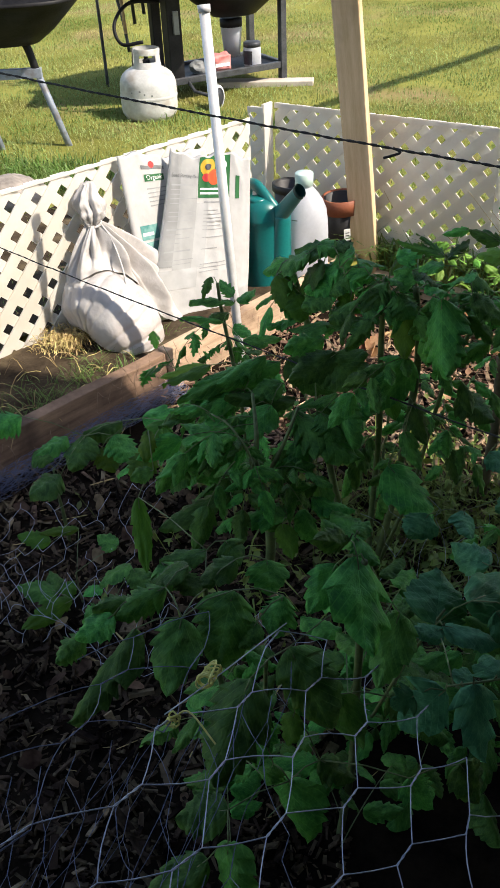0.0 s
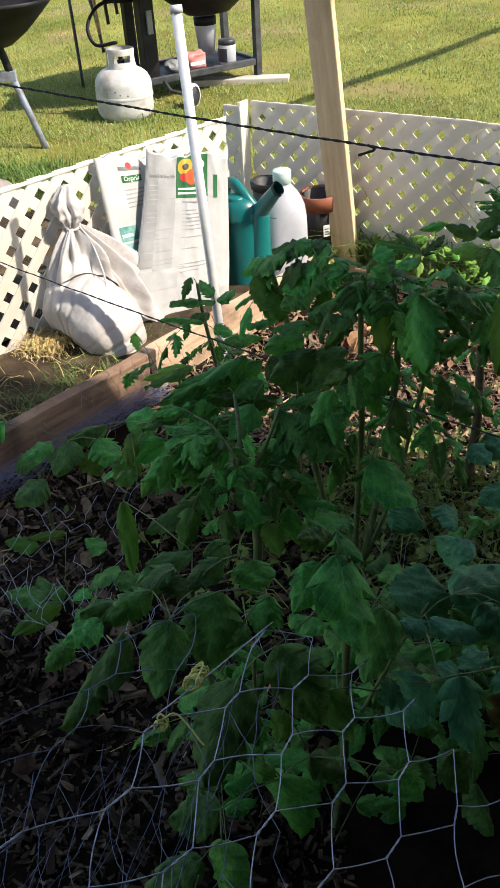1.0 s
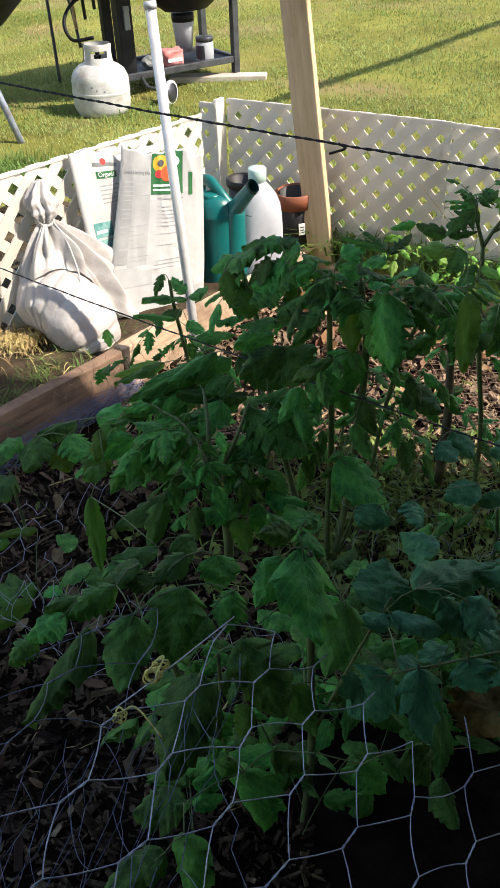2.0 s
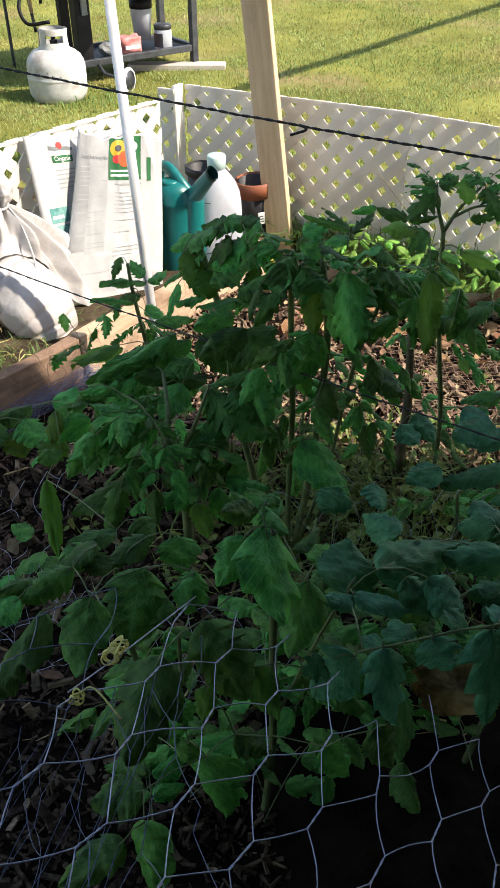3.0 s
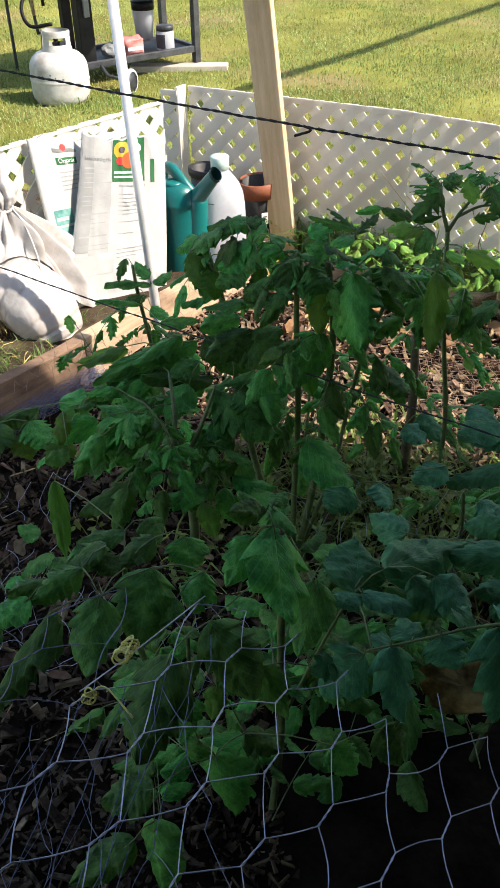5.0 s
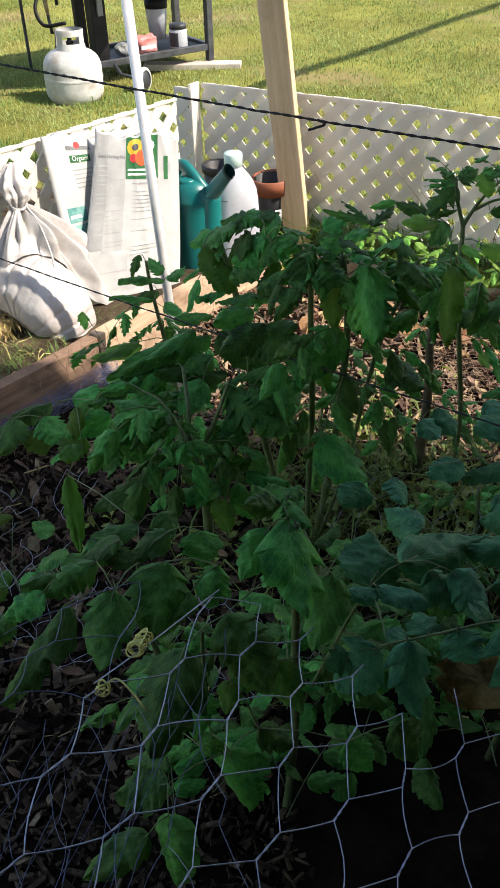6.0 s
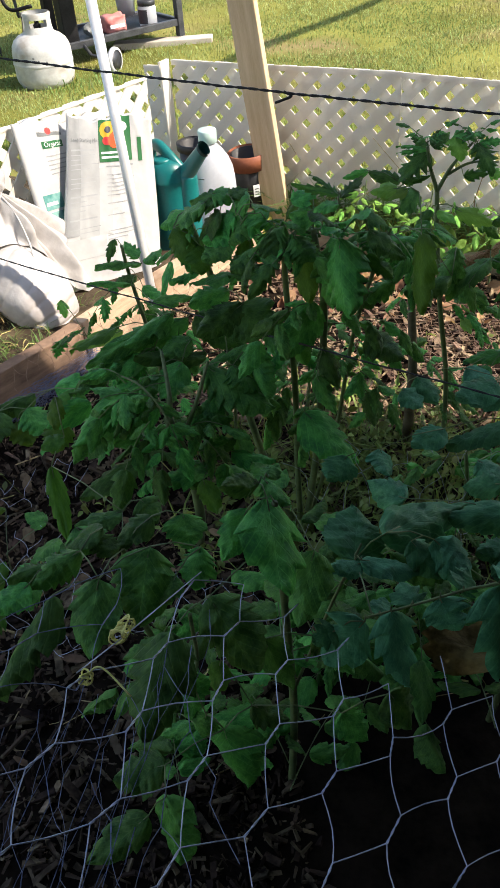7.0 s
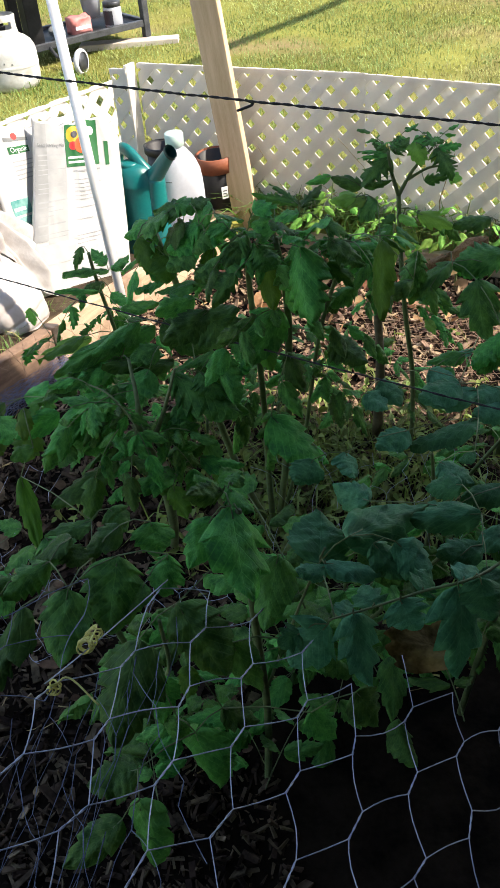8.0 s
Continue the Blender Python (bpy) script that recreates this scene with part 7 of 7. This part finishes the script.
    for a in (0.3, 2.4, 4.4):
        p.compound((0.458, 1.345, 0.690), (math.cos(a), math.sin(a), 0.9), 0.04, 0.022, LOBED, 0.3, 2)
        p.compound((0.537, 1.34, 0.690), (math.cos(a), math.sin(a), 0.9), 0.035, 0.020, LOBED, 0.3, 2)
    p.done()
    # the brown old stem beside it
    p = Plant((0.52, 1.55, -0.11), "old woody tomato stem with a few leaves", 8, M_WOODY)
    s = p.stem([(0.52, 1.55, -0.12), (0.50, 1.48, 0.05), (0.485, 1.43, 0.2), (0.47, 1.42, 0.36)], 0.014, 0.008)
    for k in range(6):
        p.compound(rnd.choice(s[10:]), (rnd.gauss(0, 1), rnd.gauss(-0.3, 0.6), rnd.uniform(-0.1, 0.4)), 0.12, 0.05, LOBED + BROAD, 0.8, 2)
    p.done()
    # low growth between the front plants and the tall one
    p = Plant((0.28, 0.92, -0.11), "dense low tomato plant under the taller ones", 13)
    s = p.stem([(0.28, 0.92, -0.12), (0.275, 0.90, 0.05), (0.27, 0.86, 0.18)], 0.006, 0.003)
    s += p.stem([(0.28, 0.91, -0.05), (0.36, 0.88, 0.1), (0.44, 0.86, 0.22)], 0.005, 0.003)
    for k in range(20):
        p.compound(rnd.choice(s[3:]), (rnd.gauss(0, 1), rnd.gauss(0, 0.8), rnd.uniform(-0.1, 0.5)), rnd.uniform(0.12, 0.22), 0.075, BROAD, 0.8, 2)
    p.done()
    # low growth at the side
    p = Plant((0.50, 1.12, -0.11), "low spreading tomato plant in shade, leaves tinted bluish for skylight", 9)
    s = p.stem([(0.50, 1.12, -0.12), (0.49, 1.08, 0.05), (0.47, 1.03, 0.2), (0.45, 1.0, 0.30)], 0.006, 0.003)
    s += p.stem([(0.49, 1.08, 0.05), (0.56, 1.06, 0.2), (0.62, 1.05, 0.3)], 0.005, 0.0025)
    p.key_leaves(RIGHT_LOW, s, grow=1.1, kind=BLUISH_BROAD)
    for k in range(16):
        p.compound(rnd.choice(s[5:]), (rnd.gauss(0.1, 1), rnd.gauss(0, 0.8), rnd.uniform(-0.4, 0.2)), rnd.uniform(0.12, 0.2), 0.065, BROAD, 0.8, 2)
    p.done()
    # at the side, lobed leaves over the sunlit mulch
    p = Plant((0.78, 1.42, -0.11), "tomato plant with drooping lobed leaves and dead brown ones", 14)
    s = p.stem([(0.78, 1.42, -0.12), (0.77, 1.38, 0.1), (0.755, 1.34, 0.3), (0.74, 1.32, 0.48)], 0.007, 0.003)
    s += p.stem([(0.77, 1.38, 0.1), (0.70, 1.32, 0.26), (0.64, 1.28, 0.36)], 0.004, 0.002)
    p.key_leaves(SIDE_EDGE, s, (0, -0.4, 0.9), 1.2)
    p.key_leaves(SIDE_LOW, s, (0, -0.2, 1), 1.2, BLUISH_BROAD)
    p.done()
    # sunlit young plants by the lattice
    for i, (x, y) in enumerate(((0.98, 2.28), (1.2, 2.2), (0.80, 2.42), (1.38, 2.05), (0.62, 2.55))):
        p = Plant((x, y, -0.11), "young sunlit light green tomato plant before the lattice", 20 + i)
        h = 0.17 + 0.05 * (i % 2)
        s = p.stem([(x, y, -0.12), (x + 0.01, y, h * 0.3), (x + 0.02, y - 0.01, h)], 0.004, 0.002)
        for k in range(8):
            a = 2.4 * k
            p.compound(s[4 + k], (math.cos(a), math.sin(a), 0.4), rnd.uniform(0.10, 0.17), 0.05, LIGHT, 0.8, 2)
        p.done()


plants()


def weed_leaves():
    """Small seed-leaf weeds round the stems, many to a patch."""
    rnd = random.Random(52)
    verts, faces = [], []
    for _ in range(560):
        x, y = rnd.gauss(0.36, 0.22), rnd.gauss(1.42, 0.17)
        if not in_bed(x, y):
            continue
        z, h, lean = soil_z(x, y), rnd.uniform(0.02, 0.13), Vector((rnd.gauss(0, 0.03), rnd.gauss(0, 0.03), 0))
        for k in range(rnd.choice((2, 3, 4))):
            m = Matrix.Translation(Vector((x, y, z + h * rnd.uniform(0.5, 1.0))) + lean) @ pose(0, 0, 0, rnd.gauss(15, 25), rnd.gauss(0, 25), rnd.uniform(0, 360))
            l, w, n = rnd.uniform(0.012, 0.03), rnd.uniform(0.004, 0.009), len(verts)
            for t, ww in ((0, 0.1), (0.35, 1.0), (0.7, 0.8), (1.0, 0.05)):
                for sgn in (-1, 0, 1):
                    verts.append(m @ Vector((sgn * w * ww, t * l, 0.15 * l * abs(sgn) * ww - 0.25 * l * t * t)))
            faces += [(n + 3 * i + q, n + 3 * i + q + 1, n + 3 * i + q + 4, n + 3 * i + q + 3) for i in range(3) for q in (0, 1)]
        n = len(verts)
        verts += [(x - 0.001, y, z), (x + 0.001, y, z), (x + lean.x + 0.0006, y + lean.y, z + h), (x + lean.x - 0.0006, y + lean.y, z + h)]
        faces.append((n, n + 1, n + 2, n + 3))
    ob = new("leafy_weeds", mesh_from("leafy_weeds", verts, faces, M_WEED, True))
    tagged(ob, "small yellow-green leafy weeds round the tomato stems", "weeds", kind="stuff")


weed_leaves()


def seedlings():
    """Low weeds that cover the soil round the stems."""
    pts = []
    rnd = random.Random(31)
    for _ in range(520):
        x, y = rnd.gauss(0.42, 0.20), rnd.gauss(1.35, 0.16)
        if in_bed(x, y):
            pts.append((x, y, soil_z(x, y)))
    blades("bed_weeds", pts, 0.03, 0.13, 0.0026, M_WEED, "thin green weeds round the plant stems", 0.9, 0.8)
    # big fallen brown leaf caught under the wire
    bm = bmesh.new()
    g = []
    for j in range(21):
        t = j / 20
        row = []
        for i in range(13):
            s = i / 6 - 1
            w = 0.052 * (math.sin(math.pi * (0.12 + 0.80 * t)) ** 0.6) * (1 + abs(s) * (0.09 * math.sin(t * 24) + 0.05 * math.sin(t * 41 + 2 * s)))
            row.append(bm.verts.new((s * w, (t - 0.5) * 0.085, 0.012 * s * s + 0.010 * math.sin(5 * t + 2 * s) + 0.004 * noise.noise(Vector((s * 4, t * 6, 1))))))
        g.append(row)
    for j in range(20):
        for i in range(12):
            bm.faces.new((g[j][i], g[j][i + 1], g[j + 1][i + 1], g[j + 1][i]))
    ob = single("fallen_leaf", bm, M_DEADLEAF, "large curled orange-brown dead leaf among the tomato leaves", "leaf", m=pose(0.241, 0.440, 0.562, 16, 0, -18) @ Matrix.Diagonal((0.70, 0.58, 0.8, 1)))
    so = ob.modifiers.new("thick", "SOLIDIFY")
    so.thickness = 0.0006


seedlings()
